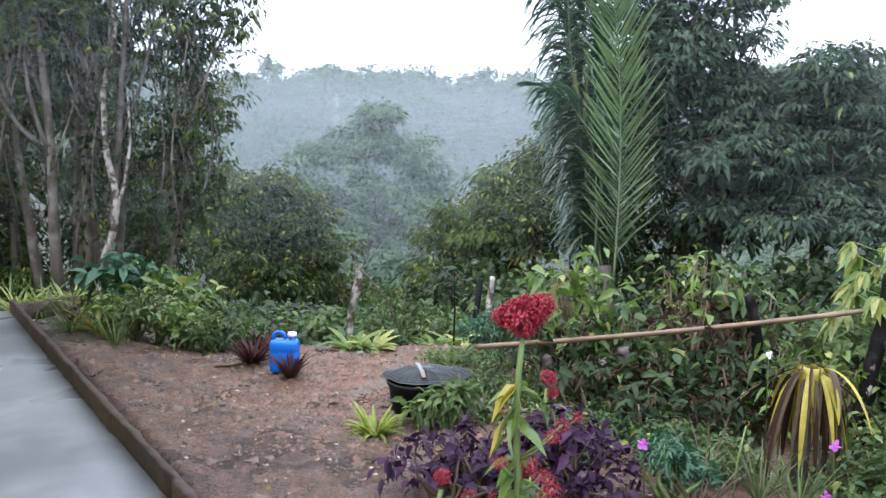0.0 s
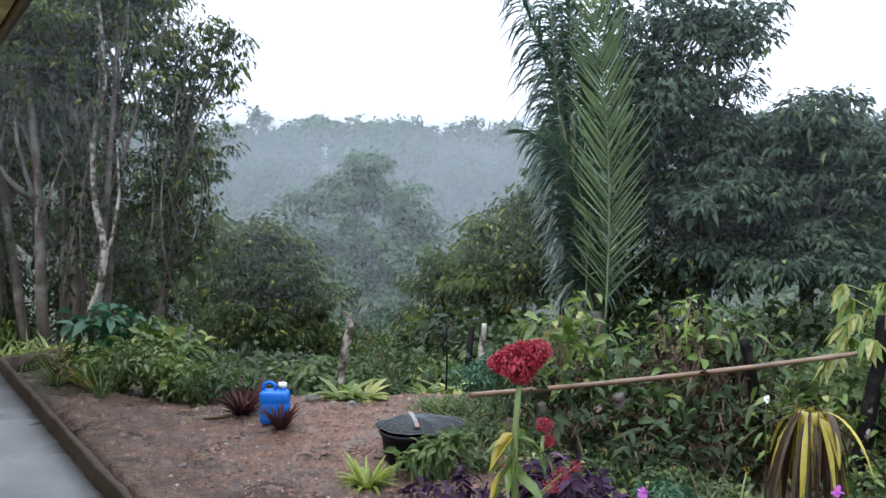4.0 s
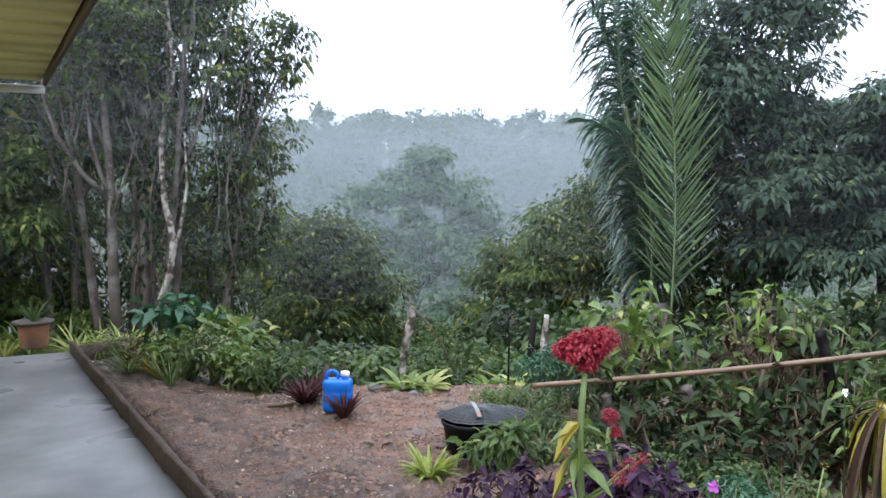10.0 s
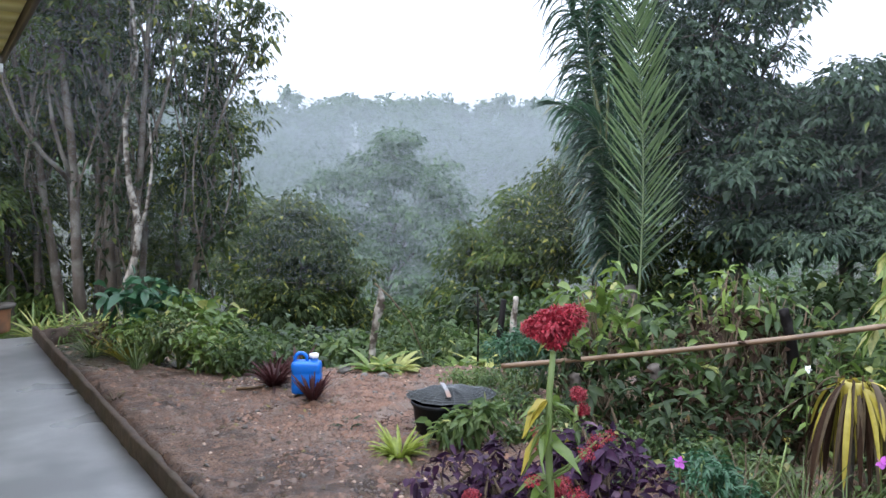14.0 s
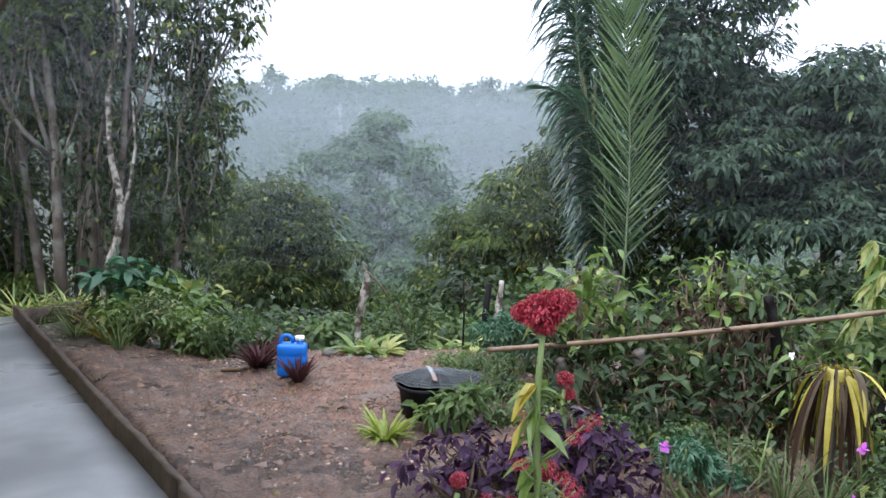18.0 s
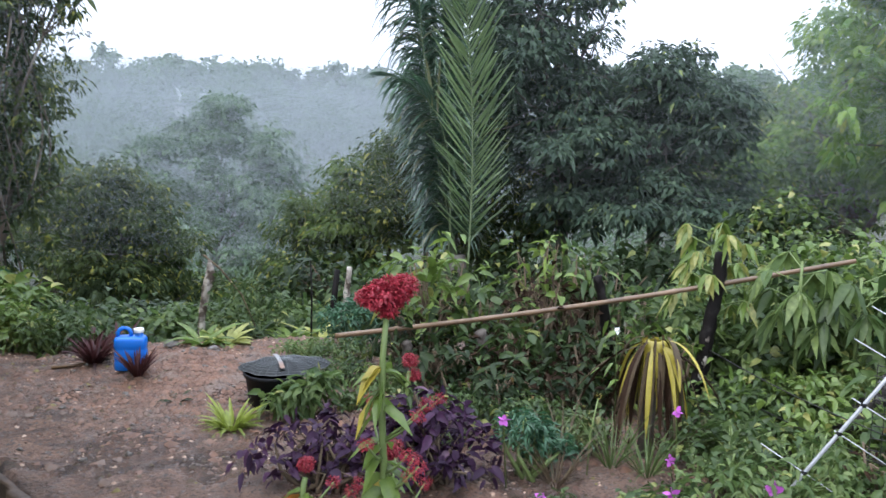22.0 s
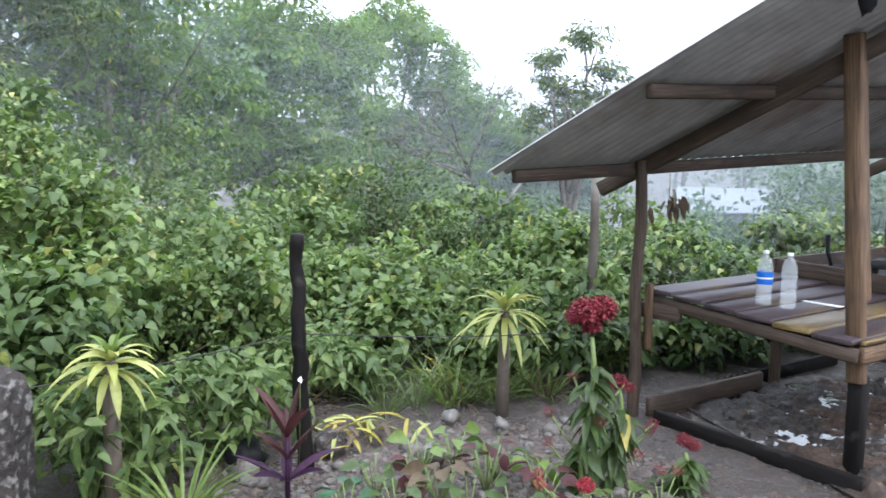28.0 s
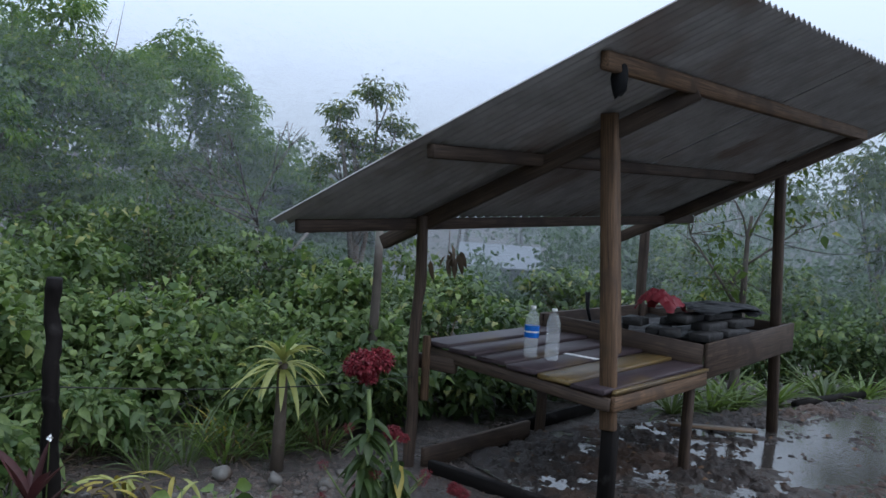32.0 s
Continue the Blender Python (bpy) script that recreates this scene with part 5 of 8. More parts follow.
# covered black tub
px0 = sown(0.33, 4.46)
tub = thing("plant_tub", "black plastic tub under a dark net cover", "tub", at=px0)
part("tub_body", Build().turned([(0.001, 0.0), (0.14, 0.0), (0.145, 0.01), (0.165, 0.16), (0.175, 0.165), (0.178, 0.185), (0.17, 0.187), (0.16, 0.17), (0.15, 0.1), (0.001, 0.1)], (0, 0, 0), 32), "black_plastic", tub, smooth=True)
cv = thing("net_cover", "dark shade-net sheet with a pale strip, over the tub", "cover", at=px0 + np.array([0, 0, 0.215]))
rsn = np.random.RandomState(8)
ra, th = np.meshgrid(np.linspace(0.0, 1.0, 14), np.linspace(0, 2 * np.pi, 49), indexing="ij")
cu = 0.06 + ra * np.cos(th) * (0.25 + 0.03 * np.sin(3 * th))
cv2 = 0.02 + ra * np.sin(th) * 0.17
cz = 0.03 * (1 - ra**2) - 0.02 * ra**6 + 0.006 * np.sin(cu * 40) * np.cos(cv2 * 37)
part("net", Build().grid(np.stack([cu, cv2, cz], -1)), "net", cv, smooth=True)
nb = Build()
for i in range(1, 14, 1):
    nb.tube(np.stack([cu[i], cv2[i], cz[i] + 0.003], -1)[::2], 0.0022, 4, False)
for j in range(0, 48, 2):
    nb.tube(np.stack([cu[:, j], cv2[:, j], cz[:, j] + 0.003], -1), 0.002, 4, False)
part("netting", nb, "wet_net", cv, kind="stuff")
sv = np.linspace(-0.15, 0.17, 12)
sb_ = np.stack([np.stack([0.02 - 0.06 * sv + dx, sv + 0.01, 0.012 + 0.026 * (1 - (sv / 0.2) ** 2)], -1) for dx in (-0.012, 0.012)])
part("strip", Build().grid(sb_), "zinc", cv, "pale plastic strip")
shrub("potted_shrub", "bright green pepper-like plant beside the tub", sown(0.46, 4.22), [((0, 0, 0.13), (0.14, 0.1, 0.07)), ((-0.09, 0, 0.09), (0.1, 0.08, 0.05)), ((0.1, 0, 0.17), (0.1, 0.08, 0.05))], "leaf_bright", 420, 60, 5, 0.085, 0.4, 0.03, 6, True, category="plant", stem="stem")

# bushes along the bed's far edge
for k, (x, y, w, h, mt, sz, cl) in enumerate([(-1.95, 6.75, 0.24, 0.38, "leaf_lime", 0.07, 90), (-1.62, 6.6, 0.24, 0.46, "grass", 0.06, 130), (-1.35, 6.35, 0.2, 0.36, "leaf_lime", 0.075, 80), (-2.05, 7.2, 0.34, 0.72, "fern", 0.2, 34), (-1.55, 7.0, 0.3, 0.68, "leaf_lime", 0.14, 60), (-1.1, 6.2, 0.2, 0.28, "leaf_mid", 0.06, 80), (-2.35, 7.25, 0.2, 0.28, "dry_leaf", 0.06, 60), (-1.2, 6.8, 0.28, 0.45, "leaf_mid", 0.07, 120), (-0.9, 6.9, 0.28, 0.3, "leaf_mid", 0.06, 100), (0.35, 6.6, 0.3, 0.5, "leaf_mid", 0.055, 100), (0.2, 6.3, 0.25, 0.2, "leaf_mid", 0.05, 80)] ):
    shrub("garden_shrub", "wet leafy garden shrub at the bed's edge", sown(x, y), [((0, 0, h * 0.55), (w * 0.8, w * 0.8, h * 0.35)), ((w * 0.4, 0, h * 0.4), (w * 0.6, w * 0.6, h * 0.3)), ((-w * 0.4, 0.05, h * 0.75), (w * 0.55, w * 0.55, h * 0.25))], mt, 430 + k, cl, 6, sz, 0.45, 0.07, 7, True, "shrubs along the bed", stem="stem")
# tall slender daisy-like sprays among them
for k, (x, y) in enumerate([(-1.15, 6.45), (-1.05, 6.4), (-1.9, 6.3)]):
    tuft("grass_tuft", "feathery pale grass tuft", sown(x, y), "grass", 36, 0.4, 0.008, 450 + k, (1.2, 3.0), 0.5, "grass", "grass tufts of the bed")
for k, (x, y) in enumerate([(-2.45, 6.95), (-2.3, 7.1), (-2.6, 7.45), (-2.15, 6.8)]):
    tuft("grass_tuft", "yellowing grass tuft by the kerb", sown(x, y), "yellow_leaf" if k % 2 else "grass", 36, 0.32, 0.012, 455 + k, (0.9, 2.6), 0.6, "grass", "grass tufts of the bed")
for k, (x, y) in enumerate([(-3.4, 8.3), (-3.15, 8.2), (-2.9, 8.15), (-4.2, 8.35), (-4.5, 8.5), (-4.05, 8.6), (-3.0, 8.5), (-4.8, 8.3), (-3.6, 8.5), (-2.7, 8.3)]):
    tuft("spider_plant", "striped pale green spider plant at the slab's end", sown(x, y), "cream_leaf" if k % 3 == 0 else "leaf_lime", 54, 0.5, 0.02, 460 + k, (0.5, 2.2), 0.7, group="spider plants at the slab's end")
# terracotta planter on the slab's end
pl = thing("planter", "terracotta planter holding a thin-leaved plant", "planter", at=(-3.78, 8.12, 0.0))
part("pot_body", Build().turned([(0.001, 0.0), (0.12, 0.0), (0.13, 0.02), (0.14, 0.2), (0.15, 0.215), (0.155, 0.24), (0.145, 0.25), (0.13, 0.23), (0.001, 0.22)], (0, 0, 0), 24), "terracotta", pl, smooth=True)
part("rim", Build().turned([(0.148, 0.24), (0.19, 0.245), (0.195, 0.27), (0.14, 0.275), (0.001, 0.26)], (0, 0, 0), 24), "dark_bark", pl, "dark soil-stained rim", True)
part("leaf", Build().blades(np.zeros((16, 3)) + [0, 0, 0.25], ring(16, np.random.RandomState(3), (0.8, 3)), 0.35, 0.02, 0.5), "leaf_mid", pl)

for k, (x, y, w, h, mt) in enumerate([(0.72, 4.75, 0.14, 0.14, "leaf_mid"), (0.95, 4.5, 0.16, 0.16, "leaf_bright"), (1.0, 4.1, 0.15, 0.14, "grass"), (1.25, 3.9, 0.15, 0.18, "leaf_mid"), (0.85, 5.1, 0.16, 0.15, "leaf_mid"), (1.2, 4.95, 0.18, 0.22, "leaf_dark"), (0.75, 4.3, 0.1, 0.08, "grass"), (1.5, 3.85, 0.14, 0.2, "leaf_dark"), (0.6, 5.3, 0.15, 0.12, "leaf_bright"), (1.1, 3.7, 0.1, 0.1, "grass")]):
    shrub("weed", "low wet weeds creeping over the soil beside the tub", sown(x, y), [((0, 0, h * 0.5), (w, w, h * 0.45)), ((w * 0.6, 0, h * 0.4), (w * 0.7, w * 0.7, h * 0.4))], mt, 1600 + k, 60, 6, 0.04, 0.45, 0.04, 9, True, "weeds beside the tub", stem="stem", category="plant")
# old posts at the brink
sn = thing("snag", "pale broken dead trunk wrapped in creeper", "dead tree", at=sown(-0.08, 6.05))
part("trunk", rough_pole([(0, 0, -0.1), (0.01, 0, 0.18), (0.04, 0, 0.38), (0.08, 0.0, 0.52), (0.07, 0, 0.62)], [0.028, 0.024, 0.03, 0.034, 0.01], 31, 0.2), "white_wood", sn, smooth=True)
part("twig", Build().tube([(0.03, 0, 0.66), (0.15, 0, 0.55), (0.3, 0, 0.35), (0.4, 0, 0.1)], [0.008, 0.007, 0.006, 0.004], 5), "twig", sn)
rs_ = np.random.RandomState(470)
part("creeper", Build().leaves(np.stack([rs_.uniform(-0.05, 0.4, 90), rs_.normal(size=90) * 0.06, rs_.uniform(0.0, 0.6, 90)], -1), rs_.normal(size=(90, 3)), 0.06, 0.03, rs=rs_), "leaf_mid", sn)
fp = thing("post", "pale weathered wooden post leaning at the brink", "post", at=sown(1.07, 6.74))
part("shaft", rough_pole([(0, 0, -0.3), (0.02, 0, 0.0), (0.05, 0, 0.3), (0.09, 0, 0.68)], [0.034, 0.032, 0.033, 0.022], 32, 0.2), "white_wood", fp, smooth=True)
fp = thing("post", "dark wooden post leaning beside the pale one", "post", at=sown(1.0, 6.85))
part("shaft", Build().tube([(0, 0, -0.3), (0.03, 0, 0.3), (0.07, 0, 0.66)], [0.03, 0.03, 0.025], 8), "black_wood", fp, smooth=True)
fp = thing("stake", "thin dark stake stuck in the ground", "stake", at=sown(0.74, 6.1))
part("shaft", Build().tube([(0, 0, -0.2), (0.01, 0, 0.3), (0.0, 0, 0.62)], [0.009, 0.008, 0.006], 6), "black_wood", fp)
shrub("fern_bush", "finely cut deep green fern-like bush", sown(0.98, 5.6), [((0, 0, 0.22), (0.2, 0.18, 0.12)), ((0.05, 0, 0.12), (0.22, 0.18, 0.08))], "fern", 480, 170, 9, 0.05, 0.3, 0.04, 8, False, category="fern", stem="stem")


def bloom(b, centre, r, n, rs, squash=0.8):
    """A ruffled flower head of many small curled lobes."""
    d = unit(rs.normal(size=(n, 3)))
    d[:, 2] = d[:, 2] * squash
    P = np.asarray(centre) + d * r * rs.uniform(0.45, 0.95, (n, 1))
    b.leaves(P, d + rs.normal(size=(n, 3)) * 0.7, r * 0.26, r * 0.12, 0.5, 0.2, "mid", rs)


def celosia(label, at, tall, seed, head, mat, leaf="leaf_mid", side=5, lean=(0.0, 0.0)):
    rs = np.random.RandomState(seed)
    t = thing("celosia", label, "flower", at=at)
    g = np.linspace(0, 1, 8)[:, None]
    line = np.concatenate([np.array(lean) * g + 0.015 * np.sin(g * 6), tall * g - 0.03], 1)
    part("stem", Build().tube(line, 0.013 * (1.3 - 0.5 * g[:, 0]), 7), "stem", t, smooth=True)
    hb = Build()
    for dx, dy, dz, r in head:
        bloom(hb, (lean[0] + dx, lean[1] + dy, tall + dz), r, int(19000 * r), rs)
    part("flower", hb, mat, t, "ruffled velvety flower head")
    n = 34 if mat == "red" else 64
    f = rs.uniform(0.06, 0.86, n)
    P = np.stack([np.interp(f, g[:, 0], line[:, i]) for i in range(3)], -1)
    D = np.concatenate([ring(n, rs, (-0.3, 0.5))], 0)
    for i in range(n):
        part("leaf", Build().leaves(P[i : i + 1], D[i : i + 1] - [0, 0, 0.9 - 0.8 * f[i]], 0.14 - 0.03 * f[i], 0.066 - 0.02 * f[i], 0.15, 0.5, True, rs), leaf, t)
    for i in range(5 if mat == "red" else 1):
        part("old_leaf", Build().leaves(P[i : i + 1] + [0, 0, 0.02], -D[i : i + 1] - [0, 0, 0.6], 0.14, 0.062, 0.2, 0.6, True, rs), "orange_leaf" if i % 4 == 1 else "yellow_leaf", t, "yellowing lower leaf")
    for i in range(side):
        a, k = rs.uniform(0, 6.3), rs.uniform(0.1, 0.55)
        p0 = np.array([np.interp(k, g[:, 0], line[:, j]) for j in range(3)])
        p1 = p0 + np.array([math.cos(a), math.sin(a), 0.9]) * rs.uniform(0.1, 0.2)
        sd = part("side_stem", Build().tube([p0, (p0 + p1) / 2 + [0, 0, -0.01], p1], [0.006, 0.005, 0.004], 5), "stem", t)
        ff = Build()
        bloom(ff, p1, 0.032, 170, rs)
        part("side_flower", ff, mat, sd)
    return t


celosia("tall celosia with a large crimson cockscomb flower", sown(0.53, 2.6), 0.91, 500, [(-0.025, 0, 0.055, 0.064), (0.06, 0, 0.085, 0.05), (-0.07, 0.01, 0.045, 0.042), (0.0, 0, 0.012, 0.048), (0.03, 0, 0.05, 0.05), (0.01, 0, 0.09, 0.042)], "red", "leaf_lime", 9, (0.02, 0.0))
celosia("small side celosia with crimson heads", sown(0.6, 2.75), 0.35, 501, [(0, 0, 0.02, 0.04)], "red", "leaf_lime", 6)
celosia("crimson celosia behind the purple bush", sown(0.83, 3.35), 0.52, 502, [(0, 0, 0.02, 0.04), (0.02, 0, -0.05, 0.035)], "red", "leaf_mid", 4)
celosia("small crimson celosia under the tall one", sown(0.3, 2.8), 0.28, 503, [(0, 0, 0.02, 0.035)], "red", "leaf_lime", 4)

# purple bush
shrub("purple_shrub", "purple-black leaved garden bush on bare soil", sown(0.42, 3.32), [((0, 0, 0.2), (0.17, 0.15, 0.1)), ((-0.2, 0.05, 0.12), (0.16, 0.14, 0.07)), ((0.12, 0, 0.12), (0.16, 0.14, 0.08)), ((0.05, -0.1, 0.08), (0.2, 0.14, 0.05))], "purple", 510, 66, 6, 0.066, 0.55, 0.035, 22, True, "purple bushes", stem="twig")
shrub("purple_shrub", "taller purple-black leaved bush on bare soil", sown(0.9, 3.25), [((0, 0, 0.27), (0.18, 0.16, 0.13)), ((0.17, 0, 0.15), (0.17, 0.14, 0.09)), ((-0.12, 0, 0.2), (0.15, 0.15, 0.1)), ((0.0, -0.12, 0.1), (0.24, 0.14, 0.07))], "purple", 511, 104, 6, 0.066, 0.55, 0.035, 26, True, "purple bushes", stem="twig")
# feathery plant and magenta flowers
shrub("feathery_plant", "feathery blue-green plant beside the purple bush", sown(1.32, 3.15), [((0, 0, 0.2), (0.1, 0.1, 0.08)), ((0.1, 0, 0.13), (0.1, 0.1, 0.06))], "fern", 512, 110, 8, 0.045, 0.28, 0.03, 8, False, category="plant", stem="stem")


def petals(name, label, centre, r, mat, seed, facing, group):
    rs = np.random.RandomState(seed)
    t = thing(name, label, "flower", group, centre)
    f = unit(np.asarray(facing, float))
    a = np.cross(f, [0, 0, 1.0])
    a = unit(a)
    c = np.cross(a, f)
    ang = np.arange(5) * 2 * np.pi / 5 + rs.uniform(0, 1)
    D = np.cos(ang)[:, None] * a + np.sin(ang)[:, None] * c + 0.15 * f
    for i in range(5):
        part("petal", Build().leaves(np.zeros((1, 3)), D[i : i + 1], r, r * 0.95, 0.05, 0.0, True, rs), mat, t)
    gz = -centre[2] + ground_z(centre[0], centre[1])
    part("stalk", Build().tube([(0, 0, 0), -f * 0.03 + [0, 0, -0.03], (0.02 - f[0] * 0.06, -f[1] * 0.06, gz)], [0.003, 0.003, 0.004], 5), "stem", t)
    return t


for k, (x, y, z, s) in enumerate([(1.13, 2.95, 0.46, 0.035), (1.95, 2.95, 0.43, 0.032), (2.1, 2.48, 0.26, 0.04), (1.73, 2.62, 0.22, 0.035), (1.22, 2.75, 0.2, 0.035), (2.35, 2.3, 0.21, 0.035), (1.9, 2.9, 0.23, 0.028)]):
    petals("periwinkle_flower", "five-petalled magenta flower on a thin stalk", np.array([x, y, z]), s, "pink", 520 + k, (-x, -y, 0.8), "magenta flowers")
petals("white_flower", "small white five-petalled flower", np.array([1.86, 3.35, 0.71]), 0.018, "white_plastic", 530, (-1, -2, 0.5), "white flowers")
petals("white_flower", "small white flower by the black post", np.array([3.86, -0.44, 0.52]), 0.018, "white_plastic", 531, (-1, 0.1, 0.5), "white flowers")
yf = thing("yellow_flower", "yellow button flower on a long stalk", "flower", at=sown(1.6, 3.1))
part("stalk", Build().tube([(0, 0, -0.02), (0.01, 0, 0.2), (0.04, 0, 0.36)], 0.004, 5), "stem", yf)
yb = Build()
bloom(yb, (0.04, 0, 0.37), 0.02, 60, np.random.RandomState(532))
part("flower", yb, "yellow_leaf", yf)
rsq = np.random.RandomState(44)
for k, (x, y, w, h, mt, sz) in enumerate([(2.0, 2.6, 0.3, 0.22, "leaf_bright", 0.06), (1.72, 2.66, 0.16, 0.11, "leaf_mid", 0.05), (2.3, 2.35, 0.25, 0.2, "leaf_bright", 0.06), (1.24, 2.68, 0.12, 0.09, "leaf_mid", 0.045), (2.2, 2.95, 0.3, 0.3, "leaf_mid", 0.06), (2.5, 2.7, 0.3, 0.32, "leaf_bright", 0.06), (1.7, 3.45, 0.16, 0.16, "grass", 0.06), (1.5, 3.62, 0.2, 0.2, "leaf_mid", 0.06), (2.75, 2.4, 0.3, 0.3, "leaf_mid", 0.06)]):
    shrub("periwinkle", "low wet periwinkle plant with small oval leaves", sown(x, y), [((0, 0, h * 0.5), (w * 0.8, w * 0.8, h * 0.4)), ((w * 0.4, 0, h * 0.6), (w * 0.5, w * 0.5, h * 0.4))], mt, 540 + k, 60, 6, sz, 0.45, 0.04, 8, True, "low plants by the fence", stem="stem", category="plant")
for k, (x, y) in enumerate([(1.45, 3.25), (1.6, 3.35), (1.75, 3.15), (1.4, 3.0), (1.85, 3.0), (2.1, 3.2)]):
    tuft("grass_tuft", "thin straw-coloured grass tuft", sown(x, y), "dry_leaf" if k % 2 else "grass", 45, 0.32, 0.007, 560 + k, (1.0, 3.0), 0.5, "grass", "grass tufts by the fence")

# ---- bamboo rail, posts and the bushes on them ----
BA, BB = np.array([0.72, 4.75, 0.40]), np.array([3.25, 3.35, 1.02])
rail = thing("bamboo_rail", "long dry bamboo pole tied across the fence posts", "rail", at=tuple(BA))
ln_ = BB - BA
g = np.linspace(0, 1, 80)
knot = 0.0165 + 0.003 * np.exp(-(((g * 11) % 1 - 0.5) * 14) ** 2)
part("pole", Build().tube(ln_ * g[:, None] + np.stack([0 * g, 0 * g, -0.03 * np.sin(np.pi * g)], -1), knot * (1 - 0.2 * g), 10), "bamboo", rail, smooth=True)


def old_post(label, base, top, r, mat, seed, patches=0):
    t = thing("fence_post", label, "post", "fence posts", base)
    rs = np.random.RandomState(seed)
    d = np.asarray(top, float) - base
    f = np.linspace(0, 1, 10)[:, None]
    pts = d * f + rs.normal(size=(10, 3)) * r * 0.22
    pts[0] -= d * 0.1
    part("shaft", rough_pole(pts, r * (1.1 - 0.25 * f[:, 0]), seed), mat, t, smooth=True)
    side = unit(np.array([-base[0], -base[1], 0]))
    for i in range(patches):
        q = np.array([np.interp(0.3 + 0.1 * i, f[:, 0], pts[:, j]) for j in range(3)])
        part("paint_patch", rough_pole([q + side * r * 0.75 - [0, 0, 0.03 + 0.03 * rs.rand()], q + side * r * 0.8, q + side * r * 0.75 + [0, 0, 0.03 + 0.03 * rs.rand()]], [0.004, 0.013 + 0.008 * rs.rand(), 0.004], 5 + i, 0.3, 7, 8), "white_wood", t, "flaking white paint")
    return t


old_post("black fence post with flaking white paint, bamboo resting on it", sown(2.55, 3.72), (2.66, 3.66, 1.03), 0.04, "black_wood", 601, 3)
old_post("black fence post leaning behind the rail", sown(2.3, 4.1), (2.12, 4.05, 0.84), 0.03, "black_wood", 602)
old_post("rough dark post standing under the rail", sown(1.55, 4.3), (1.5, 4.28, 0.5), 0.035, "dark_bark", 603)
old_post("rough dark post under the leafy rail", sown(1.12, 4.5), (1.1, 4.5, 0.41), 0.035, "dark_bark", 604)
for k, (x, y, w, h, mt, sz) in enumerate([(1.38, 4.75, 0.22, 0.84, "leaf_lime", 0.12), (1.7, 4.65, 0.24, 0.6, "leaf_mid", 0.12), (2.0, 4.55, 0.3, 0.92, "leaf_lime", 0.11), (2.3, 4.5, 0.26, 0.84, "leaf_mid", 0.11), (1.2, 4.65, 0.25, 0.5, "leaf_dark", 0.1), (1.72, 4.22, 0.2, 0.4, "leaf_mid", 0.13), (2.05, 4.15, 0.25, 0.45, "leaf_dark", 0.1), (1.9, 3.9, 0.2, 0.3, "leaf_dark", 0.09), (2.3, 4.0, 0.22, 0.5, "leaf_mid", 0.1), (1.5, 4.0, 0.2, 0.26, "leaf_dark", 0.09), (1.3, 4.3, 0.25, 0.35, "leaf_dark", 0.1), (2.6, 4.4, 0.3, 0.6, "leaf_mid", 0.1), (2.4, 3.85, 0.25, 0.5, "leaf_lime", 0.09)]):
    shrub("rail_shrub", "leafy coffee-like bush with broad drooping leaves over the rail", sown(x, y), [((0, 0, h * 0.8), (w * 0.8, w * 0.7, h * 0.2)), ((w * 0.35, 0, h * 0.55), (w * 0.7, w * 0.6, h * 0.25)), ((-w * 0.35, 0, h * 0.5), (w * 0.7, w * 0.6, h * 0.3)), ((0, 0, h * 0.25), (w * 0.7, w * 0.6, h * 0.2))], mt, 610 + k, 46, 5, sz * 0.92, 0.42, 0.08, 20, True, "bushes along the rail", sag=0.2)
for k, (x, y, h) in enumerate([(2.0, 4.4, 0.8), (2.2, 4.1, 0.5), (1.6, 4.2, 0.35), (1.85, 3.95, 0.3)]):
    shrub("dead_brush", "tangle of brown dead leaves and twigs", sown(x, y), [((0, 0, h * 0.6), (0.22, 0.2, h * 0.3))], "dead_leaf", 630 + k, 26, 5, 0.075, 0.4, 0.07, 12, False, "dead brush on the fence")

# withered yucca on its post
yu = thing("withered_yucca", "withered yucca with hanging yellow and brown leaves", "plant", at=sown(2.0, 3.28))
rs_ = np.random.RandomState(640)
part("trunk", Build().tube([(0, 0, -0.05), (0.01, 0, 0.25), (0.03, 0, 0.5)], [0.04, 0.036, 0.05], 9), "dark_bark", yu, smooth=True)
for i, (mt, flare, ln) in enumerate((("dead_leaf", 0.4, 0.5), ("dry_leaf", 0.55, 0.5), ("yellow_leaf", 0.5, 0.44), ("dead_leaf", 0.3, 0.54), ("yellow_leaf", 0.3, 0.52), ("dry_leaf", 0.35, 0.5))):
    D = ring(13, rs_, (0.0, 0.3), i * 0.4)
    for j in range(13):
        f_ = flare * rs_.uniform(0.3, 0.95)
        part("leaf", Build().blades(D[j : j + 1] * [0.06, 0.06, 0.05] + [0.03, 0, 0.53 + 0.012 * i], D[j : j + 1] * [f_, f_, 0.3] + [rs_.normal() * 0.06, rs_.normal() * 0.06, rs_.uniform(-0.75, 0.02)], ln * rs_.uniform(0.5, 1.1), rs_.uniform(0.014, 0.034), rs_.uniform(0.9, 2.4), 9, 0.25, rs_), mt, yu)
part("leaf_band", Build().turned([(0.05, 0.5), (0.062, 0.52), (0.064, 0.55), (0.05, 0.575), (0.03, 0.58)], (0.03, 0, 0), 14), "yellow_leaf", yu, "dry leaf bases at the crown", True)
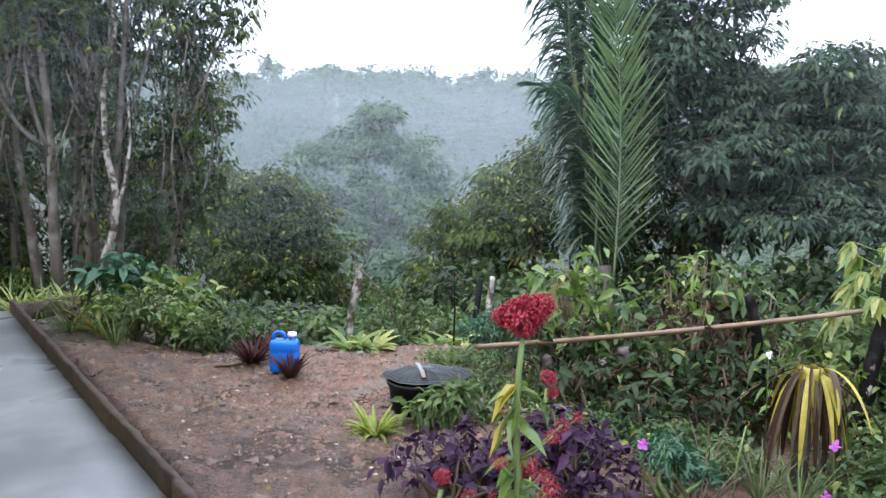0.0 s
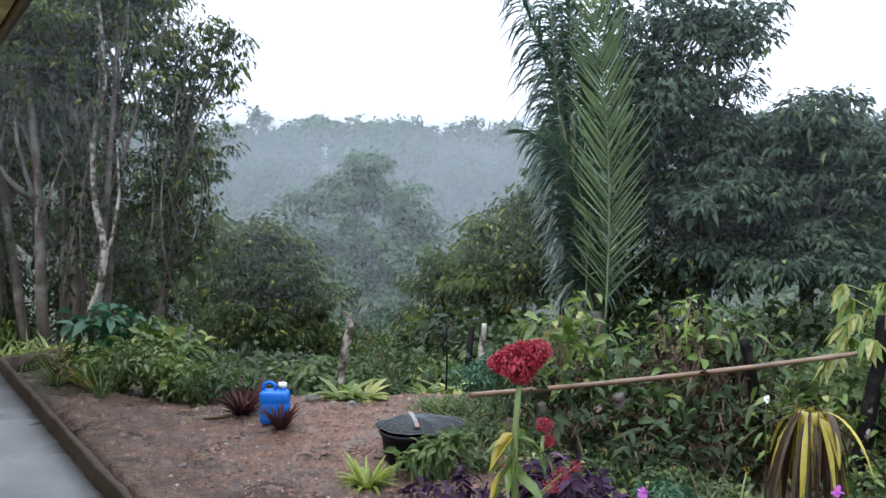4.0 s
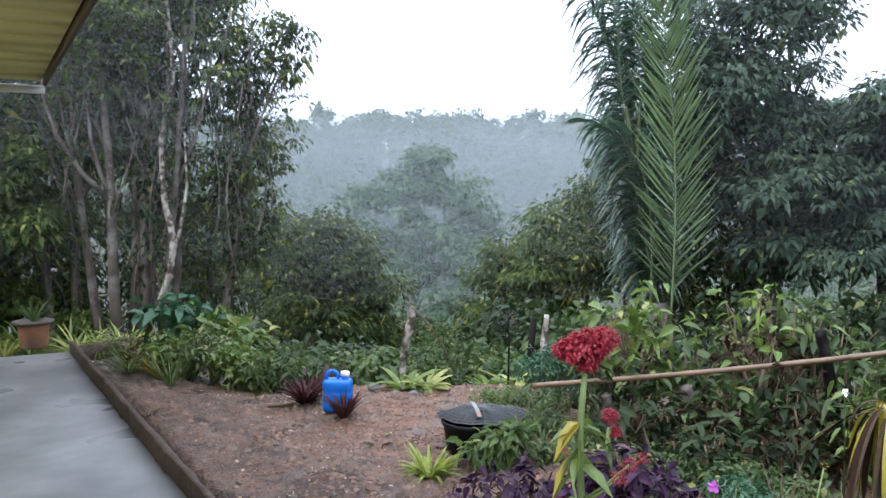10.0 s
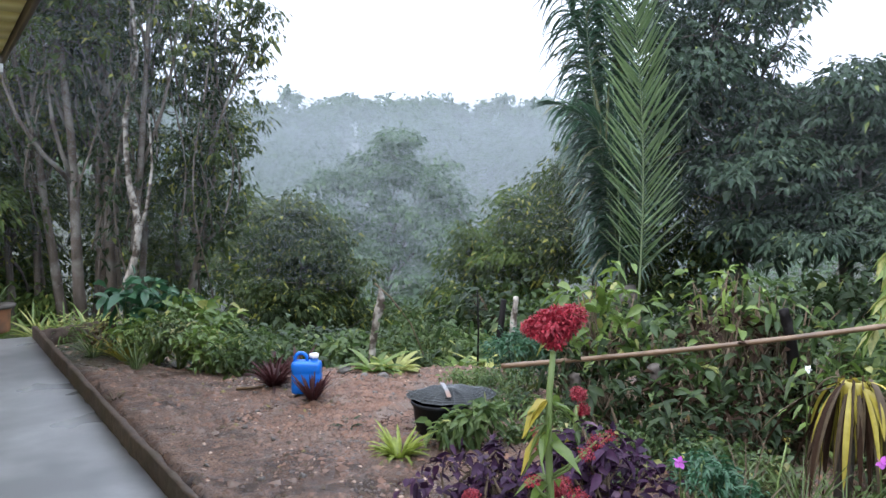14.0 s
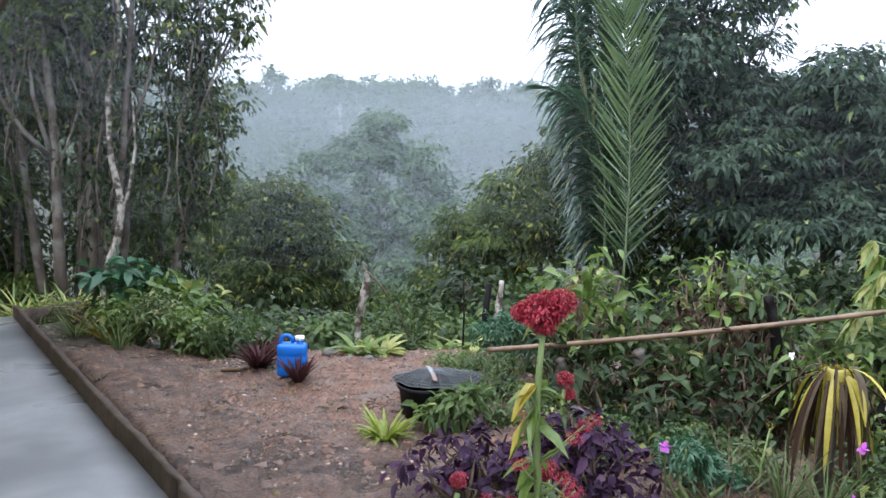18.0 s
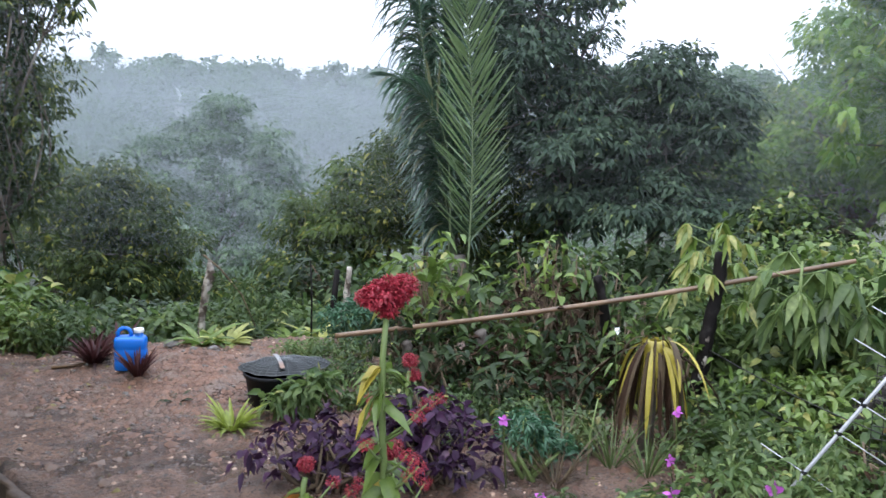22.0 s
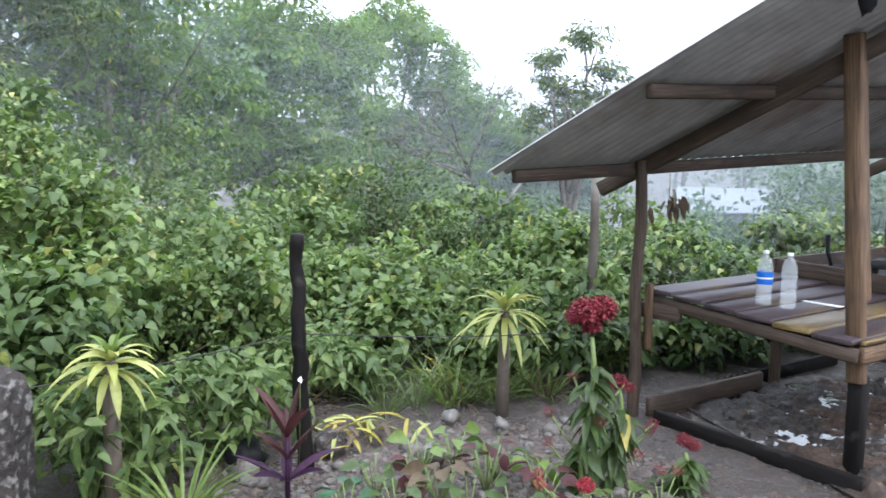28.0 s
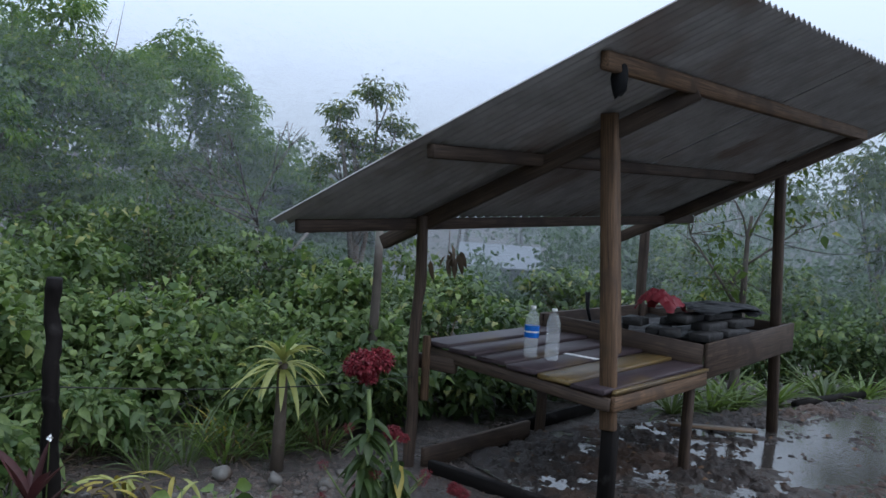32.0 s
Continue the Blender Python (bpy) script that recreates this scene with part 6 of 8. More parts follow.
# young trees with palmate leaves
def palmate(name, label, at, tall, seed, mat, n=12, size=0.2, lean=(0, 0)):
    rs = np.random.RandomState(seed)
    t = thing(name, label, "plant", "palmate-leaved plants", at)
    g = np.linspace(0, 1, 6)[:, None]
    line = np.concatenate([np.array(lean) * g + 0.02 * np.sin(5 * g), tall * g - 0.03], 1)
    part("stem", Build().tube(line, 0.012 * (1.2 - 0.6 * g[:, 0]), 6), "stem", t)
    for i in range(n):
        f = 0.55 + 0.45 * i / n
        p0 = np.array([np.interp(f, g[:, 0], line[:, j]) for j in range(3)])
        a = i * 2.4 + rs.uniform(-0.3, 0.3)
        d = np.array([math.cos(a), math.sin(a), 0.35])
        p1 = p0 + d * rs.uniform(0.12, 0.24)
        b = Build()
        m_ = 7
        sp = np.linspace(-1.9, 1.9, m_)
        D = np.stack([np.cos(a + sp * 0.7), np.sin(a + sp * 0.7), rs.uniform(-1.3, -0.4, m_)], -1)
        b.leaves(np.tile(p1, (m_, 1)), D, size * (1 - 0.2 * np.abs(sp) / 1.9), size * 0.36, 0.12, 0.45, True, rs)
        lf = part("leaf", b, mat, t)
        part("leaf_stalk", Build().tube([p0, p1], [0.004, 0.003], 4), "stem", lf)
    return t


palmate("papaya_sapling", "lime green sapling with drooping leaves behind the post", sown(2.75, 3.85), 1.12, 650, "leaf_lime", 18, 0.13)
palmate("cassava", "cassava plant with bluish palmate leaves", sown(3.25, 3.3), 0.95, 651, "leaf_mid", 14, 0.18)
palmate("cassava", "cassava plant with bluish palmate leaves", sown(3.7, 3.2), 1.0, 652, "fern", 14, 0.2)
palmate("cassava", "cassava plant with bright palmate leaves", sown(3.0, 3.45), 1.0, 653, "leaf_bright", 12, 0.18)
palmate("cassava", "cassava plant with bluish palmate leaves", sown(4.1, 2.9), 0.95, 654, "fern", 14, 0.2)

# fallen lichen-grey log propped on the fence
lg = thing("log", "lichen-grey branch propped at a slant", "log", at=sown(2.95, 3.0))
part("branch", Build().tube([(-0.3, 0.1, -0.02), (0.0, 0.0, 0.2), (0.22, -0.05, 0.45), (0.36, -0.08, 0.58), (0.5, -0.1, 0.56)], [0.05, 0.055, 0.05, 0.05, 0.04], 10), "stump", lg, smooth=True)

rsg = np.random.RandomState(77)
# the two leaf_dark weeds carry the hollow's shade in their colour too
for k, (x, y, zt, w, mt, sz) in enumerate([(3.2, 3.9, 0.6, 0.32, "leaf_bright", 0.09), (3.45, 3.6, 0.55, 0.3, "leaf_lime", 0.08), (3.0, 4.2, 0.7, 0.35, "leaf_bright", 0.1), (3.7, 3.9, 0.7, 0.35, "leaf_mid", 0.1), (3.9, 3.5, 0.7, 0.35, "leaf_bright", 0.1), (4.2, 3.9, 0.85, 0.4, "leaf_lime", 0.1), (3.4, 4.5, 0.8, 0.4, "leaf_mid", 0.1), (2.95, 3.1, 0.4, 0.28, "leaf_lime", 0.07), (3.3, 2.95, 0.5, 0.3, "leaf_bright", 0.08), (3.7, 2.8, 0.6, 0.32, "leaf_lime", 0.09), (4.2, 3.1, 0.75, 0.35, "leaf_mid", 0.1), (4.0, 2.4, 0.65, 0.3, "leaf_lime", 0.09), (2.75, 3.35, 0.35, 0.22, "leaf_mid", 0.07), (2.45, 3.35, 0.3, 0.2, "leaf_mid", 0.07), (4.6, 2.7, 0.8, 0.35, "leaf_dark", 0.1), (4.5, 1.7, 0.7, 0.35, "leaf_dark", 0.1), (4.7, 0.9, 0.7, 0.35, "leaf_bright", 0.1)]):
    b0 = sown(x, y)
    h = zt - b0[2]
    shrub("weed", "bright wet weeds crowding behind the rail", b0, [((0, 0, h * 0.7), (w, w, h * 0.25)), ((rsg.uniform(-0.15, 0.15), rsg.uniform(-0.15, 0.15), h * 0.4), (w, w, h * 0.35)), ((rsg.uniform(-0.2, 0.2), 0.1, h * 0.85), (w * 0.5, w * 0.5, h * 0.2))], mt, 1200 + k, 95, 6, sz, 0.5, 0.07, 9, True, "weeds behind the rail", stem="stem", category="plant", tips="leaf_lime" if k % 2 else "")

# ---- aerial ----
AB0, AB1 = np.array([2.22, 2.62, 0.1]), np.array([3.12, 2.38, 1.33])
EL = np.array([0.62, -0.62, -0.46])
EL = unit(EL)
aer = thing("tv_aerial", "old aluminium television aerial lashed to a fence post", "aerial", at=tuple(AB0))
ad = AB1 - AB0
part("boom", Build().box(ad / 2, (0.013, 0.013, np.linalg.norm(ad)), np.array(Vector(ad).to_track_quat("Z", "Y").to_matrix()).T), "aluminium", aer)
for f, l0, l1 in [(0.03, 0.12, 0.2), (0.13, 0.2, 0.24), (0.27, 0.02, 0.26), (0.37, 0.05, 0.2), (0.51, 0.19, 0.24), (0.61, 0.22, 0.25), (0.74, 0.22, 0.25)]:
    c = ad * f
    e = part("element", Build().tube([c - EL * l0, c + EL * l1], 0.0026, 6), "aluminium", aer)
    part("clip", Build().box(c, (0.02, 0.02, 0.016)), "black_plastic", e)
c = ad * 0.84
lp = [c - EL * 0.3, c + EL * 0.3]
nrm = unit(ad)
arc = []
for s, a0 in ((1, 0), (-1, np.pi)):
    for a in np.linspace(-np.pi / 2, np.pi / 2, 8):
        arc.append(c + EL * s * (0.3 + 0.028 * math.cos(a)) + nrm * 0.028 * math.sin(a) * s)
arc.append(arc[0])
part("dipole", Build().tube(arc, 0.003, 6, False), "aluminium", aer, "folded dipole loop")
part("junction_box", Build().box(c, (0.045, 0.03, 0.055), np.array(Vector(ad).to_track_quat("Z", "Y").to_matrix()).T), "zinc", aer, "weathered junction box")
c = ad * 0.985
RD = unit(np.array([0.62, -0.62, 0.30]))
part("reflector", Build().tube([c - RD * 0.3, c + RD * 0.42], 0.003, 6), "aluminium", aer)
old_post("lichened fence post carrying the aerial", sown(2.78, 2.12), (2.68, 2.22, 1.2), 0.016, "stump", 660)

# ---- wire mesh ----
F0, F1 = np.array([2.62, 2.55]), np.array([3.28, 1.62])
fd = unit(F1 - F0)
fl = np.linalg.norm(F1 - F0)
mesh_f = thing("wire_fence", "dark wire mesh fence panel in the undergrowth", "fence")
z0f = ground_z(3.0, 2.1)
rsw = np.random.RandomState(70)
for i in range(14):
    z = z0f + 0.02 + 0.05 * i
    gg = np.linspace(0, fl, 12)
    part("wire", Build().tube(np.stack([F0[0] + fd[0] * gg + 0.012 * np.sin(gg * 6 + i), F0[1] + fd[1] * gg, z + 0.012 * np.sin(gg * 5 + i * 0.7) + 0.0 * gg], -1), 0.0024, 4, False), "wire", mesh_f)
for i in range(24):
    s = fl * i / 23
    part("wire", Build().tube([(F0[0] + fd[0] * s, F0[1] + fd[1] * s, z0f - 0.02), (F0[0] + fd[0] * s + rsw.normal() * 0.01, F0[1] + fd[1] * s, z0f + 0.68 + rsw.normal() * 0.012)], 0.0024, 4, False), "wire", mesh_f)
ws = thing("fence_wire", "slack black wire strung between fence posts", "wire")
for (a, b_) in [((2.6, 3.7, 0.5), (2.72, 2.15, 0.42)), ((2.6, 3.7, 0.33), (2.75, 2.12, 0.3)), ((3.27, 1.6, 0.62), (3.95, -0.45, 0.72)), ((3.95, -0.45, 0.72), (4.35, -2.5, 0.6))]:
    a, b_ = np.array(a), np.array(b_)
    gg = np.linspace(0, 1, 12)[:, None]
    part("strand", Build().tube(a + (b_ - a) * gg - [0, 0, 0.04] * np.sin(np.pi * gg), 0.003, 4, False), "wire", ws)

# ---- tall pole, iron sheet, bucket ----
old_post("dark post with flaking white paint against the rusty sheet", sown(3.18, 1.52), (3.165, 1.52, 1.0), 0.027, "black_wood", 670, 5)
tp = thing("pole", "tall thin pale trunk used as a pole", "pole", at=sown(4.05, 2.07))
part("shaft", rough_pole([(0.03, 0, -0.1), (0.01, 0, 0.6), (-0.02, 0.01, 1.2), (0.0, 0.05, 1.8), (-0.03, 0.07, 2.6), (-0.05, 0.1, 3.4)], [0.038, 0.033, 0.028, 0.025, 0.022, 0.02], 33, 0.08), "pole_bark", tp, smooth=True)
ir = thing("iron_sheet", "rolled rusty corrugated iron sheet standing upright", "iron sheet", at=sown(3.28, 1.3))
A0, A1 = np.array([-0.11, 0.2]), np.array([-0.13, -0.19])
rows, rows2 = [], []
gg = np.linspace(0, 1, 60)
ctr = (A0 + A1) / 2
back = np.array([0.2, 0.06])
for zf in np.linspace(0, 1, 12):
    pts = []
    for q in gg:
        base = A0 * (1 - q) + A1 * q - back * math.sin(np.pi * q) * 0.55
        amp = 0.009 * math.cos(q * 2 * np.pi * 9)
        top = 0.72 + 0.1 * q + 0.012 * math.sin(q * 17)
        pts.append([base[0] + amp, base[1] + 0.3 * amp, zf * top - 0.02])
    rows.append(pts)
rows = np.array(rows)
part("sheet", Build().grid(rows[:, 14:]), "rust", ir, "rust-brown corrugated face", True)
part("edge_strip", Build().grid(rows[:, :15]), "zinc", ir, "grey zinc edge strip", True)
part("top_band", Build().grid(rows[10:, 13:] + [-0.004, 0, 0.003]), "zinc", ir, "bare zinc top band", True)
wr = rows[4, ::4] + [-0.02, 0, 0.05]
wr = np.concatenate([[wr[0] + [0.02, 0.08, -0.03]], wr])
part("tie_wire", Build().tube(wr + np.stack([0 * wr[:, 0], 0 * wr[:, 0], -0.05 * np.sin(np.linspace(0, 3.1, len(wr)))], -1), 0.0025, 5, False), "zinc", ir, "pale tie wire")
bk = thing("bucket", "yellow plastic bucket upside down on the iron sheet", "bucket", at=(3.28, 1.165, ground_z(3.28, 1.3) + 0.945))
part("shell", Build().turned([(0.001, 0.0), (0.068, 0.0), (0.074, -0.006), (0.098, -0.15), (0.104, -0.165), (0.112, -0.172), (0.112, -0.18), (0.1, -0.178), (0.094, -0.15), (0.07, -0.01), (0.001, -0.006)], (0, 0, 0), 32, axis=(0.42, 0.36, 0.83)), "yellow_plastic", bk, smooth=True)
for k, (x, y, zt, w, mt) in enumerate([(3.75, 1.55, 0.55, 0.25, "leaf_lime"), (3.7, 1.15, 0.5, 0.2, "leaf_bright"), (3.9, 0.45, 0.6, 0.3, "leaf_bright"), (4.2, -0.1, 0.6, 0.3, "leaf_bright"), (3.35, 2.3, 0.5, 0.3, "leaf_bright"), (3.15, 2.6, 0.45, 0.3, "leaf_mid"), (3.6, 2.0, 0.55, 0.3, "leaf_lime"), (5.1, -0.7, 0.5, 0.3, "leaf_bright")]):
    b0 = sown(x, y)
    h = zt - b0[2]
    shrub("weed", "bright wet weeds behind the fence", b0, [((0, 0, h * 0.6), (w, w, h * 0.35)), ((0.1, -0.1, h * 0.3), (w, w, h * 0.3))], mt, 680 + k, 130, 6, 0.09, 0.5, 0.06, 8, True, "weeds behind the fence", stem="stem", category="plant")

for k, (x, y, h) in enumerate([(2.95, 2.3, 0.5), (3.1, 2.0, 0.5), (2.8, 2.5, 0.45), (3.25, 1.75, 0.4)]):
    shrub("dead_brush", "brown dead weeds tangled in the wire mesh", sown(x, y), [((0, 0, h * 0.5), (0.2, 0.2, h * 0.35))], "dry_leaf" if k % 2 else "dead_leaf", 1500 + k, 30, 6, 0.04, 0.4, 0.06, 12, False, "dead brush in the fence")
for k, (x, y, h) in enumerate([(2.55, 2.3, 0.12), (2.75, 1.95, 0.14), (2.9, 1.7, 0.16), (3.0, 1.45, 0.14), (2.6, 2.75, 0.2), (2.35, 2.05, 0.08), (3.05, 2.45, 0.35), (3.35, 1.95, 0.4)]):
    shrub("periwinkle", "low wet weeds at the foot of the wire fence", sown(x, y), [((0, 0, h * 0.5), (0.16, 0.16, h * 0.4)), ((0.1, 0.08, h * 0.6), (0.12, 0.12, h * 0.35))], ("leaf_bright", "leaf_lime", "leaf_mid")[k % 3], 1520 + k, 48, 6, 0.05, 0.45, 0.04, 8, True, "low plants by the fence", stem="stem", category="plant")
for k, (x, y) in enumerate([(2.5, 1.9), (2.7, 1.6), (2.95, 1.35), (2.2, 2.3), (2.85, 1.05), (3.05, 0.95), (2.6, 2.15)]):
    tuft("grass_tuft", "short straw-coloured grass tuft by the fence", sown(x, y), "dry_leaf" if k % 2 else "grass", 36, 0.2, 0.007, 1540 + k, (0.9, 3.0), 0.5, "grass", "grass tufts by the fence")

# ---- stump, dragon trees and the stony bed ----
su = thing("stump", "charred pale-mottled tree stump", "stump", at=sown(3.46, 0.78))
rs_ = np.random.RandomState(700)
rows = []
for z, r in [(-0.05, 0.19), (0.05, 0.17), (0.15, 0.155), (0.3, 0.15), (0.45, 0.148), (0.58, 0.145), (0.66, 0.12), (0.7, 0.07), (0.71, 0.005)]:
    a = np.linspace(0, 2 * np.pi, 33)
    w = r * (1 + 0.07 * np.sin(5 * a + z * 3) + 0.05 * np.sin(11 * a + 7 * z))
    rows.append(np.stack([w * np.cos(a), w * np.sin(a), np.full_like(a, z) + 0.02 * np.sin(3 * a)], -1))
part("wood", Build().grid(rows), "stump", su, smooth=True)


def dragon(label, at, trunk, seed, length):
    rs = np.random.RandomState(seed)
    t = thing("dracaena", label, "dracaena", "dracaenas", at)
    part("trunk", Build().tube([(0.01, 0, -0.05), (0, 0, trunk * 0.5), (0.01, 0, trunk)], [0.042, 0.036, 0.03], 9), "bark", t, smooth=True)
    for i, (n, lift, mt, ln) in enumerate([(11, (-0.1, 0.3), "cream_leaf", 1.0), (11, (0.4, 0.9), "cream_leaf", 1.0), (9, (1.0, 2.0), "cream_leaf", 0.85), (6, (2.5, 4), "leaf_lime", 0.6)]):
        D = ring(n, rs, lift, i)
        for j in range(n):
            part("leaf", Build().blades([[0.01, 0, trunk - 0.03 + 0.02 * i]], D[j : j + 1], length * ln, 0.038, 1.05, 7, 0.2, rs), mt, t)
    return t


dragon("variegated dracaena with cream-edged leaves on a bare stem", sown(3.66, 0.36), 0.66, 710, 0.26)
dragon("taller variegated dracaena drooping over the stony bed", sown(4.55, -1.72), 0.64, 711, 0.36)
tuft("flax_plant", "yellow-green spiky flax plant", sown(3.56, 0.08), "leaf_lime", 36, 0.46, 0.022, 720, (0.6, 2.4), 0.5)
tuft("flax_plant", "yellowing flax plant at the thicket's foot", sown(5.19, -1.62), "yellow_leaf", 36, 0.4, 0.02, 721, (0.5, 2.0), 0.7)
tuft("flax_plant", "green flax plant at the thicket's foot", sown(5.14, -1.84), "leaf_lime", 36, 0.4, 0.02, 722, (0.5, 2.0), 0.7)
tuft("lily_plant", "pale lily plant behind the stump", sown(3.75, 0.95), "leaf_lime", 18, 0.3, 0.05, 723, (0.6, 2.0), 0.7)
rsv = np.random.RandomState(78)
for k in range(26):
    a_ = rsv.uniform(82, 116)
    d_ = rsv.uniform(4.75, 5.4) + 0.02 * max(0, a_ - 100)
    gx_, gy_ = bearing(a_, d_)
    tuft("grass_tuft", "long tangled grass at the thicket's foot", sown(gx_, gy_), ("leaf_lime", "grass", "leaf_bright", "dry_leaf")[k % 4], 30, rsv.uniform(0.3, 0.5), 0.012, 1300 + k, (0.8, 3.0), 0.7, "grass", "grass at the thicket's foot", seg=5, spread=0.05)
old_post("charred black post standing in the stony bed", sown(3.95, -0.47), (3.95, -0.43, 1.2), 0.034, "black_wood", 730)
co = thing("cordyline", "tall purple cordyline beside the black post", "plant", at=sown(3.62, -0.36))
rs_ = np.random.RandomState(731)
part("stem", Build().tube([(0, 0, -0.03), (0, 0, 0.3)], 0.012, 6), "purple", co)
for i in range(3):
    D = ring(5, rs_, (0.7 + 0.5 * i, 1.3 + 0.8 * i), i)
    part("leaf", Build().blades(np.tile([0, 0, 0.1 + 0.1 * i], (5, 1)), D, 0.25, 0.05, 0.45, 6, 0.25, rs_), "maroon" if i else "purple", co)
dl = thing("leaf_heap", "heap of dry yellow palm leaves on the stones", "leaf heap", at=sown(4.30, -0.79))
rs_ = np.random.RandomState(732)
for i in range(40):
    part("leaf", Build().blades(rs_.normal(size=(1, 3)) * [0.1, 0.16, 0.012] + [0, 0, 0.1], ring(1, rs_, (0.05, 0.45), i * 1.3), 0.25, 0.03, 0.9, 6, 0.25, rs_), ("cream_leaf", "yellow_leaf", "dry_leaf")[i % 3], dl)
for k, (x, y, h, mt) in enumerate([(3.75, -1.0, 0.22, "leaf_lime"), (3.55, -0.95, 0.2, "maroon"), (3.5, -1.25, 0.25, "maroon"), (3.35, -0.8, 0.16, "leaf_mid"), (3.3, -1.1, 0.16, "leaf_mid"), (3.85, -1.2, 0.2, "leaf_lime"), (3.45, -0.6, 0.16, "fern"), (3.3, -1.45, 0.2, "maroon"), (3.15, -1.25, 0.16, "leaf_mid"), (3.2, -0.9, 0.14, "maroon"), (3.05, -1.7, 0.14, "leaf_bright"), (3.5, -1.5, 0.18, "leaf_lime"), (3.6, -0.75, 0.2, "leaf_mid"), (3.15, -1.95, 0.14, "leaf_mid"), (3.4, -1.0, 0.22, "dry_leaf"), (3.65, -1.35, 0.2, "leaf_mid"), (3.2, -0.55, 0.14, "leaf_bright")]):
    palm_ = thing("caladium", "small caladium with spotted broad leaves", "plant", "caladiums of the stony bed", sown(x, y))
    rs_ = np.random.RandomState(740 + k)
    D = ring(9, rs_, (0.2, 1.0))
    P = D * [0.07, 0.07, 0.0] + np.stack([0 * D[:, 0], 0 * D[:, 0], rs_.uniform(0.4, 1.0, 9) * h], -1)
    for p in P:
        part("stalk", Build().tube([(0, 0, -0.02), p], [0.004, 0.003], 4), "stem", palm_)
    for i in range(9):
        part("leaf", Build().leaves(P[i : i + 1], D[i : i + 1] * [1, 1, 0.2], 0.1, 0.075, 0.1, 0.3, True, rs_), mt, palm_)
celosia("dark crimson crested celosia in front of the shed", sown(3.36, -1.68), 0.78, 750, [(0, 0.03, 0.09, 0.075), (0, -0.05, 0.1, 0.07), (0.02, 0.07, 0.07, 0.05), (0, 0, 0.03, 0.05)], "dark_red", "leaf_mid", 5)
celosia("smaller dark celosia beside the crested one", sown(3.42, -1.86), 0.5, 751, [(0, 0, 0.0, 0.045), (0.0, -0.06, -0.03, 0.03)], "dark_red", "leaf_mid", 5)
celosia("low crimson celosia at the shed sill", sown(3.3, -2.15), 0.22, 752, [(0, 0, 0.03, 0.04), (0, -0.05, 0.0, 0.035)], "dark_red", "leaf_mid", 2)
celosia("low crimson celosia in the stony bed", sown(3.1, -1.55), 0.14, 753, [(0, 0, 0.03, 0.04)], "red", "leaf_mid", 3)


def rock(bm_seed, r, squash=0.6):
    rs = np.random.RandomState(bm_seed)
    bm = bmesh.new()
    bmesh.ops.create_icosphere(bm, subdivisions=2, radius=1.0)
    off = rs.uniform(0, 50, 3)
    v = np.array([list(p.co) for p in bm.verts])
    t = [[q.index for q in f.verts] for f in bm.faces]
    bm.free()
    k = np.array([0.75 + 0.5 * noise.noise(Vector(p * 1.3 + off)) + 0.2 * noise.noise(Vector(p * 3.1 + off)) for p in v])
    return Build().add(v * k[:, None] * [r, r * rs.uniform(0.7, 1.0), r * squash], t)


kinds = [mesh for mesh in (rock(800 + i, 1.0).mesh("stone") for i in range(6))]
for me in kinds:
    me.materials.append(M["stone"])
rs_ = np.random.RandomState(801)
STONES = [(0.62, 3.75, 0.07), (0.78, 3.7, 0.06), (0.5, 3.62, 0.05), (0.95, 3.85, 0.06), (-0.28, 5.75, 0.07), (0.0, 5.6, 0.06), (-0.12, 5.5, 0.05), (3.95, -1.45, 0.07), (4.05, -1.3, 0.06), (3.75, -0.05, 0.05), (3.85, -0.2, 0.06), (3.7, 0.25, 0.05), (4.1, -1.05, 0.09), (3.95, -0.2, 0.14), (4.2, -1.9, 0.07), (4.35, -2.05, 0.06)]
STONES += [(rs_.uniform(3.2, 4.3), rs_.uniform(-2.2, 0.3), rs_.uniform(0.02, 0.055)) for _ in range(190)]
STONES += [(rs_.uniform(-0.9, 1.2), rs_.uniform(3.6, 5.9), rs_.uniform(0.012, 0.028)) for _ in range(60)]
for k, (x, y, r) in enumerate(STONES):
    so = new("stone", kinds[k % 6])
    so.location = sown(x, y, r * 0.15)
    so.scale = (r, r, r)
    so.rotation_euler = (0, 0, rs_.uniform(0, 6.3))
    tagged(so, "wet grey-brown stone lying on the soil", "stone", "loose stones")
for k, (x, y, r, mt, lb) in enumerate([(4.04, -0.2, 0.13, "black_plastic", "crumpled black plastic bag on the stones"), (4.15, -0.62, 0.14, "stump", "dark rotten lump of wood on the stones"), (4.5, -1.38, 0.075, "stone", "whitish broken stone in the stony bed"), (3.95, -1.12, 0.1, "stone", "large grey stone in the stony bed"), (4.3, -1.62, 0.07, "stone", "large grey stone in the stony bed")]):
    q = rock(830 + k, r, 0.75)
    lump = tagged(part("lump" if k < 2 else "stone", q, mt, smooth=True), lb, "bag" if k == 0 else "wood" if k == 1 else "stone")
    lump.location = sown(x, y, r * 0.4)
tv, tt = np.array([[1, 0, 0], [-0.5, 0.87, 0], [-0.5, -0.87, 0], [0.1, 0, 0.8]]), np.array([[0, 1, 3], [1, 2, 3], [2, 0, 3]])


